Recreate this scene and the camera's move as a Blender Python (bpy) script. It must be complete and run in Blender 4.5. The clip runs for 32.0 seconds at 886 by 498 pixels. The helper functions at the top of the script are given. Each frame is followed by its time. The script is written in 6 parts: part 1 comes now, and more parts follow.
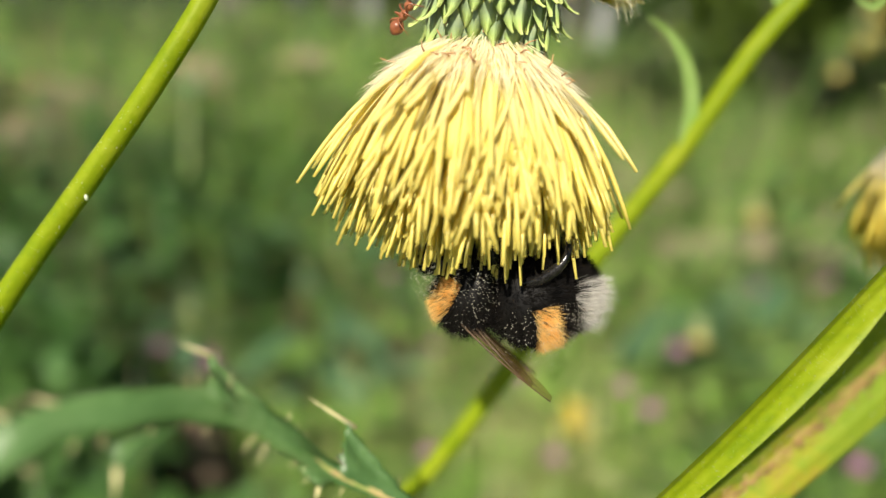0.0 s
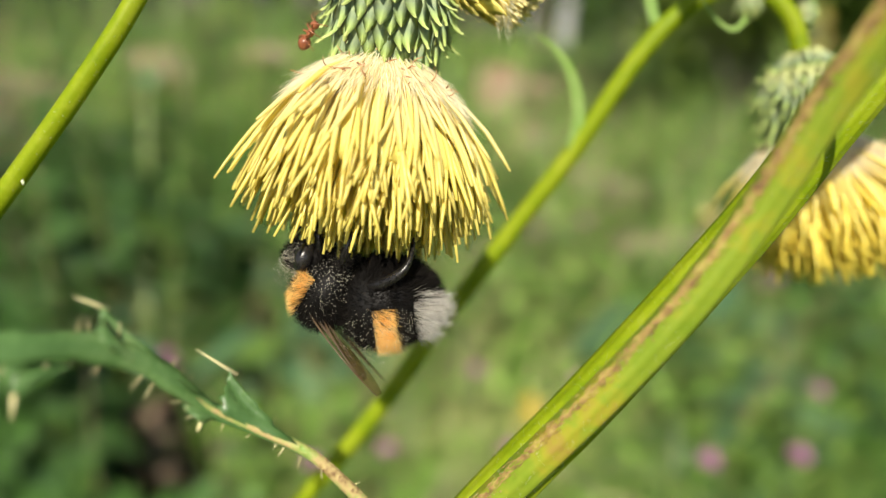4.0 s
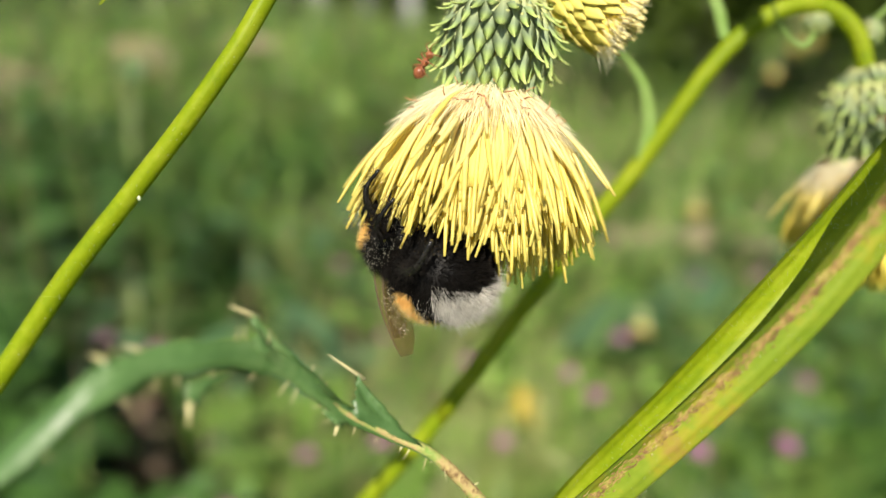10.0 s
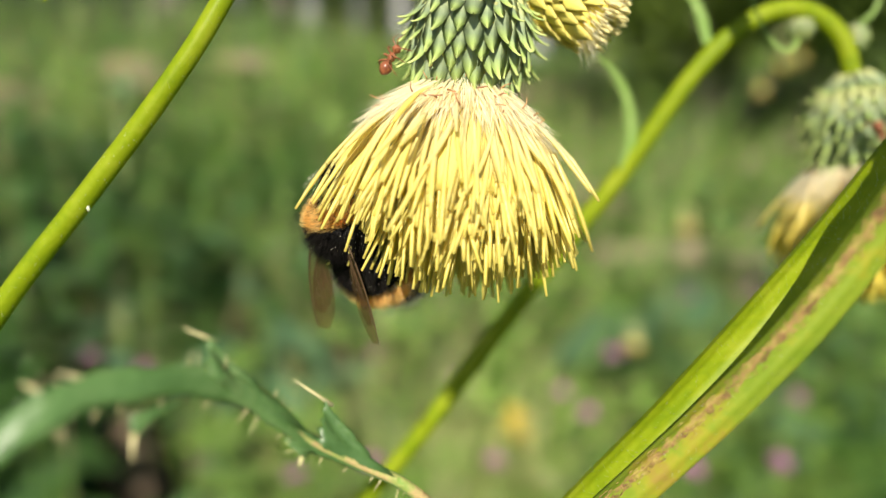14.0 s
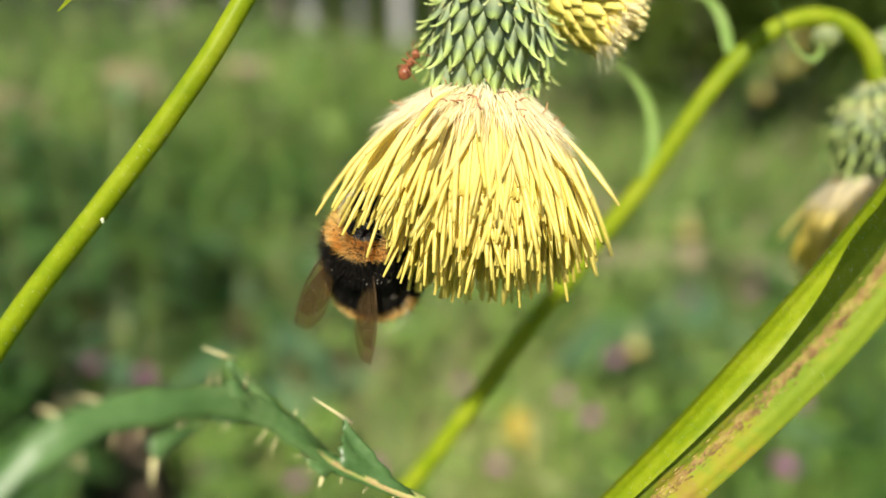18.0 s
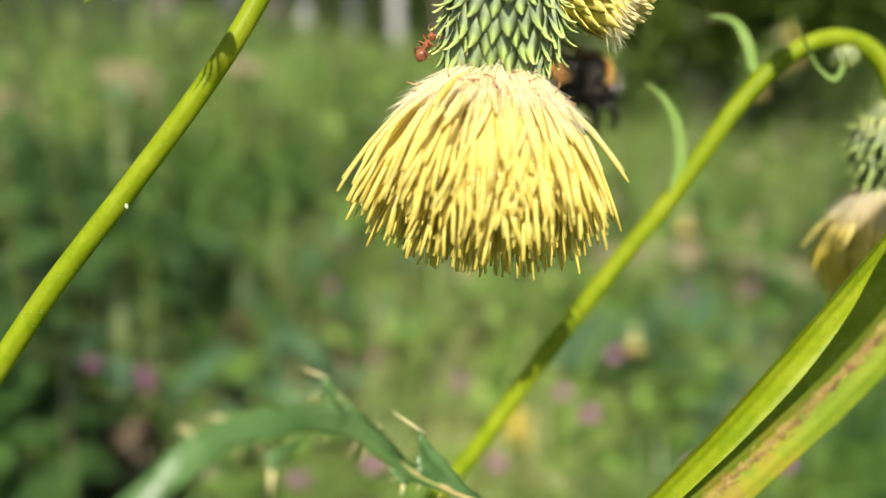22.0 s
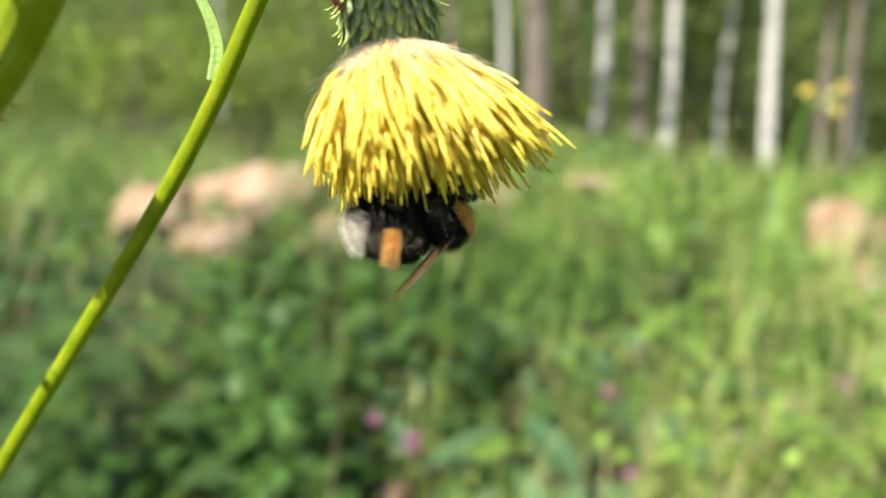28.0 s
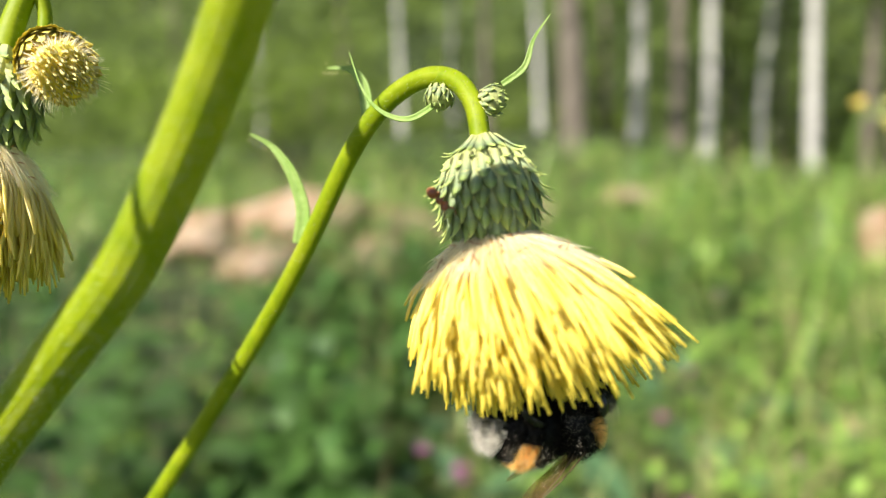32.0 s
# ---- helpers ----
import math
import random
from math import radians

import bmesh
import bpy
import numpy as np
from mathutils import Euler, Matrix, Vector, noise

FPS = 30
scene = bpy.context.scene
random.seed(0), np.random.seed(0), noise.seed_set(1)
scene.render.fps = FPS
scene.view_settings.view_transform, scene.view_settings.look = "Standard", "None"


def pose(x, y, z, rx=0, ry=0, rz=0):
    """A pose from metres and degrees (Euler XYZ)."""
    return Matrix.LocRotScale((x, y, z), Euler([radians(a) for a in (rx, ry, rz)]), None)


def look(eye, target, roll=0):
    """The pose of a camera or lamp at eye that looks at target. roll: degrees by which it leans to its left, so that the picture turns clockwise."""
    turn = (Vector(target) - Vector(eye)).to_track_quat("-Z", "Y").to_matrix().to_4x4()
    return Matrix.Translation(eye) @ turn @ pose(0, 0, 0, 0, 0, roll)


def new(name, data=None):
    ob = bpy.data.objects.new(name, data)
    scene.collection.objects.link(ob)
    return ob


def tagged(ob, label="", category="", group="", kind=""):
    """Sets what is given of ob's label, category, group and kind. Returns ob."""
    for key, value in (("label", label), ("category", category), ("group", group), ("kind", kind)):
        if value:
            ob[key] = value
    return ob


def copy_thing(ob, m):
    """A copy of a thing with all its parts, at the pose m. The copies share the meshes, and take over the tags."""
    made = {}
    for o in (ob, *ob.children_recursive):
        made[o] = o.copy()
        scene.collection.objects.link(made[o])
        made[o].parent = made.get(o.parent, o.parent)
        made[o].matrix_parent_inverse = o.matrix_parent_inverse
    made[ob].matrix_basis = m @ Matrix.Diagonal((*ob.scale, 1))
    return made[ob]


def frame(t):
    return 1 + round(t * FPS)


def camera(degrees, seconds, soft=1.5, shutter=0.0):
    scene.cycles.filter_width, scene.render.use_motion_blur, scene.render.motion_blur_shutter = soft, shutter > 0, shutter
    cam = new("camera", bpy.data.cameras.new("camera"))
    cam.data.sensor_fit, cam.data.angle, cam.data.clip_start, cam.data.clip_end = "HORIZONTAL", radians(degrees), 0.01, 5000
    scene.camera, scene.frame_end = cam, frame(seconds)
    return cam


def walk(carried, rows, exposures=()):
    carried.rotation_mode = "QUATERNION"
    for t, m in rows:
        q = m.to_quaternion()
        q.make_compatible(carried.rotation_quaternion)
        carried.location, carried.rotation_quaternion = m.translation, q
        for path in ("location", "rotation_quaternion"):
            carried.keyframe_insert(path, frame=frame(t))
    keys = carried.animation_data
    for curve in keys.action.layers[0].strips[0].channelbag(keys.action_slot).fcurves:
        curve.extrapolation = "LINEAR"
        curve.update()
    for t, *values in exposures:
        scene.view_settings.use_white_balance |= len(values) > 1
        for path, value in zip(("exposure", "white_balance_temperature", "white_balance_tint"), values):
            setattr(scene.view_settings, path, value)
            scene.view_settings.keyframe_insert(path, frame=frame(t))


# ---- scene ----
def cam_pose(x, y, z, yaw, pitch, roll):
    return (Matrix.Translation((x, y, z)) @ Matrix.Rotation(radians(yaw), 4, "Z")
            @ Matrix.Rotation(radians(90 + pitch), 4, "X") @ Matrix.Rotation(radians(roll), 4, "Z"))


# t, x, y, z, yaw, pitch, roll
PATH = [
    (0, -0.0155, -0.0603, 0.7903, -12.43, -19.81, -1.33),
    (0.5, -0.0156, -0.0670, 0.7926, -12.60, -19.88, -0.74),
    (1, -0.0142, -0.0620, 0.7929, -13.00, -19.72, -0.86),
    (1.5, -0.0113, -0.0680, 0.7934, -13.61, -20.08, -0.58),
    (2, -0.0136, -0.0675, 0.7963, -13.82, -20.41, -0.02),
    (2.5, -0.0149, -0.0717, 0.7949, -14.57, -20.37, -0.43),
    (3, -0.0179, -0.0700, 0.7959, -14.95, -20.62, 0.09),
    (3.5, -0.0133, -0.0707, 0.7943, -15.27, -20.24, -0.14),
    (4, -0.0107, -0.0706, 0.7921, -15.57, -20.05, -0.09),
    (4.5, -0.0098, -0.0703, 0.7904, -15.78, -19.95, -0.09),
    (5, -0.0105, -0.0696, 0.7895, -15.87, -19.91, -0.26),
    (5.5, -0.0128, -0.0675, 0.7900, -15.78, -19.95, -0.59),
    (6, -0.0163, -0.0645, 0.7929, -15.87, -20.21, 0.17),
    (6.5, -0.0099, -0.0604, 0.7873, -15.56, -20.02, -0.23),
    (7, -0.0131, -0.0588, 0.7895, -15.85, -20.51, 0.04),
    (7.5, -0.0126, -0.0595, 0.7867, -15.64, -20.38, -0.48),
    (8, -0.0187, -0.0613, 0.7914, -16.06, -20.57, -0.13),
    (8.5, -0.0146, -0.0668, 0.7897, -15.91, -20.50, -0.31),
    (9, -0.0178, -0.0680, 0.7941, -16.28, -20.73, 0.24),
    (9.5, -0.0183, -0.0705, 0.7922, -16.55, -20.60, -0.13),
    (10, -0.0232, -0.0688, 0.7950, -17.03, -20.69, 0.57),
    (10.5, -0.0190, -0.0707, 0.7923, -17.20, -20.31, 0.15),
    (11, -0.0226, -0.0697, 0.7948, -17.59, -20.31, 0.71),
    (11.5, -0.0200, -0.0701, 0.7915, -17.56, -20.06, 0.16),
    (12, -0.0234, -0.0682, 0.7926, -17.77, -19.98, 0.67),
    (12.5, -0.0205, -0.0667, 0.7907, -17.68, -19.64, 0.48),
    (13, -0.0214, -0.0638, 0.7916, -17.80, -19.63, 0.70),
    (13.5, -0.0164, -0.0644, 0.7886, -17.63, -19.26, 0.34),
    (14, -0.0200, -0.0654, 0.7927, -17.73, -19.28, 0.56),
    (14.5, -0.0200, -0.0652, 0.7919, -17.73, -19.16, 0.54),
    (15, -0.0200, -0.0643, 0.7915, -17.62, -19.04, -0.14),
    (15.5, -0.0202, -0.0627, 0.7909, -17.54, -18.87, -0.27),
    (16, -0.0206, -0.0609, 0.7904, -17.52, -18.75, -0.10),
    (16.5, -0.0214, -0.0597, 0.7902, -17.52, -18.74, 0.13),
    (17, -0.0226, -0.0595, 0.7906, -17.41, -18.84, 0.17),
    (17.5, -0.0219, -0.0623, 0.7921, -17.54, -18.87, 0.08),
    (18, -0.0212, -0.0638, 0.7931, -17.71, -18.90, 0.28),
    (18.5, -0.0210, -0.0649, 0.7937, -17.70, -18.97, 0.38),
    (19, -0.0218, -0.0646, 0.7937, -17.76, -19.11, 0.46),
    (19.5, -0.0228, -0.0641, 0.7899, -17.90, -19.22, 0.42),
    (20, -0.0249, -0.0610, 0.7905, -18.18, -19.33, 0.71),
    (20.5, -0.0201, -0.0622, 0.7882, -18.28, -19.22, 0.78),
    (21, -0.0158, -0.0615, 0.7896, -18.25, -19.30, 1.06),
    (21.5, -0.0172, -0.0638, 0.7879, -18.01, -19.15, 0.46),
    (22, -0.0253, -0.0657, 0.7940, -17.99, -18.99, 0.14),
    (22.5, -0.0197, -0.0710, 0.7946, -17.76, -18.80, 0.08),
    (23, -0.0159, -0.0773, 0.8003, -18.53, -19.04, 0.42),
    (23.5, -0.0117, -0.0863, 0.7975, -17.73, -18.87, 2.57),
    (24, -0.0002, -0.0922, 0.7958, -18.54, -20.00, 2.73),
    (24.2, 0.0070, -0.0924, 0.7904, -17.65, -19.81, 3.19),
    (24.5, 0.0179, -0.0975, 0.7827, -18.99, -20.23, 3.56),
    (25, 0.0341, -0.1050, 0.7811, -15.38, -20.50, 3.06),
    (25.5, 0.0612, -0.1056, 0.7800, -10.13, -19.24, 0.60),
    (26, 0.0785, -0.1008, 0.7793, 0.02, -15.26, -2.26),
    (26.5, 0.0761, -0.0726, 0.7681, 6.44, -12.77, -3.46),
    (27, 0.0778, -0.0643, 0.7634, 9.91, -10.99, -0.92),
    (27.5, 0.0821, -0.0684, 0.7629, 11.28, -9.86, 0.00),
    (28, 0.0873, -0.0776, 0.7644, 11.42, -9.30, -0.33),
    (28.5, 0.0919, -0.0845, 0.7654, 11.17, -9.25, -1.49),
    (29, 0.0943, -0.0817, 0.7639, 11.39, -9.63, -1.00),
    (29.5, 0.0933, -0.0750, 0.7653, 11.96, -10.08, -0.06),
    (30, 0.0908, -0.0726, 0.7651, 12.39, -9.91, -0.84),
    (30.5, 0.0885, -0.0731, 0.7696, 13.04, -9.59, -1.07),
    (31, 0.0754, -0.0802, 0.7814, 13.78, -8.78, -2.03),
    (31.3, 0.0726, -0.0828, 0.7887, 13.99, -8.06, -2.24),
    (31.5, 0.0738, -0.0817, 0.7894, 14.14, -8.04, -2.41),
    (32, 0.0768, -0.0720, 0.7827, 14.63, -7.92, -2.24),
]
cam = camera(66.0, 32.0, soft=1.2)
walk(cam, [(t, cam_pose(*r)) for t, *r in PATH], exposures=[(0, 0.61, 7000, 10), (24.3, 0.66, 7000, 10), (24.9, 1.10, 6900, 10), (26.5, 1.06, 6900, 10), (28.5, 1.29, 7100, 10), (30.5, 1.26, 7100, 10), (31, 1.22, 7100, 10), (32, 1.14, 7100, 10)])

# the lens: a small phone aperture, focused on a point that glides from the flowers to the meadow and back
cam.data.dof.use_dof = True
cam.data.dof.aperture_fstop = 10.5
focus = tagged(new("focus_point"), kind="structure")
cam.data.dof.focus_object = focus
FOCUS = [(0, 0.0565), (1, 0.0575), (2, 0.0625), (3, 0.0655), (6, 0.0605), (7, 0.0545), (8, 0.0575), (9, 0.0635), (11, 0.0645), (13, 0.0595), (17, 0.0545), (18, 0.0585), (20, 0.0565), (21, 0.0565), (21.5, 0.0585), (22, 0.0680), (23, 0.076), (23.5, 0.085), (24, 0.103), (24.5, 0.104), (24.7, 0.16), (24.9, 1.2), (25.2, 1.6), (26.6, 1.7), (27.4, 0.09), (28, 0.090), (29, 0.089), (30, 0.081), (31, 0.088), (31.3, 0.090), (32, 0.083)]


def focus_rows():
    rows = []
    for t, d in FOCUS:
        for (t0, *a), (t1, *b) in zip(PATH, PATH[1:]):
            if t0 <= t <= t1:
                k = (t - t0) / (t1 - t0)
                m = cam_pose(*[p + (q - p) * k for p, q in zip(a, b)])
                rows.append((t, Matrix.Translation(m @ Vector((0, 0, -d)))))
                break
    return rows


# ---- light ----
SUN_TO = Vector((-0.30, -0.66, 0.69)).normalized()     # the way to the sun
world = bpy.data.worlds.new("sky")
scene.world = world
world.use_nodes = True
nt = world.node_tree
sky = nt.nodes.new("ShaderNodeTexSky")
sky.sky_type = "NISHITA"
sky.sun_disc = False
sky.sun_elevation = math.asin(SUN_TO.z)
sky.sun_rotation = math.atan2(SUN_TO.x, SUN_TO.y)
nt.links.new(sky.outputs["Color"], nt.nodes["Background"].inputs["Color"])
nt.nodes["Background"].inputs["Strength"].default_value = 0.066
sun = new("sun", bpy.data.lights.new("sun", "SUN"))
sun.data.energy, sun.data.angle, sun.data.color = 4.8, radians(0.6), (1.0, 0.95, 0.86)
sun.matrix_world = look((0, 0, 30), Vector((0, 0, 30)) - SUN_TO)
scene.view_settings.exposure = 0.82


# ---- materials ----
def surface(name, stops, scale=40.0, rough=0.55, bump=0.2, axis=None, spec=0.35, thin=0.0, vary=0.12, detail=6.0, fine=6.0, metallic=0.0,
            streak=None, bump_dist=None):
    """A procedural surface. stops: colours from low to high noise, or along the mesh's own z (axis='z') with noise added."""
    m = bpy.data.materials.new(name)
    m.use_nodes = True
    n, l = m.node_tree.nodes, m.node_tree.links
    b = n["Principled BSDF"]
    tc = n.new("ShaderNodeTexCoord")
    mp = n.new("ShaderNodeMapping")
    l.new(tc.outputs["Object"], mp.inputs["Vector"])
    if streak:
        mp.inputs["Scale"].default_value = streak
    no = n.new("ShaderNodeTexNoise")
    no.inputs["Scale"].default_value, no.inputs["Detail"].default_value = scale, detail
    l.new(mp.outputs["Vector"], no.inputs["Vector"])
    n2 = n.new("ShaderNodeTexNoise")
    n2.inputs["Scale"].default_value, n2.inputs["Detail"].default_value = scale * fine, 3.0
    l.new(mp.outputs["Vector"], n2.inputs["Vector"])
    ramp = n.new("ShaderNodeValToRGB")
    cr = ramp.color_ramp
    while len(cr.elements) < len(stops):
        cr.elements.new(0.5)
    for e, (p, c) in zip(cr.elements, stops):
        e.position, e.color = p, (*c, 1)
    add = n.new("ShaderNodeMath")
    add.operation = "MULTIPLY_ADD"
    if axis:
        sep = n.new("ShaderNodeSeparateXYZ")
        l.new(tc.outputs["Generated"], sep.inputs[0])
        l.new(no.outputs["Fac"], add.inputs[0])
        add.inputs[1].default_value = 0.25
        off = n.new("ShaderNodeMath")
        off.operation = "SUBTRACT"
        off.inputs[1].default_value = 0.125
        l.new(sep.outputs[axis.upper()], off.inputs[0])
        l.new(off.outputs[0], add.inputs[2])
    else:
        l.new(n2.outputs["Fac"], add.inputs[0])
        add.inputs[1].default_value = 0.35
        off = n.new("ShaderNodeMath")
        off.operation = "SUBTRACT"
        off.inputs[1].default_value = 0.175
        l.new(no.outputs["Fac"], off.inputs[0])
        l.new(off.outputs[0], add.inputs[2])
    l.new(add.outputs[0], ramp.inputs["Fac"])
    info = n.new("ShaderNodeObjectInfo")
    geo = n.new("ShaderNodeNewGeometry")
    rnd = n.new("ShaderNodeMath")
    rnd.operation = "ADD"
    l.new(info.outputs["Random"], rnd.inputs[0])
    l.new(geo.outputs["Random Per Island"], rnd.inputs[1])
    val = n.new("ShaderNodeMapRange")
    val.inputs["From Min"].default_value, val.inputs["From Max"].default_value = 0, 2
    val.inputs["To Min"].default_value, val.inputs["To Max"].default_value = 1 - 2 * vary, 1 + 2 * vary
    l.new(rnd.outputs[0], val.inputs["Value"])
    hsv = n.new("ShaderNodeHueSaturation")
    l.new(ramp.outputs["Color"], hsv.inputs["Color"])
    l.new(val.outputs[0], hsv.inputs["Value"])
    l.new(hsv.outputs["Color"], b.inputs["Base Color"])
    b.inputs["Roughness"].default_value, b.inputs["Specular IOR Level"].default_value = rough, spec
    b.inputs["Metallic"].default_value = metallic
    if bump:
        bp = n.new("ShaderNodeBump")
        bp.inputs["Strength"].default_value = bump
        bp.inputs["Distance"].default_value = bump_dist or 0.3 / scale
        l.new(n2.outputs["Fac"], bp.inputs["Height"])
        l.new(bp.outputs["Normal"], b.inputs["Normal"])
    if thin:
        tr = n.new("ShaderNodeBsdfTranslucent")
        mix = n.new("ShaderNodeMixShader")
        mix.inputs[0].default_value = thin
        l.new(hsv.outputs["Color"], tr.inputs["Color"])
        l.new(b.outputs[0], mix.inputs[1])
        l.new(tr.outputs[0], mix.inputs[2])
        l.new(mix.outputs[0], n["Material Output"].inputs["Surface"])
    return m


STEM = surface("green stem", [(0.3, (0.20, 0.30, 0.008)), (0.5, (0.27, 0.36, 0.010)), (0.75, (0.36, 0.43, 0.03))], 260, 0.5, 0.25, thin=0.32, vary=0.03, spec=0.22, bump_dist=0.0001)
STEM_RED = surface("reddish stem", [(0.3, (0.18, 0.275, 0.02)), (0.5, (0.235, 0.315, 0.028)), (0.62, (0.33, 0.33, 0.03)), (0.76, (0.34, 0.25, 0.05))], 200, 0.5, 0.25, thin=0.18, vary=0.03, spec=0.22, bump_dist=0.0001)
SCAB = surface("brown scab", [(0.35, (0.42, 0.34, 0.10)), (0.5, (0.34, 0.22, 0.08)), (0.68, (0.18, 0.10, 0.045))], 900, 0.7, 0.7)
HAIR = surface("plant hair", [(0.3, (0.72, 0.78, 0.55)), (0.7, (0.85, 0.88, 0.72))], 300, 0.4, 0, thin=0.4)
FLORET = surface("floret", [(0.03, (0.930, 0.841, 0.583)), (0.28, (0.930, 0.831, 0.410)), (0.55, (0.920, 0.807, 0.259)), (1.00, (0.920, 0.797, 0.205))], 300, 0.3, 0.15, axis="z", thin=0.46, vary=0.05, spec=0.55)
FLORET_MASS = surface("floret crowd", [(0.10, (0.930, 0.841, 0.583)), (0.28, (0.930, 0.831, 0.410)), (0.50, (0.920, 0.807, 0.259)), (0.90, (0.920, 0.797, 0.205))], 300, 0.3, 0.15, axis="z", thin=0.46, vary=0.05, spec=0.55)
FLORET_CORE = surface("inner florets", [(0.05, (0.930, 0.831, 0.410)), (0.35, (0.920, 0.807, 0.259)), (0.80, (0.920, 0.797, 0.205))], 900, 0.5, 0.3, axis="z", thin=0.3, vary=0.02)
FLORET_RICH = surface("rich floret", [(0.03, (0.930, 0.831, 0.475)), (0.28, (0.930, 0.822, 0.302)), (0.55, (0.920, 0.797, 0.173)), (1.00, (0.920, 0.782, 0.130))], 300, 0.3, 0.15, axis="z", thin=0.46, vary=0.05, spec=0.55)
MASS_RICH = surface("rich floret crowd", [(0.10, (0.930, 0.831, 0.475)), (0.28, (0.930, 0.822, 0.302)), (0.50, (0.920, 0.797, 0.173)), (0.90, (0.920, 0.782, 0.130))], 300, 0.3, 0.15, axis="z", thin=0.46, vary=0.05, spec=0.55)
FLORET_YOUNG = surface("young floret", [(0.1, (0.92, 0.82, 0.34)), (0.9, (0.95, 0.86, 0.48))], 300, 0.5, 0.15, thin=0.3, vary=0.05)
PAPPUS = surface("pappus", [(0.2, (0.92, 0.85, 0.62)), (0.8, (0.95, 0.91, 0.76))], 300, 0.6, 0, thin=0.6)
BRACT = surface("bract", [(0.0, (0.44, 0.46, 0.18)), (0.35, (0.31, 0.37, 0.19)), (0.62, (0.20, 0.27, 0.15)), (0.85, (0.34, 0.46, 0.13)), (1.0, (0.50, 0.58, 0.20))], 500, 0.5, 0.3, axis="z", vary=0.14, thin=0.05)
BRACT_PALE = surface("pale bract", [(0.0, (0.40, 0.47, 0.12)), (0.4, (0.66, 0.63, 0.12)), (1.0, (0.92, 0.77, 0.20))], 500, 0.5, 0.3, axis="z", vary=0.1, thin=0.1)
YOUNG_BODY = surface("young involucre", [(0.0, (0.26, 0.36, 0.08)), (0.35, (0.66, 0.62, 0.12)), (0.7, (0.92, 0.76, 0.16))], 500, 0.5, 0.3, axis="z")
RECEPT = surface("receptacle", [(0.3, (0.24, 0.29, 0.10)), (0.7, (0.40, 0.43, 0.18))], 600, 0.6, 0.3)
LEAF = surface("thistle leaf", [(0.25, (0.055, 0.130, 0.034)), (0.5, (0.090, 0.185, 0.055)), (0.8, (0.18, 0.29, 0.11))], 260, 0.36, 0.4, thin=0.25, spec=0.45, bump_dist=0.0002)
LEAF_RIB = surface("leaf rib", [(0.3, (0.16, 0.28, 0.05)), (0.46, (0.30, 0.33, 0.10)), (0.56, (0.42, 0.32, 0.14)), (0.68, (0.16, 0.09, 0.04))], 420, 0.5, 0.5, bump_dist=0.0003)
SPINE = surface("spine", [(0.2, (0.62, 0.55, 0.25)), (0.8, (0.75, 0.68, 0.40))], 300, 0.4, 0)
WITHERED = surface("withered floret", [(0.3, (0.42, 0.20, 0.09)), (0.7, (0.66, 0.40, 0.20))], 900, 0.6, 0.0, thin=0.2)
DRY = surface("dry leaf", [(0.3, (0.42, 0.42, 0.30)), (0.7, (0.60, 0.58, 0.46))], 200, 0.7, 0.4, thin=0.2)


# ---- mesh helpers ----
def mesh_of(verts, faces, material, smooth=True, name="mesh"):
    me = bpy.data.meshes.new(name)
    me.from_pydata([tuple(v) for v in verts], [], faces)
    me.materials.append(material)
    if smooth:
        me.polygons.foreach_set("use_smooth", [True] * len(me.polygons))
    me.update()
    return me


def part(name, me, parent, m=None, label=""):
    ob = new(name, me)
    ob.parent = parent
    if m is not None:
        ob.matrix_basis = m
    if label:
        ob["label"] = label
    return ob


def thing(name, at, label, category, group="", kind=""):
    ob = new(name)
    ob.location = at
    ob.empty_display_size = 0.01
    return tagged(ob, label, category, group, kind)


def spline(points, steps=6):
    """Points on a smooth curve through the given ones."""
    p = [Vector(q) for q in points]
    p = [2 * p[0] - p[1]] + p + [2 * p[-1] - p[-2]]
    out = []
    for i in range(1, len(p) - 2):
        a, b, c, d = p[i - 1:i + 3]
        for k in range(steps):
            t = k / steps
            out.append(0.5 * (2 * b + (c - a) * t + (2 * a - 5 * b + 4 * c - d) * t * t + (3 * b - a - 3 * c + d) * t ** 3))
    return out + [p[-2]]


def frames(path):
    """Parallel-carried side vectors along a path."""
    rows, side = [], None
    for i, p in enumerate(path):
        way = (path[min(i + 1, len(path) - 1)] - path[max(i - 1, 0)]).normalized()
        if side is None:
            side = way.cross(Vector((0, 1, 0.1))).normalized()
        side = (side - way * side.dot(way)).normalized()
        rows.append((p, way, side, way.cross(side)))
    return rows


def tube(path, radius, sides=12, ribs=0, depth=0.0, cap=True):
    """Vertices and faces of a tube; radius: number or function of 0..1; ribs: lengthwise ridges."""
    verts, faces = [], []
    fr = frames(path)
    n = len(fr)
    for i, (p, w, s, u) in enumerate(fr):
        k = i / (n - 1)
        r = radius(k) if callable(radius) else radius
        for j in range(sides):
            a = 2 * math.pi * j / sides
            rr = r * (1 + depth * math.cos(ribs * a)) if ribs else r
            verts.append(p + (s * math.cos(a) + u * math.sin(a)) * rr)
    for i in range(n - 1):
        for j in range(sides):
            a, b = i * sides + j, i * sides + (j + 1) % sides
            faces.append((a, b, b + sides, a + sides))
    if cap:
        faces.append(tuple(reversed(range(sides))))
        faces.append(tuple(range((n - 1) * sides, n * sides)))
    return verts, faces


def join(*shapes):
    verts, faces = [], []
    for v, f in shapes:
        k = len(verts)
        verts += list(v)
        faces += [tuple(i + k for i in q) for q in f]
    return verts, faces


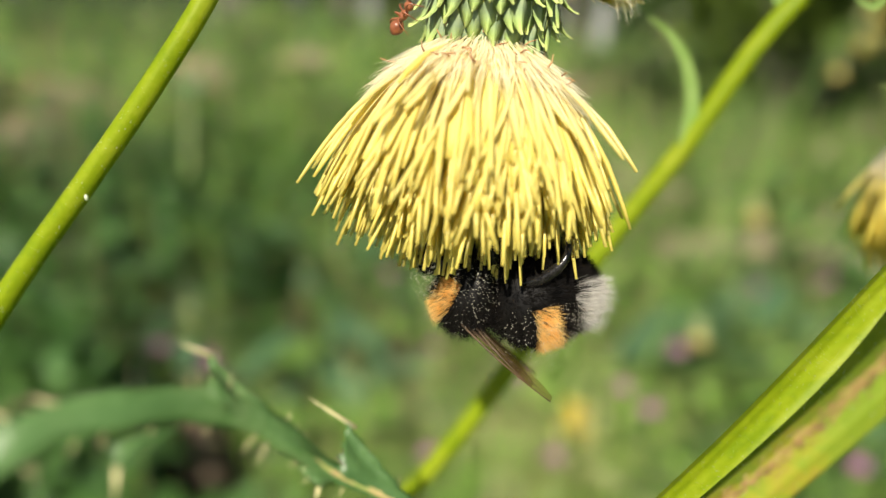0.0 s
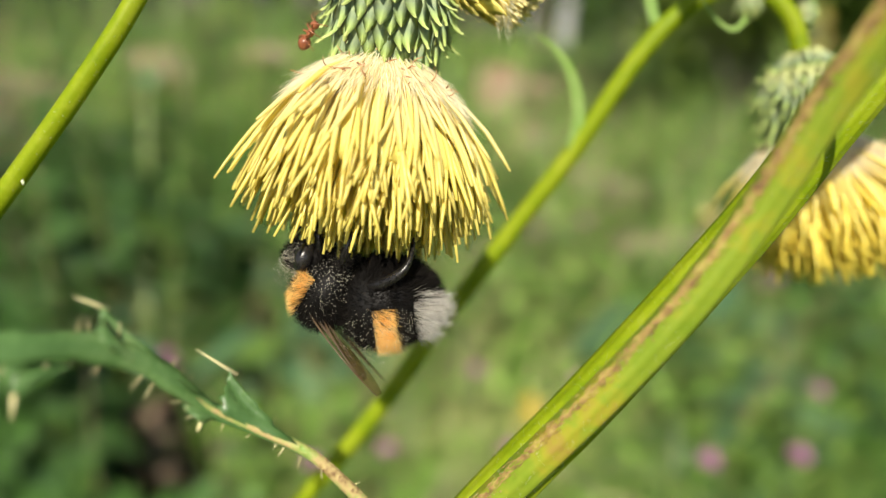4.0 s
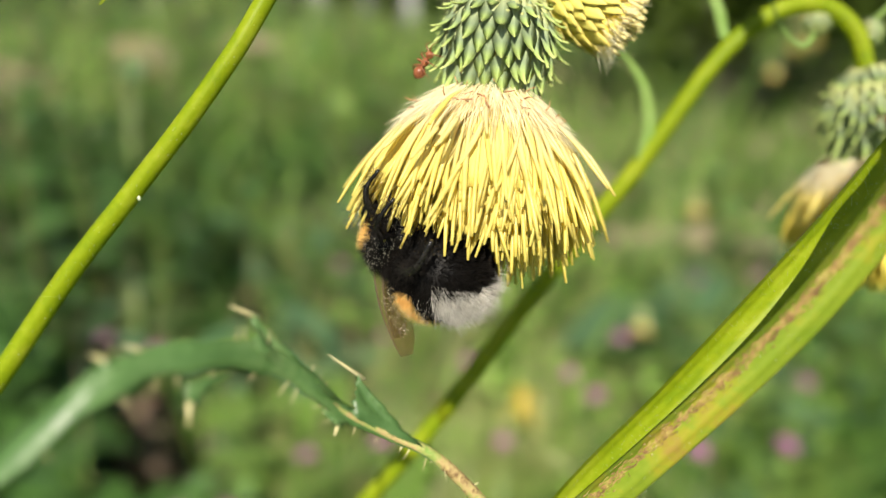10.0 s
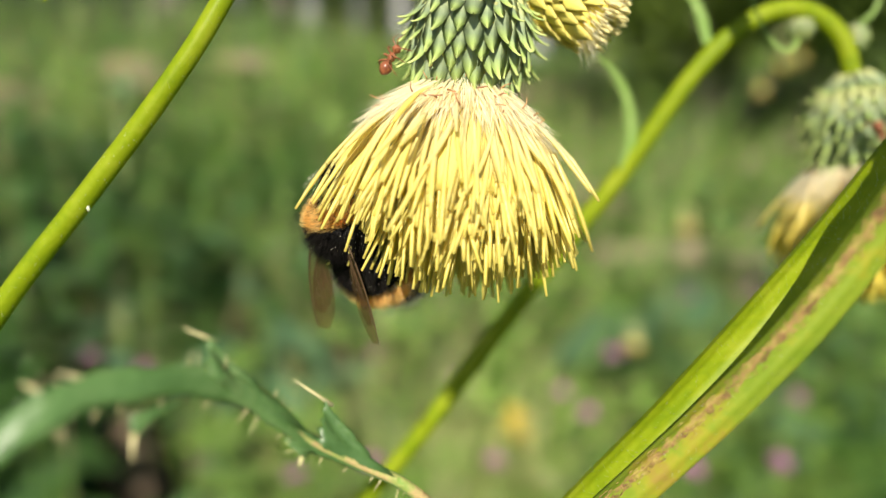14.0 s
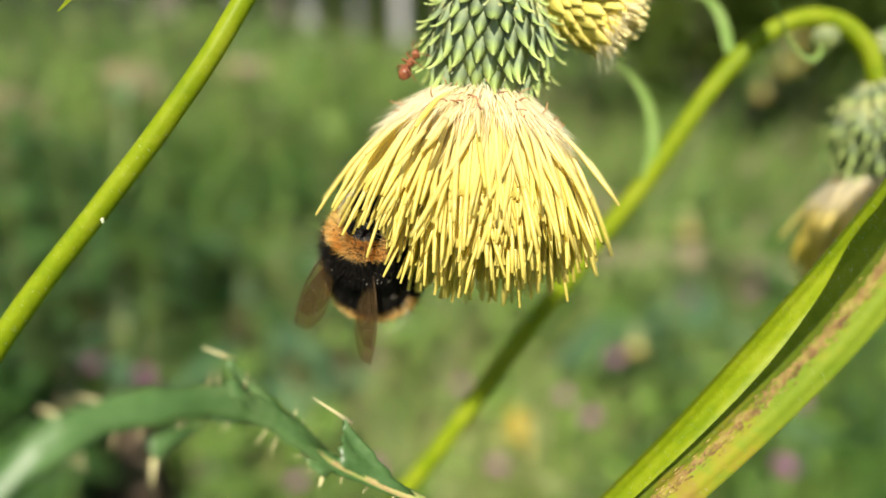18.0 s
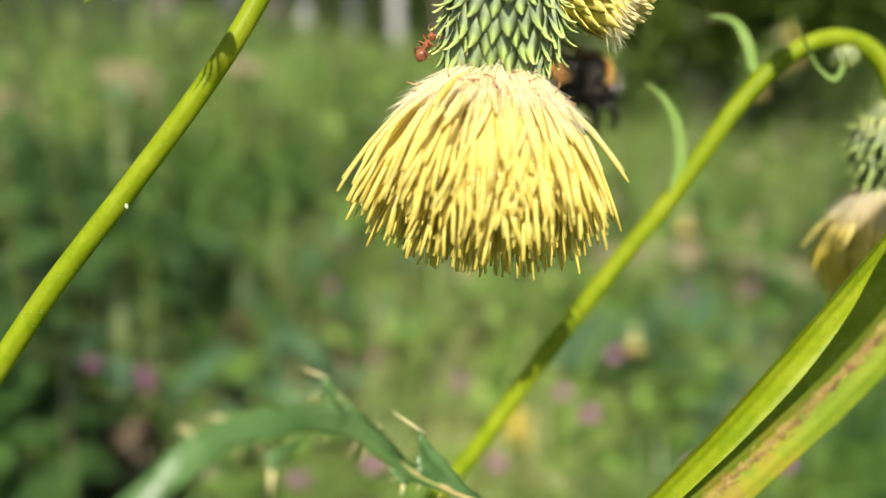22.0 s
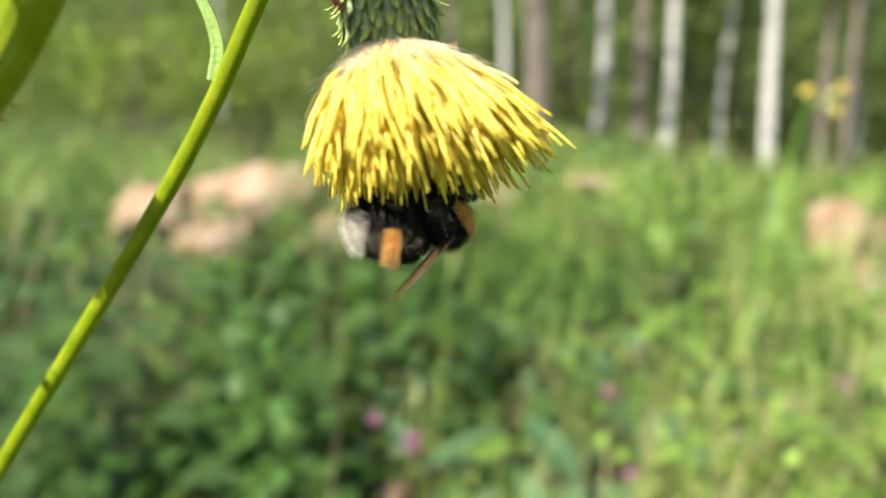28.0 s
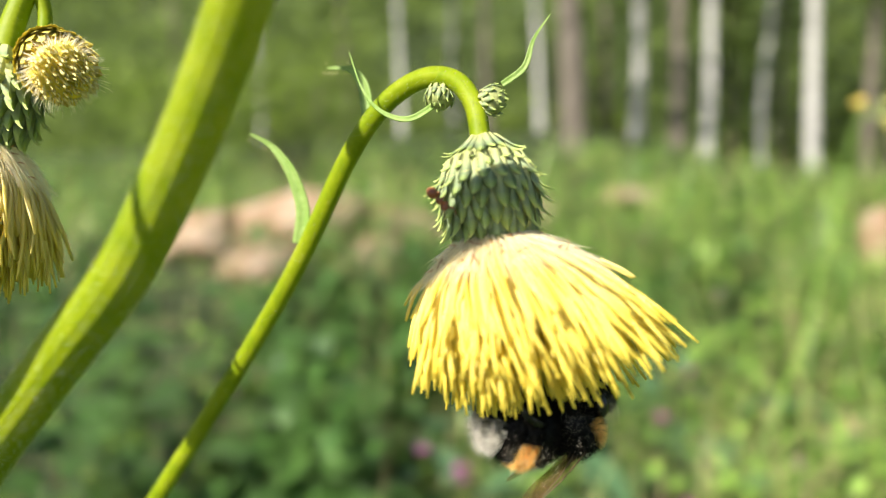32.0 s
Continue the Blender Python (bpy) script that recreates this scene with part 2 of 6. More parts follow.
def fuzz(path, radius, count, length, width, rng, lean=0.5):
    """Short hairs standing on a tube."""
    verts, faces = [], []
    fr = frames(path)
    for _ in range(count):
        i = rng.randrange(len(fr) - 1)
        p, w, s, u = fr[i]
        p = p.lerp(fr[i + 1][0], rng.random())
        a = rng.random() * 6.283
        k = i / (len(fr) - 1)
        r = radius(k) if callable(radius) else radius
        o = s * math.cos(a) + u * math.sin(a)
        q = p + o * r * 0.96
        d = (o + w * rng.uniform(-lean, lean)).normalized()
        t = w.cross(o).normalized() * width
        n = len(verts)
        verts += [q - t, q + t, q + d * length * rng.uniform(0.5, 1.2)]
        faces.append((n, n + 1, n + 2))
    return verts, faces


def local(shape, at):
    at = Vector(at)
    return [Vector(v) - at for v in shape[0]], shape[1]


def ribbon(path, width, cup=0.15, wave=0.0, across=4, side=None, rng=None, teeth=0.0, thick=0.00025):
    """A leaf blade along a path: width as a function of 0..1, curved across, with toothed edges and a thickness."""
    verts, faces = [], []
    fr = frames(path)
    n = len(fr)
    for lay in (0, 1):
        for i, (p, w, s, u) in enumerate(fr):
            if side is not None:
                s = (Vector(side) - w * Vector(side).dot(w)).normalized()
                u = w.cross(s)
            k = i / (n - 1)
            hw = width(k) * (1 + (teeth if i % 2 else -teeth))
            for j in range(across + 1):
                x = 2 * j / across - 1
                off = cup * hw * (x * x) + wave * hw * math.sin(9 * k + 2 * x) * abs(x)
                verts.append(p + s * hw * x + u * (off - lay * thick))
    m = (across + 1)
    N = n * m
    for i in range(n - 1):
        for j in range(across):
            a = i * m + j
            faces.append((a, a + 1, a + m + 1, a + m))
            faces.append((N + a, N + a + m, N + a + m + 1, N + a + 1))
        for j in (0, across):
            a = i * m + j
            faces.append((a, a + m, N + a + m, N + a) if j == 0 else (a, N + a, N + a + m, a + m))
    return verts, faces


# ---- thistle flower heads ----
def floret_mesh(bend, seed, material=None, thick=1.0):
    """A thin tubular floret 1 unit long up its own z, widening and then narrowing to the style; it bends along its own x."""
    rng = random.Random(seed)
    path = [Vector((bend * k ** 1.7, 0.02 * math.sin(4 * k + seed), k - 0.25 * bend * bend * k * k)) for k in [i / 8 for i in range(9)]]
    prof = [0.0090, 0.0090, 0.0096, 0.0112, 0.0136, 0.0150, 0.0150, 0.0138, 0.0085]
    return mesh_of(*tube(path, lambda k: prof[round(k * 8)] * thick, 6), material or FLORET, name="floret")


FLORETS_YOUNG = [floret_mesh(b, i + 30, FLORET_YOUNG, 4.0) for i, b in enumerate((-0.1, 0.0))]


def bract_mesh(material, curl, wide=1.0):
    """A scale: a narrow pointed leaf up its own z, hugging and then turning out to a spine."""
    verts, faces = [], []
    rows = [(0.0, 0.12, 0.0), (0.3, 0.17, 0.03), (0.6, 0.15, 0.06), (0.8, 0.10, 0.10 + curl * 0.25), (0.92, 0.05, 0.14 + curl * 0.7), (1.0, 0.008, 0.18 + curl * 1.3)]
    for z, w, y in rows:
        w *= wide
        verts += [Vector((-w, -0.03, z)), Vector((0, y + 0.035, z)), Vector((0, y + 0.035, z)) * 1.0, Vector((w, -0.03, z)), Vector((0, y - 0.05, z))]
        verts[-5].y += y
        verts[-2].y += y
    for i in range(len(rows) - 1):
        a = i * 5
        for p, q in ((0, 1), (2, 3), (3, 4), (4, 0)):
            faces.append((a + p, a + q, a + 5 + q, a + 5 + p))
    return mesh_of(verts, faces, material, name="bract")


BRACTS = [bract_mesh(BRACT, c, 1.6) for c in (-0.04, 0.06, 0.18)]
BRACTS_PALE = [bract_mesh(BRACT_PALE, c, 1.25) for c in (-0.12, -0.06)]


def axis_pose(at, way, spin=0.0):
    """A pose whose own z points along way."""
    return Matrix.Translation(at) @ Vector(way).to_track_quat("Z", "Y").to_matrix().to_4x4() @ Matrix.Rotation(spin, 4, "Z")


def step_curve(x, stops):
    """The value at x of straight pieces through (x, value) stops."""
    for (a, p), (b, q) in zip(stops, stops[1:]):
        if x <= b:
            return p + (q - p) * (x - a) / (b - a)
    return stops[-1][1]


def bell_radius(k):
    """How far the outermost florets stand from the axis, as a share of the length, at a share k of the length."""
    return step_curve(k, ((0.0, 0.0), (0.06, 0.045), (0.15, 0.155), (0.31, 0.29), (0.50, 0.40), (0.70, 0.485), (1.0, 0.59), (1.4, 0.70)))


def flower_head(parent, top, way, seed, radius, height, length, spread, lean=(0, 0, 0), count=210, rows=9, per_row=20, young=False, deep=False):
    """Involucre of overlapping scales and a brush of florets; top and way in the parent's space, way from the stem to the brush."""
    rng = random.Random(seed)
    base = axis_pose(top, way)
    lean = base.to_3x3().inverted() @ Vector(lean)

    def prof(k):
        if young:
            return radius * (0.35 + 0.75 * math.sin(min(1, k * 1.6) * math.pi / 2) - 0.25 * k)
        return radius * step_curve(k, ((0.0, 0.32), (0.14, 0.84), (0.32, 1.06), (0.55, 1.08), (0.74, 0.97), (0.88, 0.82), (1.0, 0.72), (1.5, 0.72)))
    body, faces = [], []
    S = 18
    for i in range(13):
        k = i / 12
        for j in range(S):
            a = 2 * math.pi * j / S
            body.append(Vector((math.cos(a) * prof(k) * 0.93, math.sin(a) * prof(k) * 0.93, k * height)))
    for i in range(12):
        for j in range(S):
            a, b = i * S + j, i * S + (j + 1) % S
            faces.append((a, b, b + S, a + S))
    faces.append(tuple(reversed(range(S))))
    faces.append(tuple(range(12 * S, 13 * S)))
    inv = part("involucre", mesh_of(body, faces, YOUNG_BODY if young else RECEPT), parent, base, "pale yellow-green involucre of a young head" if young else "dark green involucre of overlapping scales")
    for r in range(rows):
        k0 = -0.03 + (0.44 if young else 0.70) * r / (rows - 1)
        for j in range(per_row):
            a = 2 * math.pi * (j + 0.5 * (r % 2) + rng.uniform(-0.15, 0.15)) / per_row
            k = k0 + rng.uniform(-0.02, 0.02)
            o = Vector((math.cos(a), math.sin(a), 0))
            p0 = o * prof(max(k, 0)) * 0.94 + Vector((0, 0, k * height))
            k1 = min(1, k + 0.33)
            p1 = o * prof(k1) * 0.99 + Vector((0, 0, k1 * height))
            z = (p1 - p0).normalized()
            x = z.cross(o).normalized()
            y = z.cross(x)
            if y.dot(o) < 0:
                x, y = -x, -y
            ln = height * rng.uniform(0.34, 0.44) * (0.8 + 0.45 * k) * (1.5 if young else 1.0)
            m = Matrix((x, y, z)).transposed().to_4x4()
            m = Matrix.Translation(p0) @ m @ Matrix.Diagonal((ln * 0.85, ln * (0.15 if young else 0.9), ln, 1))
            lib = BRACTS if not young else BRACTS_PALE
            part("bract", lib[rng.randrange(len(lib))], inv, m)
    if not young:
        for j in range(34):
            a = 2 * math.pi * (j + rng.uniform(-0.3, 0.3)) / 34
            o = Vector((math.cos(a), math.sin(a), 0))
            k = 0.74 + rng.uniform(-0.03, 0.03)
            z = (o * (prof(1.0) * 1.02 - prof(k)) + Vector((0, 0, (1.0 - k) * height))).normalized()
            x = o.cross(z).normalized()
            ln = height * rng.uniform(0.28, 0.38)
            part("bract", BRACTS_PALE[rng.randrange(2)], inv, Matrix.Translation(o * prof(k) * 0.97 + Vector((0, 0, k * height))) @ Matrix((x, z.cross(x), z)).transposed().to_4x4() @ Matrix.Diagonal((ln * 0.6, ln * 0.5, ln, 1)))
    tip = height * 0.96
    r0 = prof(1.0) * 0.93
    golden = 2.39996
    if young:
        for i in range(count):
            u = math.sqrt((i + 0.5) / count)
            o = Vector((math.cos(i * golden), math.sin(i * golden), 0))
            out = math.radians(spread) * u
            z = (o * math.sin(out) + Vector((rng.uniform(-.13, .13), rng.uniform(-.13, .13), math.cos(out)))).normalized()
            y = z.cross(o).normalized()
            ln = length * rng.uniform(0.62, 1.06)
            m = Matrix.Translation(o * r0 * u + Vector((0, 0, tip - 0.0012 * u))) @ Matrix((y.cross(z), y, z)).transposed().to_4x4() @ Matrix.Diagonal((ln, ln, ln, 1))
            part("floret", FLORETS_YOUNG[rng.randrange(len(FLORETS_YOUNG))], inv, m)
    else:
        # the outer florets leave the narrow neck sideways and then hang, shorter than the inner ones
        wide = spread / 54
        total = int(count * 5.4)
        spare = []

        def place(a, u, k, swing=0.0, splay=1.0):
            o = Vector((math.cos(a + swing * k), math.sin(a + swing * k), 0))
            return o * (r0 * u + length * wide * splay * bell_radius(k) * u ** 0.85) + Vector((0, 0, tip + length * k - 0.0010 * u)) + lean * length * 0.42 * u * k
        for n, i in enumerate(rng.sample(range(total), total)):
            u = math.sqrt((i + 0.5) / total) * rng.uniform(0.93, 1.03)
            a = i * golden + rng.uniform(-0.2, 0.2)
            end = (1.02 - 0.30 * u ** 2.5) * rng.uniform(0.80, 1.05)
            if u > 0.55 and rng.random() < 0.5:
                end *= rng.uniform(0.60, 0.92)
            end += 0.10 * u * u * max(0.0, math.sin(1.7 * a + seed))
            k0 = 0.0 if n < count else end * rng.choice((0.0, 0.25, 0.4))
            swing = rng.gauss(0, 0.24)
            splay = rng.uniform(0.84, 1.12)
            if u > 0.9 and rng.random() < 0.05:
                splay, end = 1.4, end * 0.62
            stray = Vector((rng.gauss(0, 1), rng.gauss(0, 1), 0)) * length * 0.042
            q = [place(a, u, k0 + (end - k0) * c / 8, swing, splay) + stray * ((k0 + (end - k0) * c / 8) / end) ** 2 for c in range(9)]
            thick = rng.uniform(0.85, 1.15) * length * 0.0124

            def girth(c):
                c = (k0 + (end - k0) * c) / end
                return thick * step_curve(c, ((0.0, 0.60), (0.35, 0.62), (0.52, 0.92), (0.62, 1.08), (0.80, 1.04), (0.90, 0.80), (0.96, 0.86), (1.0, 0.55)))
            shape = tube(q, girth, 6)
            if n < count:
                home = Matrix.Translation(q[0])
                back = home.inverted()
                part("floret", mesh_of([back @ v for v in shape[0]], shape[1], FLORET_RICH if deep else FLORET, name="floret"), inv, home)
            else:
                spare.append(shape)
        tagged(part("brush", mesh_of(*join(*spare), MASS_RICH if deep else FLORET_MASS), inv, None, "crowd of further pale yellow florets"), kind="stuff")
        # the dense inner florets, packed into a ridged bell
        bell, faces, S = [], [], 120
        ridge = [rng.uniform(0.80, 1.0) for _ in range(S)]
        cuts = (0.0, 0.06, 0.12, 0.20, 0.30, 0.40, 0.50, 0.58, 0.64)
        for i, k in enumerate(cuts):
            for j in range(S):
                bell.append(place(2 * math.pi * j / S, 0.96 * (1 - (1 - ridge[j]) * min(1, i / 3)) * (1 if i < 8 else 0.5), k * (1 if i < 5 else 0.8 + 0.2 * ridge[j])))
        for i in range(len(cuts) - 1):
            for j in range(S):
                a, b = i * S + j, i * S + (j + 1) % S
                faces.append((a, b, b + S, a + S))
        faces.append(tuple(range((len(cuts) - 1) * S, len(cuts) * S)))
        tagged(part("bell", mesh_of(bell, faces, FLORET_CORE), inv, None, "dense yellow inner florets"), kind="stuff")
    # woolly pale hairs over the shoulder of the brush
    verts, faces = [], []
    for i in range(420 if young else 4200):
        a = rng.random() * 6.283
        o = Vector((math.cos(a), math.sin(a), 0))
        if young:
            p = o * r0 * rng.uniform(0.85, 1.05) + Vector((0, 0, tip - rng.uniform(-0.0005, 0.0012)))
            d = (o * rng.uniform(0.4, 1.5) + Vector((rng.uniform(-.2, .2), rng.uniform(-.2, .2), 1))).normalized()
            q = p + d * rng.uniform(.0012, .0030)
        else:
            k = rng.random() ** 1.4 * 0.22
            u = rng.uniform(0.95, 1.12)
            p = place(a, u, k)
            q = place(a, u, k + rng.uniform(0.06, 0.16)) + Vector((rng.gauss(0, 1), rng.gauss(0, 1), rng.gauss(0, .5))) * length * 0.022 + o * length * rng.uniform(-0.01, 0.05)
            d = (q - p).normalized()
        t = d.cross(Vector((rng.gauss(0, 1), rng.gauss(0, 1), rng.gauss(0, 1)))).normalized() * 0.00006
        n = len(verts)
        verts += [p - t, p + t, q]
        faces.append((n, n + 1, n + 2))
    part("pappus", mesh_of(verts, faces, PAPPUS), inv, None, "pale silky wool at the foot of the florets")
    if not young:
        # withered, curled brown tips at the shoulder of the brush
        curls = []
        for i in range(70):
            a = rng.random() * 6.283
            o = Vector((math.cos(a), math.sin(a), 0))
            p = place(a, rng.uniform(1.04, 1.14), rng.uniform(0.0, 0.20))
            d = (o * rng.uniform(0.4, 1.1) + Vector((rng.gauss(0, .5), rng.gauss(0, .5), rng.uniform(-.7, .6)))).normalized()
            e = d.cross(Vector((rng.gauss(0, 1), rng.gauss(0, 1), rng.gauss(0, 1)))).normalized()
            ln = rng.uniform(.0006, .0017)
            curls.append(tube([p, p + d * ln * .5 + e * ln * .15, p + d * ln * .8 + e * ln * .5], lambda k: .00009 * (1.1 - .7 * k), 4))
        tagged(part("withered_tip", mesh_of(*join(*curls), WITHERED), inv, None, "curled reddish brown withered tips"), kind="stuff")
    return inv


# ---- the thistle's stems ----
def stem_part(name, parent, points, radius, material, seed, ribs=0, depth=0.0, hairs=0, hair=0.0004, label="", sides=16, steps=6):
    rng = random.Random(seed)
    at = parent.location.copy()
    path = spline(points, steps)
    ob = part(name, mesh_of(*local(tube(path, radius, sides, ribs, depth), at), material), parent, None, label)
    if hairs:
        part("hairs", mesh_of(*local(fuzz(path, radius, hairs, hair, 0.00003, rng), at), HAIR, False), ob, None, "fine pale hairs")
    return path, ob


main_at = Vector((-0.12, -0.05, 0.0))
main_plant = thing("thistle_plant", main_at, "tall green thistle stem forking in two, with one spiny leaf", "plant")
stem_part("stem", main_plant, [(-0.12, -0.05, 0.0), (-0.105, -0.045, 0.25), (-0.078, -0.039, 0.5), (-0.055, -0.033, 0.66), (-0.032, -0.0285, 0.713), (-0.012, -0.025, 0.7325), (-0.004, -0.022, 0.737), (0.0015, -0.0205, 0.7410)],
          lambda k: 0.0040 - 0.0011 * k, STEM, 1, 7, 0.06, 900, 0.0005)
S1 = [(-0.0010, -0.0215, 0.7392), (0.0023, -0.0212, 0.7423), (0.0092, -0.0242, 0.7522), (0.0163, -0.0267, 0.7619), (0.0215, -0.0284, 0.7697), (0.0257, -0.0295, 0.7773), (0.0283, -0.0312, 0.7851), (0.0300, -0.0336, 0.7912), (0.0311, -0.0352, 0.7976), (0.0320, -0.0335, 0.8119), (0.0300, -0.0180, 0.8350), (0.0240, -0.0080, 0.8500), (0.0180, 0.0020, 0.8520)]
s1path, s1stem = stem_part("branch", main_plant, S1, lambda k: 0.0017 - 0.0003 * k, STEM_RED, 2, 7, 0.05, 3500, 0.0003, "smooth branch flushed reddish brown along one side", 42)
S2 = [(-0.00150, -0.02180, 0.73820), (0.00150, -0.02180, 0.74080), (0.00855, -0.01900, 0.74550), (0.01815, -0.01930, 0.75530), (0.02715, -0.01910, 0.76460), (0.03495, -0.01870, 0.77280), (0.04165, -0.01910, 0.78190), (0.04815, -0.02050, 0.79130), (0.05555, -0.02310, 0.80200), (0.06885, -0.02370, 0.82460), (0.08000, -0.01200, 0.87000)]
s2path, s2stem = stem_part("branch", main_plant, S2, lambda k: 0.0029 - 0.0005 * k, STEM, 3, 15, 0.012, 12000, 0.00042, "ribbed green branch with fine hairs", 90)
# scabbed brown streak along one side of the smooth branch
rng = random.Random(7)
verts, faces = [], []
path_f = frames(s1path)
for i in range(3600):
    j = rng.randrange(6, 62)
    p, w, s, u = path_f[j]
    p = p.lerp(path_f[j + 1][0], rng.random())
    o = Vector((-0.74, -0.22, 0.60)) + Vector((rng.gauss(0, .15), rng.gauss(0, .15), rng.gauss(0, .15)))
    o = (o - w * o.dot(w)).normalized()
    t = w.cross(o)
    r = 0.0017 - 0.0003 * j / len(path_f)
    c = p + o * r * 1.04 + w * rng.uniform(-.0006, .0006)
    a, b = rng.uniform(.0001, .00045), rng.uniform(.00003, .00008)
    n = len(verts)
    verts += [c - w * a, c + t * b, c + w * a, c - t * b, c + o * 0.00008]
    faces += [(n, n + 1, n + 4), (n + 1, n + 2, n + 4), (n + 2, n + 3, n + 4), (n + 3, n, n + 4)]
part("scab", mesh_of(*local((verts, faces), main_at), SCAB, False), s1stem, None, "broken brown scabs along a rib")

# the spiny leaf at the fork
leaf_path = spline([(0.0010, -0.0228, 0.7425), (-0.0040, -0.0220, 0.7503), (-0.0083, -0.0206, 0.7556), (-0.0122, -0.0197, 0.7581), (-0.0159, -0.0198, 0.7610), (-0.0180, -0.0203, 0.7639), (-0.0202, -0.0208, 0.7666), (-0.0232, -0.0224, 0.7691), (-0.0261, -0.0243, 0.7705), (-0.0288, -0.0255, 0.7712), (-0.0314, -0.0271, 0.7710), (-0.0347, -0.0285, 0.7694), (-0.042, -0.031, 0.764)], 6)


def leaf_width(k):
    if k < 0.28:
        return 0.0005
    g = min(1, (k - 0.28) * 4)
    return (0.0005 + 0.00055 * g) * (1 + 0.08 * math.sin(k * 47) + 0.05 * math.sin(k * 103)) * (1 if k < 0.95 else 0.5)


leaf = part("leaf", mesh_of(*local(ribbon(leaf_path, leaf_width, 0.22, 0.10, 6, (0.30, 0.62, 0.72)), main_at), LEAF), main_plant, None, "dark glossy lobed thistle leaf")
part("rib", mesh_of(*local(tube(leaf_path, lambda k: 0.00075 - 0.0006 * min(1, k * 2.2), 8), main_at), LEAF_RIB), leaf, None, "pale leaf rib with brown scars")


def lobe(a, b, tip):
    """A triangular lobe from the blade's edge a-b to its tip, folded along the middle, with toothed edges and a thickness."""
    a, b, tip = Vector(a), Vector(b), Vector(tip)
    face = (b - a).cross(tip - a).normalized()
    n, across = 9, 6
    verts, faces = [], []
    for lay in (0, 1):
        for i in range(n + 1):
            k = i / n
            w = (1 - k) ** 1.15 + 0.015
            mid = a.lerp(b, 0.5 - 0.12 * math.sin(math.pi * k)).lerp(tip, k)
            for j in range(across + 1):
                x = 2 * j / across - 1
                edge = w * (1 + (0.16 if i % 2 else -0.10) * abs(x)) if 0 < i < n else w
                q = mid + (b - a) * 0.5 * x * edge + face * (b - a).length * (0.10 * abs(x) * w + 0.03 * math.sin(9 * k + 3 * x))
                verts.append(q - face * 0.00022 * lay)
    m = across + 1
    N = (n + 1) * m
    for i in range(n):
        for j in range(across):
            c = i * m + j
            faces.append((c, c + 1, c + m + 1, c + m))
            faces.append((N + c, N + c + m, N + c + m + 1, N + c + 1))
        for j in (0, across):
            c = i * m + j
            faces.append((c, c + m, N + c + m, N + c) if j == 0 else (c, N + c, N + c + m, c + m))
    return verts, faces


# two ends of the foot, the tip, and the end of its spine
LOBES = [
    ((-0.0224, -0.0219, 0.7684), (-0.0164, -0.0199, 0.7616), (-0.0225, -0.0199, 0.7710), (-0.0241, -0.0203, 0.7722)),
    ((-0.0151, -0.0198, 0.7602), (-0.0097, -0.0202, 0.7566), (-0.0144, -0.0174, 0.7631), (-0.0168, -0.0174, 0.7654)),
    ((-0.0270, -0.0252, 0.7691), (-0.0240, -0.0232, 0.7683), (-0.0271, -0.0264, 0.7679), (-0.0273, -0.0271, 0.7667)),
    ((-0.0177, -0.0206, 0.7623), (-0.0151, -0.0199, 0.7600), (-0.0168, -0.0209, 0.7605), (-0.0171, -0.0214, 0.7601)),
    ((-0.0302, -0.0261, 0.7718), (-0.0273, -0.0248, 0.7710), (-0.0294, -0.0251, 0.7718), (-0.0308, -0.0255, 0.7727)),
    ((-0.0327, -0.0272, 0.7716), (-0.0308, -0.0265, 0.7717), (-0.0317, -0.0263, 0.7722), (-0.0325, -0.0262, 0.7726)),
]
for foot_a, foot_b, tip, end in LOBES:
    part("lobe", mesh_of(*local(lobe(foot_a, foot_b, tip), main_at), LEAF), leaf)
spv = []
rng = random.Random(11)
fr = frames(leaf_path)
for i in range(30):
    j = rng.randrange(14, len(fr) - 2)
    p, w, s, u = fr[j]
    sd = Vector((0.30, 0.62, 0.72))
    sd = (sd - w * sd.dot(w)).normalized()
    e = rng.choice((-1, 1))
    hw = leaf_width(j / (len(fr) - 1))
    q = p + sd * e * hw * 0.97 + w.cross(sd) * 0.35 * hw
    d = (sd * e + w * rng.uniform(-.2, .8) + Vector((rng.gauss(0, .3), rng.gauss(0, .3), rng.gauss(0, .3)))).normalized()
    spv.append(tube([q, q + d * rng.uniform(.0005, .0015)], lambda k: 0.00008 * (1 - 0.9 * k), 4))
for foot_a, foot_b, tip, end in LOBES:
    q, e = Vector(tip), Vector(end)
    spv.append(tube([q.lerp(e, -0.25), q.lerp(e, 0.4), e], lambda k: 0.00022 * (1 - 0.93 * k), 6))
for i in range(9):
    p, w, s, u = fr[rng.randrange(1, 14)]
    d = (u * rng.uniform(-1, 1) + s * rng.uniform(-1, 1) - Vector((0, 0.3, 0.3))).normalized()
    spv.append(tube([p + d * 0.0006, p + d * rng.uniform(.0010, .0018)], lambda k: 0.00007 * (1 - 0.9 * k), 4))
tagged(part("spine", mesh_of(*local(join(*spv), main_at), SPINE), leaf, None, "sharp straw-coloured spines along the leaf edge"), kind="stuff")
# withered leaf strip hanging on the branch
dry_path = spline([(0.0297, -0.0344, 0.8046), (0.0323, -0.0351, 0.7966), (0.0325, -0.0363, 0.7934), (0.0315, -0.0373, 0.7897), (0.0303, -0.0384, 0.7855), (0.0295, -0.0383, 0.7828)], 6)
part("withered_leaf", mesh_of(*local(ribbon(dry_path, lambda k: 0.0007 * (1.1 - k), 0.5, 0.3, 4), main_at), DRY), main_plant, None, "withered grey curled leaf strip")

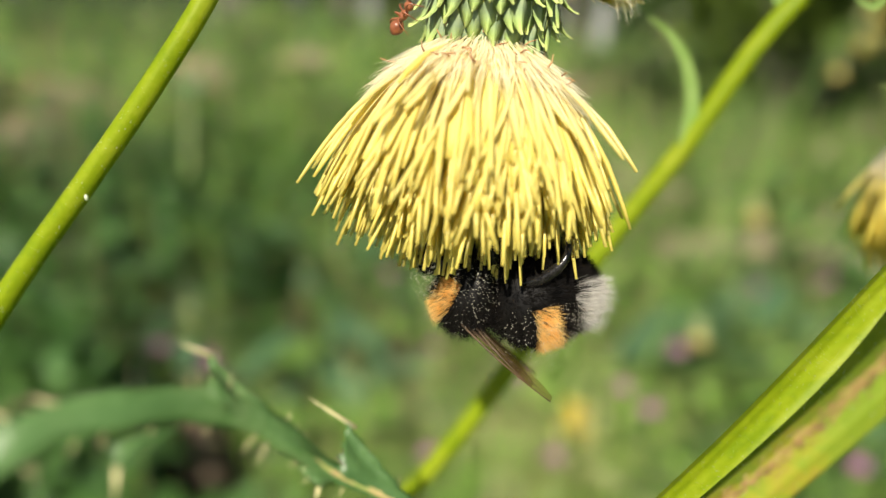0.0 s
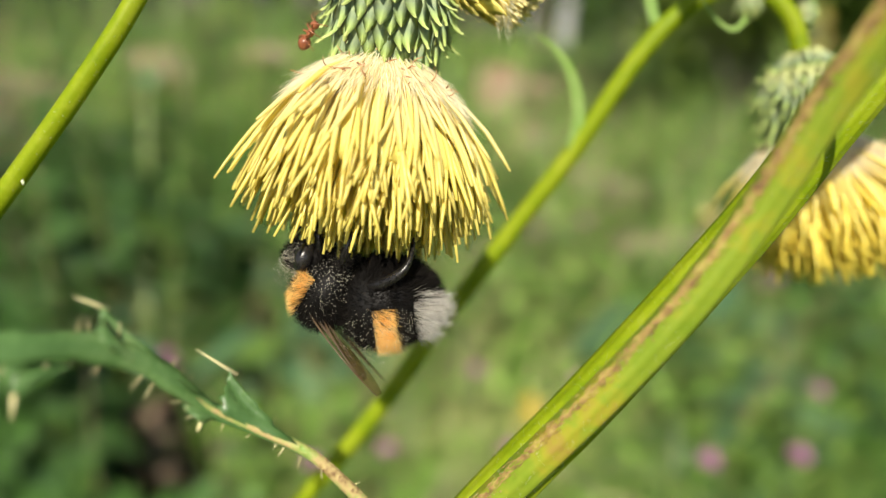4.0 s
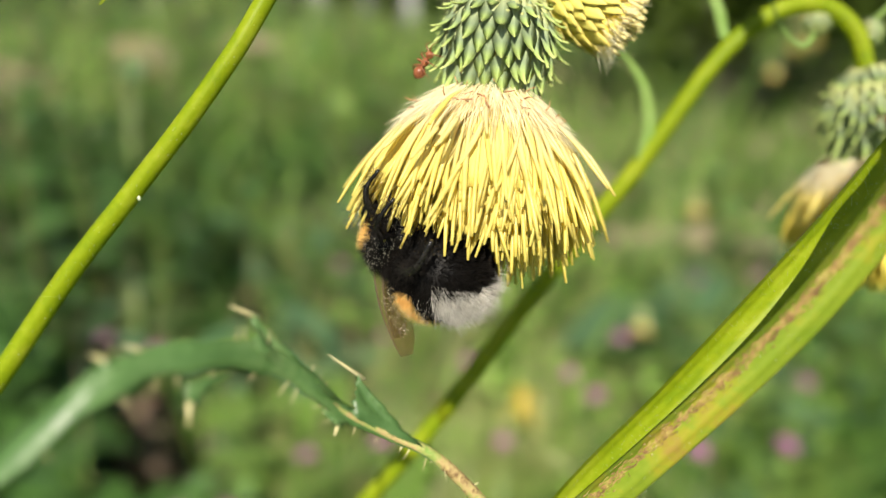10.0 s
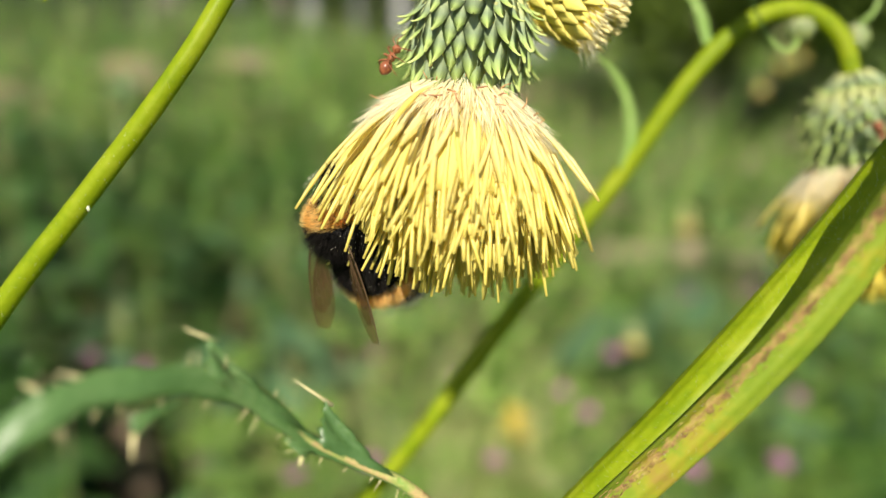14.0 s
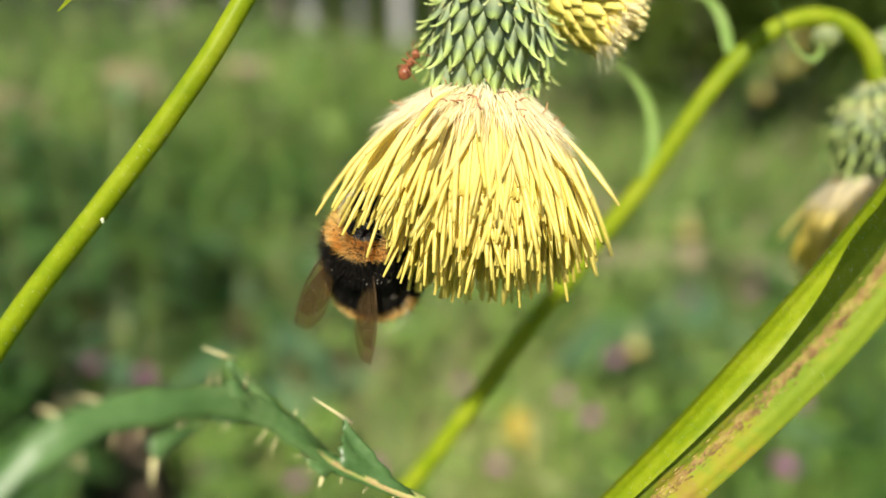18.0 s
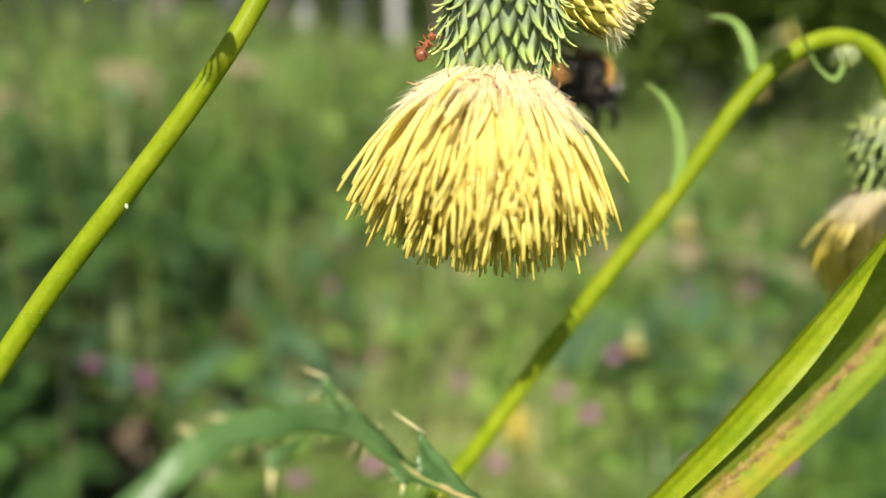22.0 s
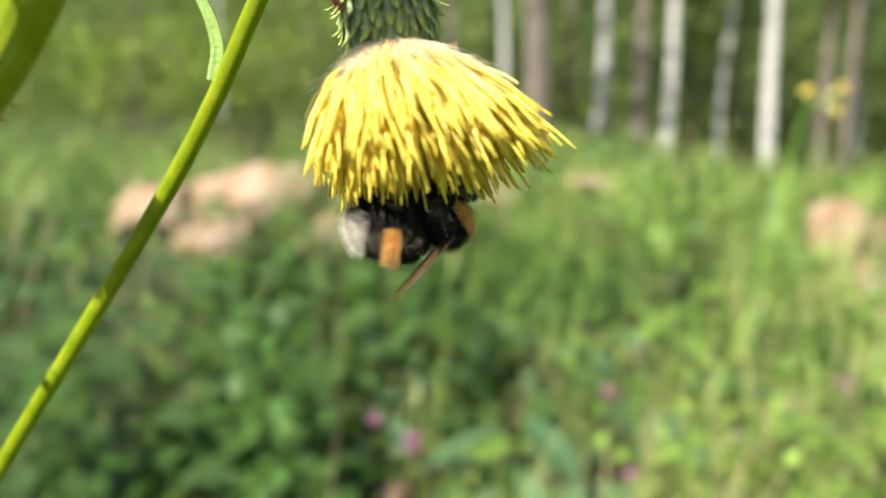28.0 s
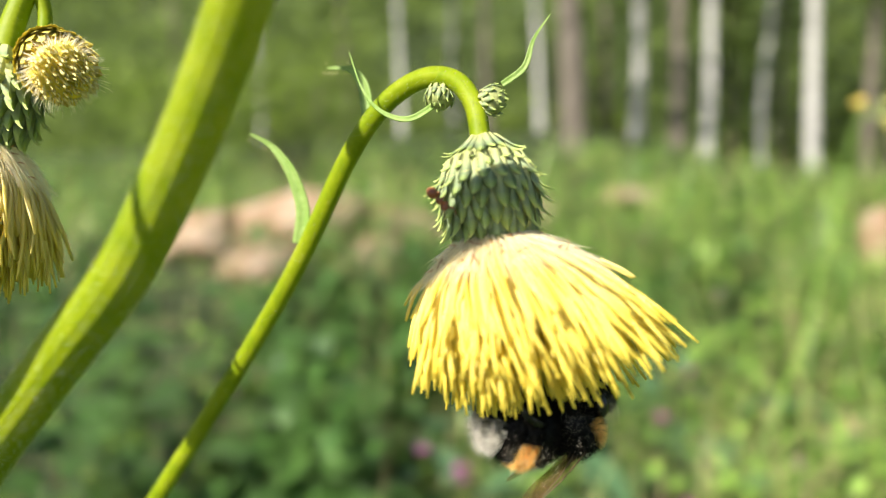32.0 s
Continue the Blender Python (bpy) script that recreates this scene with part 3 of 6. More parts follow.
# ---- the second stem, smooth and upright ----
side_at = Vector((-0.20, -0.02, 0.0))
side_plant = thing("thistle_stalk", side_at, "smooth light green thistle stalk leaning in the meadow", "plant")
LEFT = [(-0.2000, -0.0200, 0.0000), (-0.1600, -0.0140, 0.3500), (-0.1000, 0.0000, 0.6800), (-0.0593, 0.0042, 0.7430), (-0.0487, 0.0048, 0.7567), (-0.0408, 0.0050, 0.7669), (-0.0331, 0.0044, 0.7758), (-0.0259, 0.0038, 0.7843), (-0.0196, 0.0045, 0.7927), (-0.0136, 0.0080, 0.8032), (-0.0060, 0.0180, 0.8300), (0.0040, 0.0300, 0.8800)]
lpath, lstem = stem_part("stem", side_plant, LEFT, lambda k: 0.0013 - 0.0005 * k, STEM, 5, 5, 0.04, 1500, 0.00025)
tl = spline([(-0.0190, 0.0105, 0.8040), (-0.0245, 0.0090, 0.8005), (-0.028, 0.0076, 0.7981), (-0.0307, 0.0068, 0.7965), (-0.034, 0.0057, 0.7933)], 5)
lf = part("leaf", mesh_of(*local(ribbon(tl, lambda k: 0.0006 * math.sin(math.pi * min(.97, k * .85 + .12)), 0.4, 0.1, 4), side_at), STEM), side_plant, None, "narrow green leaf with a brown tip")
for q in ((-0.0316, 0.0034, 0.7777), (-0.0328, 0.0034, 0.7750)):
    v, f = tube([Vector(q) + Vector((0, 0, z)) for z in (-.00028, -.00018, 0, .00018, .00028)], lambda k: 0.00004 + 0.00013 * math.sin(math.pi * k), 8)
    part("blister", mesh_of(*local((v, f), side_at), HAIR), lstem, None, "tiny pale blister")

# ---- flower A: the drooping head with a younger one beside it ----
a_at = Vector((0.0055, 0.0026, 0.7963))
flower_a = thing("thistle_flower", a_at, "drooping pale yellow thistle flower with a scaly green involucre", "flower", "thistle flowers")
ASTEM = [(0.0055, 0.0026, 0.7960), (0.0060, 0.0040, 0.8000), (0.0075, 0.0060, 0.8060), (0.0100, 0.0070, 0.8150), (0.0125, 0.0070, 0.8280), (0.015, 0.005, 0.842), (0.018, 0.002, 0.851)]
stem_part("stem", flower_a, ASTEM, lambda k: 0.00125 + 0.0004 * (1 - k) ** 4, STEM, 21, 5, 0.05, 400, 0.00025)
A_WAY = (Vector((-0.0002, -0.0046, 0.7714)) - a_at).normalized()
flower_head(flower_a, (0, 0, 0), A_WAY, 31, 0.0057, 0.0128, 0.0186, 54, (0.0, 0.0, 0.0), 300, 10, 18)
bud_path = spline([(0.0080, 0.0062, 0.8075), (0.0086, 0.0066, 0.8020), (0.0092, 0.0055, 0.7985), (0.0100, 0.0042, 0.7965)], 5)
part("stalk", mesh_of(*local(tube(bud_path, 0.0009, 10), a_at), STEM), flower_a)
flower_head(flower_a, Vector((0.0097, 0.0042, 0.7966)) - a_at, Vector((0.0097, -0.0065, -0.0052)), 33, 0.0043, 0.0104, 0.0030, 8, (0, 0, 0), 150, 7, 15, True)

# ---- flower B on its arched stalk ----
b_at = Vector((-0.10, -0.01, 0.0))
flower_b = thing("thistle_flower", b_at, "yellow thistle flower nodding from an arched stalk with two buds", "flower", "thistle flowers")
BSTEM = [(-0.10, -0.01, 0.0), (-0.095, -0.008, 0.3), (-0.075, 0.02, 0.60), (-0.0400, 0.024, 0.672), (-0.0185, 0.0232, 0.7030), (0.0027, 0.0206, 0.7294), (0.0161, 0.0203, 0.7471), (0.0267, 0.0194, 0.7612), (0.0345, 0.0178, 0.7722), (0.0426, 0.0163, 0.7851), (0.0484, 0.0152, 0.7915), (0.0538, 0.0140, 0.7942), (0.0585, 0.0122, 0.7937), (0.0614, 0.0098, 0.7905), (0.0626, 0.0079, 0.7855)]
bpath, bstem = stem_part("stem", flower_b, BSTEM, lambda k: 0.00155 - 0.00035 * k, STEM, 41, 5, 0.05, 3000, 0.00028, "", 16, 8)
B_TOP = Vector((0.0627, 0.0079, 0.7860))
flower_head(flower_b, B_TOP - b_at, (0.0036, -0.0050, -0.0280), 43, 0.0056, 0.0125, 0.0187, 64, (0.66, 0.05, 0.14), 300, 9, 18, deep=True)
for pts, w, lab in (([(0.0339, 0.0171, 0.7728), (0.0347, 0.0174, 0.7777), (0.0332, 0.0173, 0.7831), (0.0305, 0.0172, 0.7867), (0.0275, 0.0167, 0.7886)], 0.00108, "narrow curved leaf with fine spines"),
                    ([(0.0453, 0.0171, 0.7897), (0.0444, 0.0186, 0.794), (0.0423, 0.0195, 0.7967), (0.0386, 0.0197, 0.7973)], 0.0009, "narrow hooked leaf with a dry tip"),
                    ([(0.0567, 0.0131, 0.7922), (0.0554, 0.0114, 0.7903), (0.0528, 0.0101, 0.7891), (0.0498, 0.0095, 0.7902), (0.0474, 0.0098, 0.793), (0.0454, 0.0111, 0.7978)], 0.0004, "thin thread-like leaf curling in an arc"),
                    ([(0.0648, 0.0105, 0.7926), (0.0674, 0.0109, 0.7945), (0.0685, 0.0116, 0.7977), (0.0704, 0.013, 0.8007)], 0.0004, "thin green leaf tip standing up")):
    p = spline(pts, 6)
    lf = part("leaf", mesh_of(*local(ribbon(p, lambda k: w * (1.02 - k) ** 0.5 * (0.6 + 0.5 * math.sin(3 * min(1, k + 0.2))), 0.5, 0.05, 4), b_at), surface("young leaf", [(0.3, (0.20, 0.36, 0.07)), (0.7, (0.34, 0.48, 0.16))], 300, 0.5, 0.3, thin=0.25) if not bpy.data.materials.get("young leaf") else bpy.data.materials["young leaf"]), flower_b, None, lab)
    rng = random.Random(3)
    sp = []
    for i in range(18 if w > 0.0006 else 0):
        q, wv, s, u = frames(p)[rng.randrange(len(p))]
        d = (s * rng.choice((-1, 1)) + wv * 0.5).normalized()
        sp.append(tube([q + d * w * .7, q + d * (w * .7 + rng.uniform(.0003, .0007))], lambda k: 0.00005 * (1 - .9 * k), 3))
    if sp:
        tagged(part("spine", mesh_of(*local(join(*sp), b_at), SPINE), lf), kind="stuff")
for top, way in (((0.0567, 0.0128, 0.7932), (-0.1, -0.3, -1)), ((0.0622, 0.0102, 0.7908), (1.0, -0.2, 0.0))):
    rng = random.Random(5)
    m = axis_pose(Vector(top) - b_at, way)
    v, f = tube([Vector((0, 0, z)) for z in (0, .0004, .001, .0018, .0026, .0031)], lambda k: (0.0006, 0.0012, 0.0017, 0.0018, 0.0013, 0.0004)[round(k * 5)], 12)
    bud = part("bud", mesh_of(v, f, RECEPT), flower_b, m, "small round green flower bud")
    for r in range(4):
        for j in range(9):
            a = 2 * math.pi * (j + .5 * (r % 2)) / 9
            o = Vector((math.cos(a), math.sin(a), 0))
            k = 0.0002 + r * 0.0006
            z = (Vector((0, 0, 1)) + o * (0.35 - .3 * r)).normalized()
            x = z.cross(o).normalized()
            mm = Matrix.Translation(o * (0.0010 + 0.0007 * math.sin(.6 + r)) + Vector((0, 0, k))) @ Matrix((x, x.cross(z) * -1 if x.cross(z).dot(o) < 0 else x.cross(z), z)).transposed().to_4x4() @ Matrix.Diagonal((.0017, .0010, .0017, 1))
            part("bract", BRACTS[0], bud, mm)

# ---- insects ----
FUR_BLACK = surface("black fur", [(0.3, (0.005, 0.0045, 0.004)), (0.7, (0.014, 0.012, 0.010))], 900, 0.7, 0.0, spec=0.08)
FUR_ORANGE = surface("orange fur", [(0.3, (0.90, 0.49, 0.11)), (0.7, (0.95, 0.72, 0.30))], 900, 0.7, 0.0, thin=0.3)
FUR_WHITE = surface("white fur", [(0.3, (0.50, 0.47, 0.42)), (0.7, (0.86, 0.84, 0.78))], 900, 0.7, 0.0, thin=0.25)
SHELL = surface("black shell", [(0.3, (0.006, 0.006, 0.006)), (0.7, (0.02, 0.018, 0.016))], 700, 0.22, 0.1, spec=0.5)
POLLEN = surface("pollen", [(0.3, (0.72, 0.68, 0.52)), (0.7, (0.85, 0.82, 0.70))], 900, 0.8, 0)
AMBER = surface("amber shell", [(0.3, (0.16, 0.045, 0.02)), (0.7, (0.36, 0.13, 0.06))], 1500, 0.3, 0.1, spec=0.5, thin=0.1)
WING = bpy.data.materials.new("wing film")
WING.use_nodes = True
wn, wl = WING.node_tree.nodes, WING.node_tree.links
wb = wn["Principled BSDF"]
wb.inputs["Base Color"].default_value, wb.inputs["Roughness"].default_value = (0.11, 0.075, 0.04, 1), 0.25
wt = wn.new("ShaderNodeBsdfTransparent")
wt.inputs["Color"].default_value = (0.92, 0.87, 0.76, 1)
wm = wn.new("ShaderNodeMixShader")
wnoise = wn.new("ShaderNodeTexNoise")
wnoise.inputs["Scale"].default_value = 400
wr = wn.new("ShaderNodeMapRange")
wr.inputs["To Min"].default_value, wr.inputs["To Max"].default_value = 0.10, 0.26
wl.new(wnoise.outputs["Fac"], wr.inputs["Value"])
wl.new(wr.outputs[0], wm.inputs[0])
wl.new(wt.outputs[0], wm.inputs[1])
wl.new(wb.outputs[0], wm.inputs[2])
wl.new(wm.outputs[0], wn["Material Output"].inputs["Surface"])
VEIN = surface("wing vein", [(0.3, (0.05, 0.03, 0.015)), (0.7, (0.10, 0.06, 0.03))], 600, 0.4, 0)


def lathe(profile, sides=24, squash=1.0):
    """A body along its own x from (x, radius) pairs."""
    verts, faces = [], []
    for x, r in profile:
        for j in range(sides):
            a = 2 * math.pi * j / sides
            verts.append(Vector((x, r * math.cos(a), r * squash * math.sin(a))))
    for i in range(len(profile) - 1):
        for j in range(sides):
            a, b = i * sides + j, i * sides + (j + 1) % sides
            faces.append((a, b, b + sides, a + sides))
    faces.append(tuple(reversed(range(sides))))
    faces.append(tuple(range((len(profile) - 1) * sides, len(profile) * sides)))
    return verts, faces


def round_profile(x0, x1, r, n=12, sharp=0.5):
    return [(x0 + (x1 - x0) * i / n, max(1e-5, r * math.sin(math.pi * (0.02 + 0.96 * i / n)) ** sharp)) for i in range(n + 1)]


def fur(profile, x0, x1, count, length, seed, squash=1.0, back=0.5, width=0.00003, keep=None):
    """Hairs on a lathed body between x0 and x1."""
    rng = random.Random(seed)
    verts, faces = [], []
    while len(faces) < count:
        x = rng.uniform(x0, x1)
        for (xa, ra), (xb, rb) in zip(profile, profile[1:]):
            if min(xa, xb) <= x <= max(xa, xb):
                r = ra + (rb - ra) * (x - xa) / (xb - xa)
                slope = -(rb - ra) / (xb - xa)
                break
        a = rng.random() * 6.283
        o = Vector((0, math.cos(a), squash * math.sin(a)))
        if keep and not keep(a):
            continue
        p = Vector((x, 0, 0)) + o * r * 0.97
        d = (o + Vector((slope * 0.8 - back, 0, 0)) + Vector((rng.gauss(0, .22), rng.gauss(0, .22), rng.gauss(0, .22)))).normalized()
        t = d.cross(Vector((rng.gauss(0, 1), rng.gauss(0, 1), rng.gauss(0, 1)))).normalized() * width
        q = p + d * length * rng.uniform(0.55, 1.15)
        k = len(verts)
        verts += [p - t, p + t, q]
        faces.append((k, k + 1, k + 2))
    return verts, faces


def wing_shape(length, width, veins, seed):
    """Outline and veins of a wing along -x, in its own xy plane."""
    out = []
    n = 20
    for i in range(n + 1):
        k = i / n
        out.append(Vector((-length * k, width * (0.10 + 0.30 * math.sin(math.pi * min(1, k * 0.95)) ** 0.8), 0)))
    for i in range(n, -1, -1):
        k = i / n
        out.append(Vector((-length * k, -width * 0.62 * math.sin(math.pi * (k * 0.93) ** 1.5) ** 0.75 - 0.02 * width, 0)))
    m = len(out)
    verts = [v + Vector((0, 0, 0.00001)) for v in out] + [v - Vector((0, 0, 0.00001)) for v in out]
    half = n + 1
    faces = []
    for i in range(n):
        faces.append((i, i + 1, m - 2 - i, m - 1 - i))
        faces.append((m + i, m + m - 1 - i, m + m - 2 - i, m + i + 1))
    vs = [tube(out[:n + 1], lambda k: 0.00012 * (1 - .6 * k), 5)]
    for y0, y1, x1 in veins:
        vs.append(tube([Vector((-length * x1 * k, width * (y0 + (y1 - y0) * k ** 1.4), 0)) for k in [i / 8 for i in range(9)]], lambda k: 0.00006 * (1 - .5 * k), 4))
    for a, b, c, d in ((.45, .22, .55, -.12), (.62, .2, .66, -.2), (.78, .18, .76, -.1)):
        vs.append(tube([Vector((-length * a, width * b, 0)), Vector((-length * c, width * d, 0))], 0.00004, 4))
    return (verts, faces), join(*vs)


def leg(points, r):
    p = spline(points, 5)
    return tube(p, lambda k: r * (0.9 + 0.5 * math.sin(3 * min(1, k * 1.3))) * (1 - 0.65 * k), 8)


bee = thing("bumblebee", (0, 0, 0), "black bumblebee with orange bands and a white tail, dusted with pollen", "bee")
bee.scale = (0.90, 0.90, 0.90)
TH = round_profile(0.0010, 0.0076, 0.0042, 14, 0.55)
AB = [(0.0014, 0.0022), (0.0004, 0.0040), (-0.0012, 0.0051), (-0.0030, 0.0054), (-0.0048, 0.0051), (-0.0064, 0.0044), (-0.0076, 0.0033), (-0.0086, 0.0018), (-0.0090, 0.0003)]
HD = round_profile(0.0068, 0.0108, 0.0026, 10, 0.6)
SKIN = surface("black skin", [(0.3, (0.004, 0.004, 0.004)), (0.7, (0.012, 0.011, 0.010))], 900, 0.5, 0.4, spec=0.2, bump_dist=0.0001)
thorax = part("thorax", mesh_of(*lathe(TH), SKIN), bee, None, "black thorax")
part("collar", mesh_of(*fur(TH, 0.0057, 0.0070, 4400, 0.0014, 1, back=-0.1, keep=lambda a: math.sin(a) > -0.12), FUR_ORANGE, False), thorax, None, "orange furry collar")
part("fur", mesh_of(*join(fur(TH, 0.0012, 0.0076, 10000, 0.0013, 2, back=0.2), fur(TH, 0.0012, 0.0074, 1500, 0.0021, 22, back=0.2, width=0.00002)), FUR_BLACK, False), thorax, None, "shaggy black fur")
abdomen = part("abdomen", mesh_of(*lathe(AB, 24, 0.92), SKIN), bee, pose(0.0010, 0, -0.0005, 0, -38, 0), "black abdomen with orange band and white tail")
part("fur", mesh_of(*fur(AB, -0.0023, 0.0013, 5600, 0.0013, 3, 0.92), FUR_BLACK, False), abdomen, None, "black fur")
part("band", mesh_of(*fur(AB, -0.0042, -0.0021, 4600, 0.0015, 4, 0.92, keep=lambda a: math.sin(a) > 0.12), FUR_ORANGE, False), abdomen, None, "orange band")
part("fur", mesh_of(*join(fur(AB, -0.0066, -0.0040, 5600, 0.0011, 5, 0.92), fur(AB, -0.0066, -0.0040, 700, 0.0020, 25, 0.92, width=0.00002)), FUR_BLACK, False), abdomen, None, "black fur")
part("fur", mesh_of(*fur(AB, -0.0046, -0.0018, 4200, 0.0012, 35, 0.92, keep=lambda a: math.sin(a) < 0.18), FUR_BLACK, False), abdomen, None, "black fur under the band")
part("tail", mesh_of(*join(fur(AB, -0.0089, -0.0063, 5200, 0.0016, 6, 0.92, 0.8, keep=lambda a: math.sin(a) > 0.0), fur(AB, -0.0089, -0.0063, 2200, 0.0026, 26, 0.92, 0.8, width=0.00002, keep=lambda a: math.sin(a) > -0.3)), FUR_WHITE, False), abdomen, None, "white furry tail")
part("fur", mesh_of(*fur(AB, -0.0089, -0.0064, 4200, 0.0014, 16, 0.92, 0.8, keep=lambda a: math.sin(a) < 0.12), FUR_BLACK, False), abdomen, None, "black fur under the tail")
head = part("head", mesh_of(*lathe(HD, 20, 1.15), SKIN), bee, Matrix.Translation((0.0080, 0, -0.0019)) @ Matrix.Rotation(radians(62), 4, "Y") @ Matrix.Translation((-0.0088, 0, 0)), "black furry head")
part("fur", mesh_of(*fur(HD, 0.0074, 0.0104, 2600, 0.0009, 7, 1.15, 0.0), FUR_BLACK, False), head)
for s in (-1, 1):
    v, f = lathe(round_profile(-0.0017, 0.0017, 0.00105, 12, 0.6), 18)
    part("eye", mesh_of(v, f, SHELL), head, pose(0.0087, s * 0.0025, 0.0004, 0, 14, s * -6), "glossy black eye")
    part("antenna", mesh_of(*leg([(0.0098, s * 0.0005, 0.0014), (0.0108, s * 0.0013, 0.0021), (0.0118, s * 0.0020, 0.0013), (0.0124, s * 0.0026, 0.0004)], 0.00020), SHELL), head, None, "thin black antenna")
    front, veins = wing_shape(0.0118, 0.0031, ((.02, .18, .8), (0, -.05, .95), (-.02, -.3, .8), (-.02, -.42, .55)), 1)
    wm_pose = Matrix.Translation((0.0046, s * 0.0022, 0.0028)) @ Matrix.Rotation(radians(14), 4, "Y") @ Matrix.Rotation(s * radians(-11), 4, "Z") @ Matrix.Rotation(s * radians(14), 4, "X")
    if s < 0:
        wm_pose = wm_pose @ Matrix.Diagonal((1, -1, 1, 1))
    wg = part("wing", mesh_of(*front, WING), bee, wm_pose, "smoky see-through wing")
    tagged(part("venation", mesh_of(*veins, VEIN), wg, None, "dark wing veins"), kind="stuff")
    hind, veins = wing_shape(0.0085, 0.0024, ((.02, .1, .8), (0, -.2, .8)), 2)
    wg = part("wing", mesh_of(*hind, WING), bee, wm_pose @ pose(-0.0012, -0.0008, -0.0005, 0, 4, -7), "smoky see-through hind wing")
    tagged(part("venation", mesh_of(*veins, VEIN), wg), kind="stuff")
    for pts, r, lab in (([(0.0064, s * .0012, -.0026), (0.0075, s * .0034, -.0046), (0.0092, s * .0036, -.0066), (0.0098, s * .0026, -.0090)], .00032, "front leg"),
                        ([(0.0044, s * .0014, -.0030), (0.0044, s * .0042, -.0048), (0.0050, s * .0050, -.0076), (0.0056, s * .0040, -.0106)], .00036, "middle leg"),
                        ([(0.0024, s * .0014, -.0028), (0.0000, s * .0040, -.0044), (-.0014, s * .0050, -.0082), (-.0004, s * .0040, -.0118)], .00048, "hind leg")):
        pts = [(x, y * 1.2, z * 0.85) for x, y, z in pts]
        lg = part("leg", mesh_of(*leg(pts, r * 1.35), SHELL), bee, None, "hairy black " + lab)
        part("fur", mesh_of(*fuzz(spline(pts, 5), r * 1.3, 900, 0.0009, 0.00003, random.Random(9), 0.6), FUR_BLACK, False), lg)
rng = random.Random(12)
v, f = [], []
for i in range(6500):
    if i % 3 == 0:
        x, prof = rng.uniform(0.0015, 0.0072), TH
    elif i % 3 == 1:
        x, prof = rng.uniform(-0.006, 0.0005), AB
    else:
        x, prof = rng.uniform(0.0078, 0.0105), HD
    a = rng.uniform(math.pi, 2 * math.pi) + rng.gauss(0, .6)
    r = min(prof, key=lambda q: abs(q[0] - x))[1] + rng.uniform(.0002, .0008)
    c = Vector((x, math.cos(a) * r, math.sin(a) * r))
    s = rng.uniform(.000022, .000050)
    k = len(v)
    v += [c + Vector(q) * s for q in ((1, 0, 0), (-1, 0, 0), (0, 1, 0), (0, -1, 0), (0, 0, 1), (0, 0, -1))]
    f += [tuple(k + j for j in q) for q in ((0, 2, 4), (2, 1, 4), (1, 3, 4), (3, 0, 4), (2, 0, 5), (1, 2, 5), (3, 1, 5), (0, 3, 5))]
tagged(part("pollen", mesh_of(v, f, POLLEN), bee, None, "pale pollen grains"), kind="stuff")

hoverfly = thing("hoverfly", (0, 0, 0), "small slim orange and brown striped hoverfly in flight", "fly")
HT = round_profile(0.0006, 0.0034, 0.0012, 8, 0.55)
part("thorax", mesh_of(*lathe(HT, 14), surface("bronze shell", [(0.3, (0.55, 0.26, 0.05)), (0.7, (0.75, 0.42, 0.10))], 900, 0.35, 0.1)), hoverfly)
part("head", mesh_of(*lathe(round_profile(0.0030, 0.0046, 0.0011, 8, 0.5), 14), AMBER), hoverfly, None, "reddish head")
for i in range(5):
    x0 = 0.0008 - i * 0.0012
    r = 0.0010 - 0.00008 * i
    v, f = lathe([(x0, r), (x0 - 0.0004, r * 1.06), (x0 - 0.0008, r * 1.05)], 12, 0.75)
    part("segment", mesh_of(v, f, FUR_ORANGE), hoverfly, None, "orange segment")
    v, f = lathe([(x0 - 0.0008, r * 1.04), (x0 - 0.0009, r * 1.03), (x0 - 0.0012, r * 1.0)], 12, 0.75)
    part("segment", mesh_of(v, f, AMBER), hoverfly, None, "brown segment")
for s in (-1, 1):
    fw, veins = wing_shape(0.0080, 0.0030, ((.02, .1, .8), (0, -.2, .8)), 2)
    wp = Matrix.Translation((0.0020, s * 0.0010, 0.0008)) @ Matrix.Rotation(s * radians(-62), 4, "Z") @ Matrix.Rotation(radians(12), 4, "Y")
    if s < 0:
        wp = wp @ Matrix.Diagonal((1, -1, 1, 1))
    wg = part("wing", mesh_of(*fw, WING), hoverfly, wp, "see-through wing")
    tagged(part("venation", mesh_of(*veins, VEIN), wg), kind="stuff")
    for k in (0.0012, 0.002, 0.0028):
        part("leg", mesh_of(*leg([(k, s * .0006, -.0009), (k - .0004, s * .0016, -.0017), (k - .0012, s * .0018, -.0030)], .00012), AMBER), hoverfly)


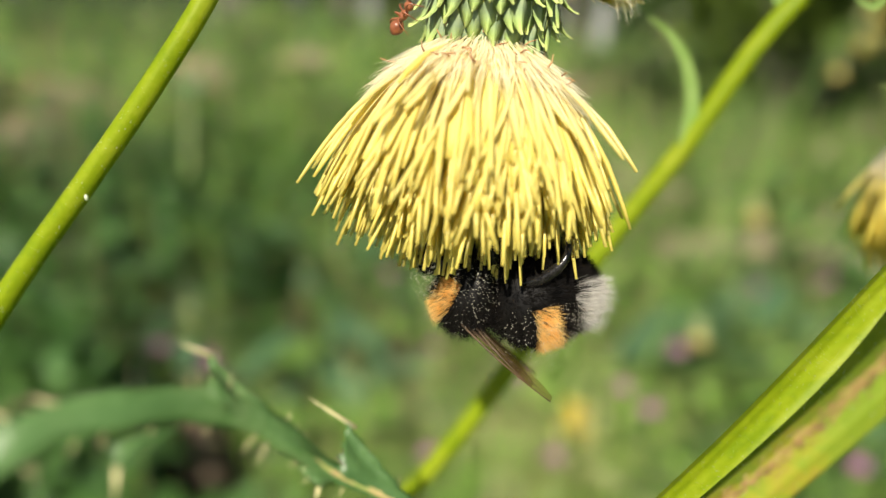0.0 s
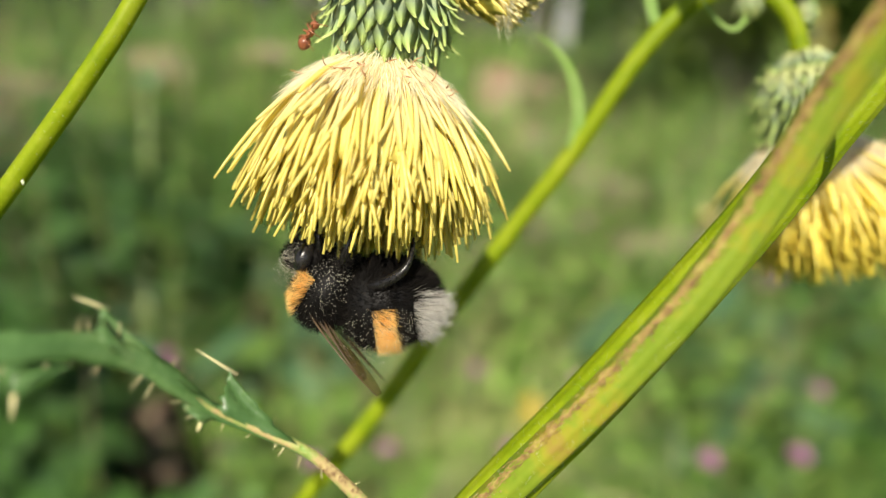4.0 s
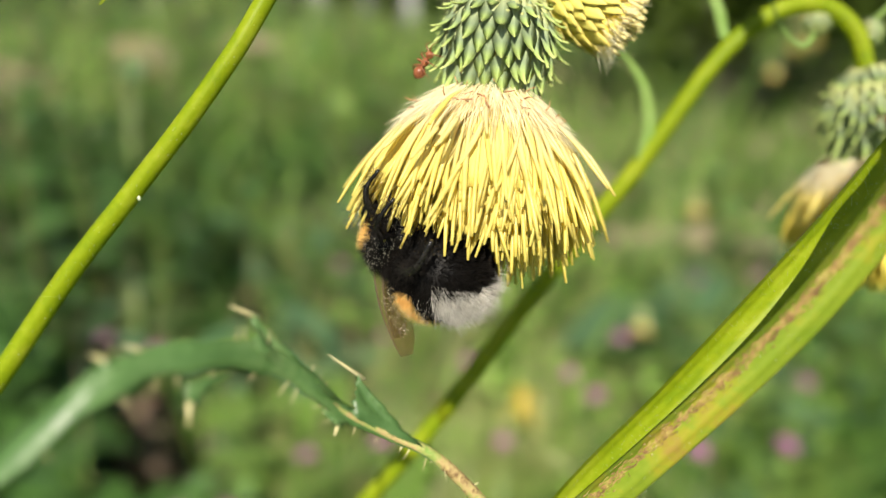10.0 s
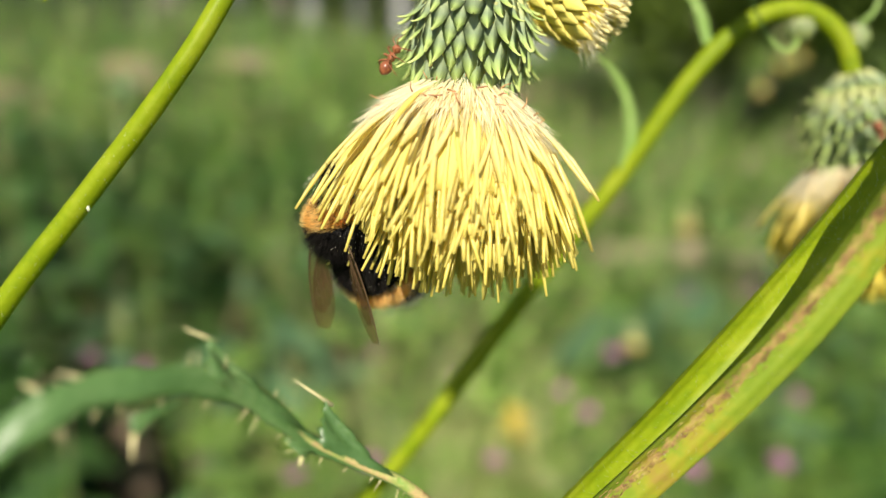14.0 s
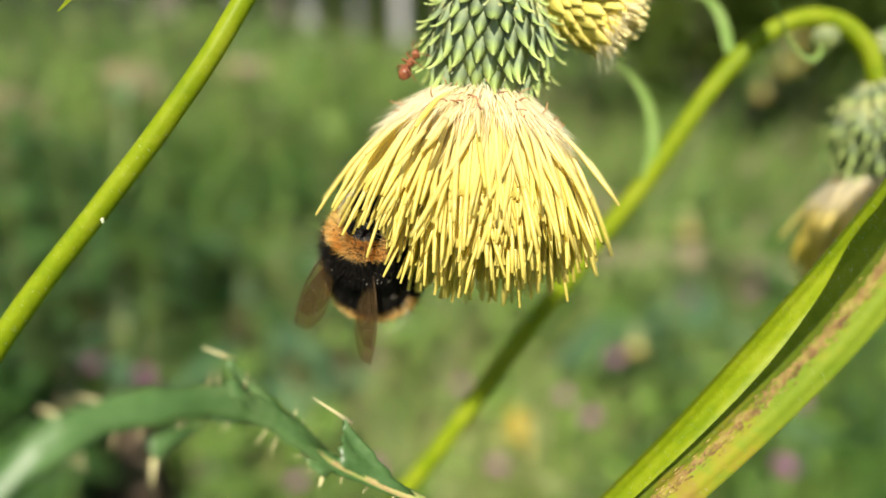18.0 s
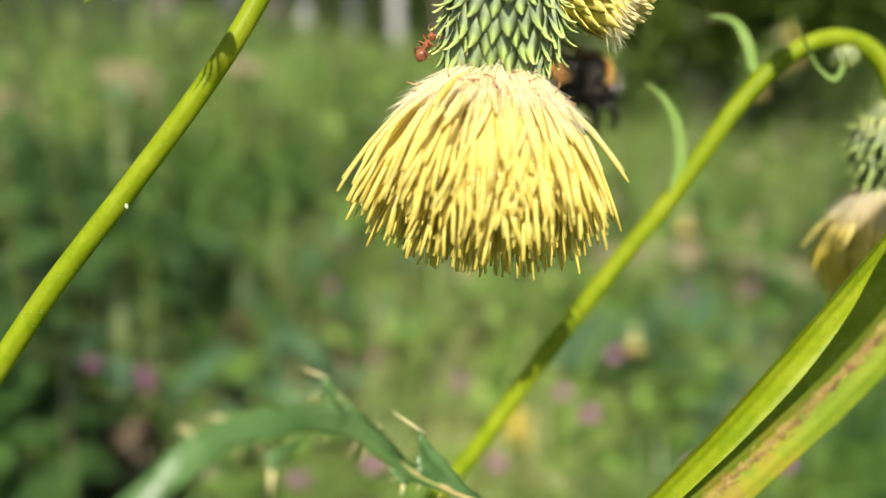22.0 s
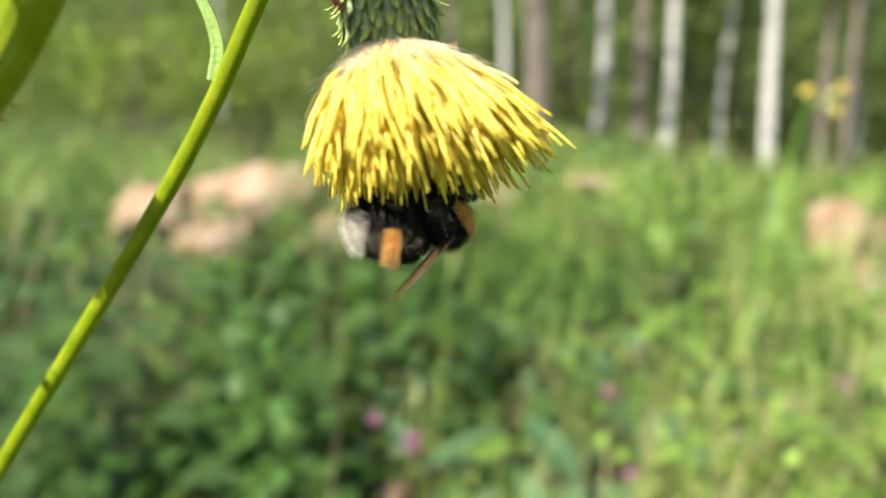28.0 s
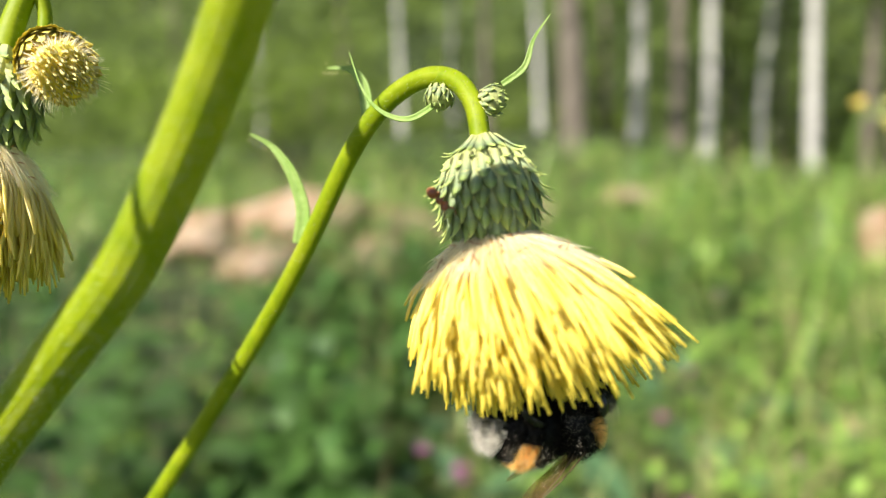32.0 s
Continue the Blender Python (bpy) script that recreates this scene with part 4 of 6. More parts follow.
def small_insect(name, at, m, label, size):
    ob = thing(name, at, label, "insect")
    ob.matrix_basis = Matrix.Translation(at) @ m
    b = part("body", mesh_of(*lathe(round_profile(-0.5 * size, -0.02 * size, 0.21 * size, 10, 0.6), 14), AMBER), ob)
    part("thorax", mesh_of(*lathe(round_profile(-0.06 * size, 0.3 * size, 0.13 * size, 8, 0.6), 12), AMBER), ob)
    part("head", mesh_of(*lathe(round_profile(0.27 * size, 0.55 * size, 0.15 * size, 8, 0.6), 12), AMBER), ob)
    for s in (-1, 1):
        for x, dx in ((.2, .35), (.12, 0), (.04, -.4)):
            part("leg", mesh_of(*leg([(x * size, s * .08 * size, 0), ((x + dx * .5) * size, s * .35 * size, .15 * size), ((x + dx) * size, s * .55 * size, -.25 * size)], .03 * size), AMBER), ob)
        part("antenna", mesh_of(*leg([(.5 * size, s * .05 * size, .05 * size), (.65 * size, s * .2 * size, .2 * size), (.9 * size, s * .22 * size, .1 * size)], .018 * size), AMBER), ob)
    return ob


ant_at = Vector((-0.0043, -0.0002, 0.7882))
ant = small_insect("ant", ant_at, pose(0, 0, 0, 0, -55, 10), "tiny reddish brown ant beside the flower scales", 0.0030)
bug_at = Vector((0.0592, -0.0006, 0.7800))
beetle = small_insect("insect", bug_at, pose(0, 0, 0, 0, 50, 10), "tiny rust-red insect clinging to flower scales", 0.0030)


# ---- the meadow and the wood ----
def rise(x, y):
    """Height of the ground."""
    s = 1 / (1 + math.exp((x - 1.6) / 1.0))
    h = 0.085 * max(0, min(y, 16) - 1.2) * s
    h += 0.26 * math.exp(-((x + 1.6) ** 2 + (y - 2.7) ** 2) / 1.1)
    h += 0.10 * noise.noise(Vector((x * 0.55, y * 0.55, 3))) * min(1, max(0, y) / 2)
    h += 0.03 * noise.noise(Vector((x * 2.2, y * 2.2, 7)))
    return h


SOIL = surface("meadow soil", [(0.3, (0.014, 0.020, 0.009)), (0.55, (0.022, 0.042, 0.014)), (0.8, (0.07, 0.06, 0.03))], 6, 0.9, 0.6)
GRASS = surface("grass", [(0.36, (0.045, 0.125, 0.015)), (0.64, (0.29, 0.43, 0.10))], 3, 0.38, 0.0, thin=0.18, vary=0.26, spec=0.5)
GRASS_DRY = surface("dry grass", [(0.3, (0.34, 0.30, 0.14)), (0.7, (0.52, 0.47, 0.26))], 9, 0.6, 0.0, thin=0.3, vary=0.15)
HERB = surface("herb leaf", [(0.3, (0.016, 0.058, 0.012)), (0.7, (0.095, 0.21, 0.042))], 14, 0.30, 0.7, thin=0.12, vary=0.27, spec=0.5, fine=24, bump_dist=0.004)
HERB_LIGHT = surface("light herb leaf", [(0.3, (0.075, 0.19, 0.024)), (0.7, (0.29, 0.46, 0.09))], 14, 0.30, 0.7, thin=0.22, vary=0.24, spec=0.5, fine=24, bump_dist=0.004)
HERB_BLUE = surface("bluish herb leaf", [(0.3, (0.05, 0.12, 0.055)), (0.7, (0.11, 0.21, 0.10))], 14, 0.4, 0.25, thin=0.2, vary=0.15)
WOODLEAF = surface("wood leaf", [(0.3, (0.10, 0.17, 0.025)), (0.7, (0.26, 0.37, 0.065))], 3, 0.5, 0.0, thin=0.35, vary=0.25)
ROCK = surface("limestone", [(0.25, (0.20, 0.12, 0.07)), (0.42, (0.29, 0.19, 0.125)), (0.56, (0.38, 0.285, 0.215)), (0.75, (0.48, 0.41, 0.34))], 9, 0.9, 0.9, fine=5, bump_dist=0.02)
BARK_PALE = surface("pale bark", [(0.25, (0.21, 0.21, 0.20)), (0.5, (0.40, 0.405, 0.40)), (0.8, (0.53, 0.535, 0.53))], 5, 0.85, 0.6, streak=(1, 1, 2.5), bump_dist=0.01)
BARK_GREY = surface("grey bark", [(0.25, (0.07, 0.06, 0.05)), (0.6, (0.16, 0.14, 0.12)), (0.85, (0.26, 0.24, 0.20))], 7, 0.9, 0.8, streak=(1, 1, 0.3), bump_dist=0.02)
DEADWOOD = surface("dead wood", [(0.3, (0.16, 0.12, 0.08)), (0.55, (0.36, 0.29, 0.20)), (0.8, (0.52, 0.45, 0.34))], 9, 0.85, 0.6, streak=(0.2, 1, 1))
PINK = surface("pink petal", [(0.3, (0.50, 0.14, 0.40)), (0.7, (0.68, 0.28, 0.58))], 200, 0.6, 0.1, thin=0.3)
PETAL = surface("yellow petal", [(0.3, (0.78, 0.55, 0.04)), (0.7, (0.86, 0.66, 0.10))], 200, 0.5, 0.1, thin=0.3)


def ground_sheet():
    verts, faces = [], []
    ys = [-400, -60, -12, -3, -1.2] + [-0.6 + 0.16 * i for i in range(70)] + [11.2, 12, 13, 14, 15, 16.5, 19, 24, 34, 60, 120, 400]
    xs = [-400, -100, -40, -20, -12] + [-8 + 0.25 * i for i in range(65)] + [9, 11, 14, 20, 40, 100, 400]
    for y in ys:
        for x in xs:
            verts.append((x, y, rise(max(-9, min(9, x)), y) if y > -3 else 0.0))
    w = len(xs)
    for j in range(len(ys) - 1):
        for i in range(w - 1):
            a = j * w + i
            faces.append((a, a + 1, a + w + 1, a + w))
    return tagged(new("ground", mesh_of(verts, faces, SOIL)), "uneven meadow soil with moss and litter", "ground", "", "structure")


ground_sheet()
RNG = np.random.default_rng(5)


def mass(name, shapes, pos, turn, size, material, label, category, kind="stuff"):
    """Many copies of small shapes in one mesh. shapes: list of (verts Nx3, faces Mx4); pos Kx3; turn Kx3x3; size Kx3."""
    k = len(pos)
    which = np.arange(k) % len(shapes)
    vs, fs, base = [], [], 0
    for s, (v, f) in enumerate(shapes):
        v, f = np.array(v, float), np.array(f, int)
        i = np.where(which == s)[0]
        if not len(i):
            continue
        w = np.einsum("kij,knj->kni", turn[i], v[None] * size[i][:, None, :]) + pos[i][:, None, :]
        vs.append(w.reshape(-1, 3))
        fs.append((f[None] + (base + np.arange(len(i)) * len(v))[:, None, None]).reshape(-1, 4))
        base += len(i) * len(v)
    v, f = np.concatenate(vs), np.concatenate(fs)
    me = bpy.data.meshes.new(name)
    me.vertices.add(len(v))
    me.vertices.foreach_set("co", v.ravel())
    me.loops.add(f.size)
    me.loops.foreach_set("vertex_index", f.ravel())
    me.polygons.add(len(f))
    me.polygons.foreach_set("loop_start", np.arange(0, f.size, 4))
    me.polygons.foreach_set("use_smooth", np.ones(len(f), bool))
    me.update(calc_edges=True)
    me.materials.append(material)
    return tagged(new(name, me), label, category, "", kind)


def turns(yaw, tip, roll=None):
    """Rotation matrices: tip about x after roll about z, then yaw about z."""
    cy, sy, ct, st = np.cos(yaw), np.sin(yaw), np.cos(tip), np.sin(tip)
    z = np.zeros_like(yaw)
    a = np.stack([np.stack([cy, -sy, z], -1), np.stack([sy, cy, z], -1), np.stack([z, z, z + 1], -1)], -2)
    b = np.stack([np.stack([z + 1, z, z], -1), np.stack([z, ct, -st], -1), np.stack([z, st, ct], -1)], -2)
    return a @ b


def blade(bend, n=5):
    """A grass blade 1 high that arches over along -y."""
    v, f = [], []
    for i in range(n + 1):
        k = i / n
        w = 0.5 * (1 - k ** 1.6) + 0.02
        y, z = -bend * k * k, k * (1 - 0.35 * bend * k * k)
        v += [(-w, y, z), (w, y, z)]
    for i in range(n):
        f.append((2 * i, 2 * i + 1, 2 * i + 3, 2 * i + 2))
    return v, f


def leaf_shape(kind, n=5):
    """A leaf 1 long along +y, folded a little along the middle and drooping at the tip."""
    v, f = [], []
    for i in range(n + 1):
        k = i / n
        if kind == 0:
            w = 0.34 * math.sin(math.pi * min(.985, k ** .75)) + 0.005
        elif kind == 1:
            w = 0.17 * math.sin(math.pi * min(.985, k ** .8)) + 0.005
        else:
            w = 0.42 * math.sin(math.pi * min(.985, k ** .62)) * (1 + 0.16 * (-1) ** i) + 0.005
        z = -0.28 * k * k + 0.10 * k
        v += [(-w, k, z + 0.18 * w), (0, k, z), (w, k, z + 0.18 * w)]
    for i in range(n):
        a = 3 * i
        f += [(a, a + 1, a + 4, a + 3), (a + 1, a + 2, a + 5, a + 4)]
    return v, f


def palmate():
    """A five-lobed toothed leaf 1 long along +y."""
    rim = []
    for a, r in ((-128, .40), (-64, .62), (0, .70), (64, .62), (128, .40)):
        for da, k in ((-26, .62), (-17, .78), (-12, .70), (0, 1.0), (12, .70), (17, .78), (26, .62)):
            t = math.radians(a + da)
            rim.append((math.sin(t) * r * k, .36 + math.cos(t) * r * k))
        t = math.radians(a + 32)
        rim.append((math.sin(t) * .22, .36 + math.cos(t) * .22))
    v = [(0, .36, 0)] + [(x, y, .05 * math.sin(9 * x) - .22 * (x * x + (y - .36) ** 2)) for x, y in rim]
    n = len(rim)
    return v, [(0, 1 + (i + 1) % n, 1 + i) for i in range(n)]


def fan_points(count, y0, y1, power=1.0, left=1.15, right=1.35):
    """Places in the widening field ahead, thinning out with distance."""
    u = RNG.random(count)
    y = y0 * (y1 / y0) ** (u ** power)
    x = RNG.uniform(-left, right, count) * (y + 0.12)
    z = np.array([rise(a, b) for a, b in zip(x, y)])
    return x, y, z


def clump(x, y, f, seed):
    return np.array([noise.noise(Vector((a * f, b * f, seed))) for a, b in zip(x, y)])


# grass, in tufts
BARE = [(-0.20, 0.86, 0.13), (-0.21, 0.98, 0.10), (1.12, 1.38, 0.13), (1.28, 1.24, 0.13), (1.0, 1.5, 0.10), (1.12, 2.0, 0.16), (1.18, 2.55, 0.2), (1.35, 3.4, 0.3),
        (-1.35, 2.62, 0.14), (0.58, 1.58, 0.08), (0.27, 0.86, 0.06), (0.55, 0.98, 0.06), (2.1, 2.2, 0.2)]


def clear(x, y, keep=0.12):
    ok = np.ones(len(x), bool)
    for a, b, r in BARE:
        ok &= ((x - a) ** 2 + (y - b) ** 2 > r * r) | (RNG.random(len(x)) < keep)
    return ok


tx, ty, tz = fan_points(1600, 0.55, 11.0)
c = clump(tx, ty, 1.4, 11)
shade = (tx < 0.08 + 0.25 * (ty - 0.7)) & (ty < 2.8)
keep = (c > -0.30) & clear(tx, ty) & (~shade | (RNG.random(len(tx)) < 0.14))
tx, ty, c = tx[keep], ty[keep], c[keep]
per = 12
x = np.repeat(tx, per) + RNG.normal(0, .022, len(tx) * per) * np.clip(np.repeat(ty, per), .7, 3)
y = np.repeat(ty, per) + RNG.normal(0, .022, len(tx) * per) * np.clip(np.repeat(ty, per), .7, 3)
tall = np.repeat(RNG.uniform(0.7, 1.35, len(tx)) * (1 + 0.5 * np.clip(c, -.4, .8)), per)
z = np.array([rise(a, b) for a, b in zip(x, y)])
hgt = RNG.uniform(0.14, 0.34, len(x)) * tall * np.clip(0.55 + 0.4 * y, 0.6, 1.7)
mass("grass", [blade(b) for b in (0.1, 0.3, 0.55, 0.8, 1.1, 1.5)], np.stack([x, y, z], 1), turns(RNG.uniform(0, 6.28, len(x)), RNG.normal(0, .25, len(x))),
     np.stack([RNG.uniform(.003, .0085, len(x)) * np.clip(.6 + .35 * y, .8, 2.2), hgt, hgt], 1), GRASS, "dense wild meadow grass", "grass")
x, y, z = fan_points(3400, 0.7, 9.0)
keep = (x > 0.08 + 0.25 * (y - 0.7)) | (y > 2.4) | (RNG.random(len(x)) < 0.3)
x, y, z = x[keep], y[keep], z[keep]
hgt = RNG.uniform(0.25, 0.55, len(x)) * np.clip(0.5 + 0.4 * y, 0.6, 1.2)
mass("dry_grass", [blade(b) for b in (0.3, 0.6, 1.0)], np.stack([x, y, z], 1), turns(RNG.uniform(0, 6.28, len(x)), RNG.normal(0, .35, len(x))),
     np.stack([RNG.uniform(.0018, .0042, len(x)) * np.clip(.6 + .4 * y, 1, 2.4), hgt, hgt], 1), GRASS_DRY, "pale dry grass stalks among the green", "grass")


# pale tufts in the open patch
GRASS_PALE = surface("pale grass", [(0.3, (0.30, 0.38, 0.10)), (0.7, (0.54, 0.54, 0.24))], 40, 0.4, 0.0, thin=0.3, vary=0.15, spec=0.5)
for i, (a, b, k) in enumerate([(.20, .60, 55), (.28, .68, 45), (.14, .70, 32), (.40, .74, 26), (.26, .80, 32), (.36, .92, 36), (.22, 1.0, 30), (.55, 1.15, 40), (.7, 1.5, 40), (-.15, 1.2, 30), (.08, .66, 34), (.02, .74, 30), (.12, .56, 30)]):
    g = np.random.default_rng(300 + i)
    pos = np.stack([a + g.normal(0, .022, k), b + g.normal(0, .022, k), np.full(k, rise(a, b))], 1)
    h = g.uniform(.20, .42, k)
    ob = mass("grass_tuft", [blade(q, 7) for q in (0.3, 0.6, 0.9, 1.3)], pos, turns(g.uniform(0, 6.28, k), g.normal(0, .3, k)), np.stack([g.uniform(.003, .006, k), h, h], 1), GRASS_PALE, "pale yellow-green grass tuft arching outward", "grass", "")
    tagged(ob, group="pale grass tufts")


# leafy herbs, as mixed undergrowth
def undergrowth(name, count, kinds, material, label, y0, y1, size0, size1, high, seed, centre=None):
    x, y, z = fan_points(count, y0, y1)
    c = clump(x, y, 1.1, seed)
    keep = (c > -0.16) & clear(x, y, .06)
    if material is HERB_LIGHT:
        keep &= ~((x < 0.08 + 0.25 * (y - 0.7)) & (y < 2.6)) | (RNG.random(len(x)) < 0.20)
        keep &= ~((x > 0.45) & (y < 0.8)) | (RNG.random(len(x)) < 0.3)
    x, y, z, c = x[keep], y[keep], z[keep], c[keep]
    n = len(x)
    c2 = clump(x, y, 5.0, seed + 3)
    up = RNG.random(n) ** 0.7 * high * (0.35 + 1.3 * np.clip(c, 0, .7)) * np.clip(0.75 + 1.6 * c2, 0.15, 1.5) * np.clip(.5 + .5 * y, .6, 1.3)
    s = RNG.uniform(size0, size1, n) * np.clip(.75 + .18 * y, .8, 1.7)
    mass(name, [leaf_shape(k) for k in kinds], np.stack([x, y, z + 0.02 + up], 1), turns(RNG.uniform(0, 6.28, n), RNG.normal(.05, .40, n)), np.stack([s, s, s], 1), material, label, "herb")


undergrowth("undergrowth", 44000, (0, 2, 0, 1), HERB, "dark green leafy undergrowth", 0.55, 10, 0.016, 0.060, 0.30, 21)
undergrowth("undergrowth", 34000, (1, 0, 2, 0), HERB_LIGHT, "light green leafy undergrowth", 0.6, 9, 0.012, 0.046, 0.32, 33)
undergrowth("undergrowth", 5000, (0, 1), HERB_BLUE, "bluish green broad leaves", 0.6, 7, 0.035, 0.09, 0.27, 57)

# the meadow goes on beside and behind the thistle
around = np.random.default_rng(77)
x, y = around.uniform(-5, 6, 26000), around.uniform(-3.5, 8, 26000)
keep = ((y < 0.42) | (x < -1.15 * (y + 0.12)) | (x > 1.35 * (y + 0.12))) & ((np.abs(x) > 0.10) | (np.abs(y) > 0.25))
x, y = x[keep], y[keep]
z = np.array([rise(a, b) for a, b in zip(x, y)])
hgt = around.uniform(0.12, 0.34, len(x))
mass("grass", [blade(b) for b in (0.3, 0.55, 0.8, 1.1, 1.5)], np.stack([x, y, z], 1), turns(around.uniform(0, 6.28, len(x)), around.normal(0, .3, len(x))),
     np.stack([around.uniform(.008, .020, len(x)), hgt, hgt], 1), GRASS, "wild meadow grass round the thistle", "grass")
size = around.uniform(.03, .09, len(x))
mass("undergrowth", [leaf_shape(k) for k in (0, 2, 1)], np.stack([x + 0.05, y - 0.04, z + around.uniform(.02, .16, len(x))], 1), turns(around.uniform(0, 6.28, len(x)), around.normal(.05, .4, len(x))),
     np.stack([size, size, size], 1), HERB, "dark green leafy undergrowth round the thistle", "herb")


# rocks
def rock(at, size, seed, label):
    rng = random.Random(seed)
    bm = bmesh.new()
    bmesh.ops.create_icosphere(bm, subdivisions=4, radius=1)
    off = Vector((rng.random() * 50, rng.random() * 50, rng.random() * 50))
    cuts = [(Vector((rng.gauss(0, 1), rng.gauss(0, 1), rng.gauss(0.2, .8))).normalized(), rng.uniform(.55, .85)) for _ in range(9)]
    for v in bm.verts:
        p = v.co.copy()
        for n, d in cuts:
            k = p.dot(n)
            if k > d:
                p -= n * (k - d) * 0.9
        p *= 1 + 0.16 * noise.noise(p * 1.7 + off) + 0.06 * noise.noise(p * 5 + off) + 0.025 * noise.noise(p * 14 + off)
        v.co = Vector((p.x * size[0], p.y * size[1], p.z * size[2]))
    me = bpy.data.meshes.new("rock")
    bm.to_mesh(me)
    bm.free()
    me.materials.append(ROCK)
    me.polygons.foreach_set("use_smooth", [True] * len(me.polygons))
    ob = new("rock", me)
    ob.location = (at[0], at[1], rise(at[0], at[1]) + size[2] * at[2])
    return tagged(ob, label, "rock", "rocks in the meadow")


for at, size, seed in (((-1.38, 2.95, .5), (.36, .28, .24), 1), ((-1.0, 2.75, .4), (.2, .18, .14), 2), ((-1.8, 2.7, .4), (.24, .2, .16), 3), ((-1.35, 2.45, .3), (.2, .17, .11), 12), ((-1.05, 3.25, .3), (.3, .2, .16), 13)):
    rock(at, size, seed, "pinkish weathered limestone block half sunk in grass")
for at, size, seed in (((1.37, 3.70, .6), (.16, .14, .2), 4), ((1.18, 2.80, .7), (.12, .10, .13), 5), ((1.30, 2.95, .5), (.13, .1, .1), 6), ((1.72, 4.0, .6), (.13, .12, .13), 7), ((2.2, 4.6, .5), (.2, .15, .12), 14)):
    rock(at, size, seed, "small orange-brown stone among meadow plants")
for at, size, seed in (((0.61, 1.70, .6), (.07, .05, .05), 8), ((0.30, 0.95, .5), (.08, .06, .05), 9), ((-0.55, 4.6, .5), (.22, .2, .2), 10), ((0.1, 5.4, .5), (.25, .2, .16), 11)):
    rock(at, size, seed, "pale brown stone showing through the grass")


def log(points, r, seed, label):
    ob = thing("log", points[0], label, "log")
    p = spline(points, 6)
    rng = random.Random(seed)
    bumps = [rng.uniform(.85, 1.15) for _ in p]
    part("bark", mesh_of(*local(tube(p, lambda k: r * bumps[min(len(p) - 1, int(k * (len(p) - 1)))] * (1 - .3 * k), 14), points[0]), DEADWOOD), ob)
    q = p[len(p) // 2]
    part("stub", mesh_of(*local(tube([q, q + Vector((.05, -.02, .06)), q + Vector((.07, -.03, .13))], lambda k: r * .35 * (1 - .6 * k), 8), points[0]), DEADWOOD), ob)
    return ob


log([(0.98, 1.62, 0.10), (1.15, 1.45, 0.16), (1.32, 1.27, 0.16), (1.5, 1.12, 0.11)], 0.036, 1, "bleached fallen branch lying in the herbs")
log([(1.0, 2.45, 0.16), (1.15, 2.2, 0.17), (1.3, 1.95, 0.15)], 0.035, 2, "grey rotten branch lying among stones")
log([(2.0, 2.2, 0.16), (2.4, 2.5, 0.20), (2.9, 2.7, 0.22)], 0.02, 3, "thin dark fallen branch under the bush")

# rotten stump
stump_at = Vector((-0.22, 1.00, rise(-0.22, 1.0)))
stump = thing("tree_stump", stump_at, "small rotten brown tree stump overgrown by leaves", "stump")
rng = random.Random(4)
v, f = [], []
for i in range(9):
    for j in range(28):
        a = 2 * math.pi * j / 28
        r = 0.040 * (1 + 0.35 * (1 - i / 8) ** 3) * (1 + 0.14 * noise.noise(Vector((math.cos(a) * 2, math.sin(a) * 2, i * .25))) + 0.07 * (-1) ** j)
        v.append(Vector((r * math.cos(a), r * math.sin(a), 0.14 * i / 8 + 0.02 * noise.noise(Vector((a, i, 1))) * (i == 8) * 3)))
for i in range(8):
    for j in range(28):
        a, b = i * 28 + j, i * 28 + (j + 1) % 28
        f.append((a, b, b + 28, a + 28))
f.append(tuple(range(8 * 28, 9 * 28)))
part("bark", mesh_of(v, f, surface("rotten wood", [(0.3, (0.06, 0.04, 0.025)), (0.5, (0.18, 0.12, 0.08)), (0.75, (0.40, 0.32, 0.23))], 30, 0.9, 0.9, streak=(1, 1, 0.25), bump_dist=0.01)), stump)


# flowers in the meadow
def pink_flower():
    ob = thing("meadow_flower", (0, 0, 0), "small pink-purple pincushion flower on a thin stalk", "flower", "pink meadow flowers")
    p = spline([(0, 0, -.28), (.012, 0, -.15), (.004, .006, -.05), (0, 0, 0)], 5)
    part("stalk", mesh_of(*tube(p, .0012, 6), HERB_LIGHT), ob)
    rng = random.Random(2)
    sh = []
    for i in range(60):
        u = math.sqrt((i + .5) / 60)
        a = i * 2.39996
        o = Vector((math.cos(a), math.sin(a), 0))
        d = (o * u * 1.25 + Vector((0, 0, 1.05 - .7 * u))).normalized()
        s = d.cross(Vector((-o.y, o.x, .1))).normalized()
        t = Vector((-o.y, o.x, 0))
        q = d * .003
        ln = rng.uniform(.008, .0125)
        w = .0016
        v = [q, q + d * ln * .6 + t * w, q + d * ln, q + d * ln * .6 - t * w, q + d * ln * .6 + s * .0008]
        sh.append((v, [(0, 1, 4), (1, 2, 4), (2, 3, 4), (3, 0, 4)]))
    part("petals", mesh_of(*join(*sh), PINK, False), ob, None, "pink-purple florets")
    part("calyx", mesh_of(*lathe(round_profile(-.004, .004, .0045, 6, .6), 10), HERB_LIGHT), ob, pose(0, 0, -.001, 0, 90, 0))
    return ob


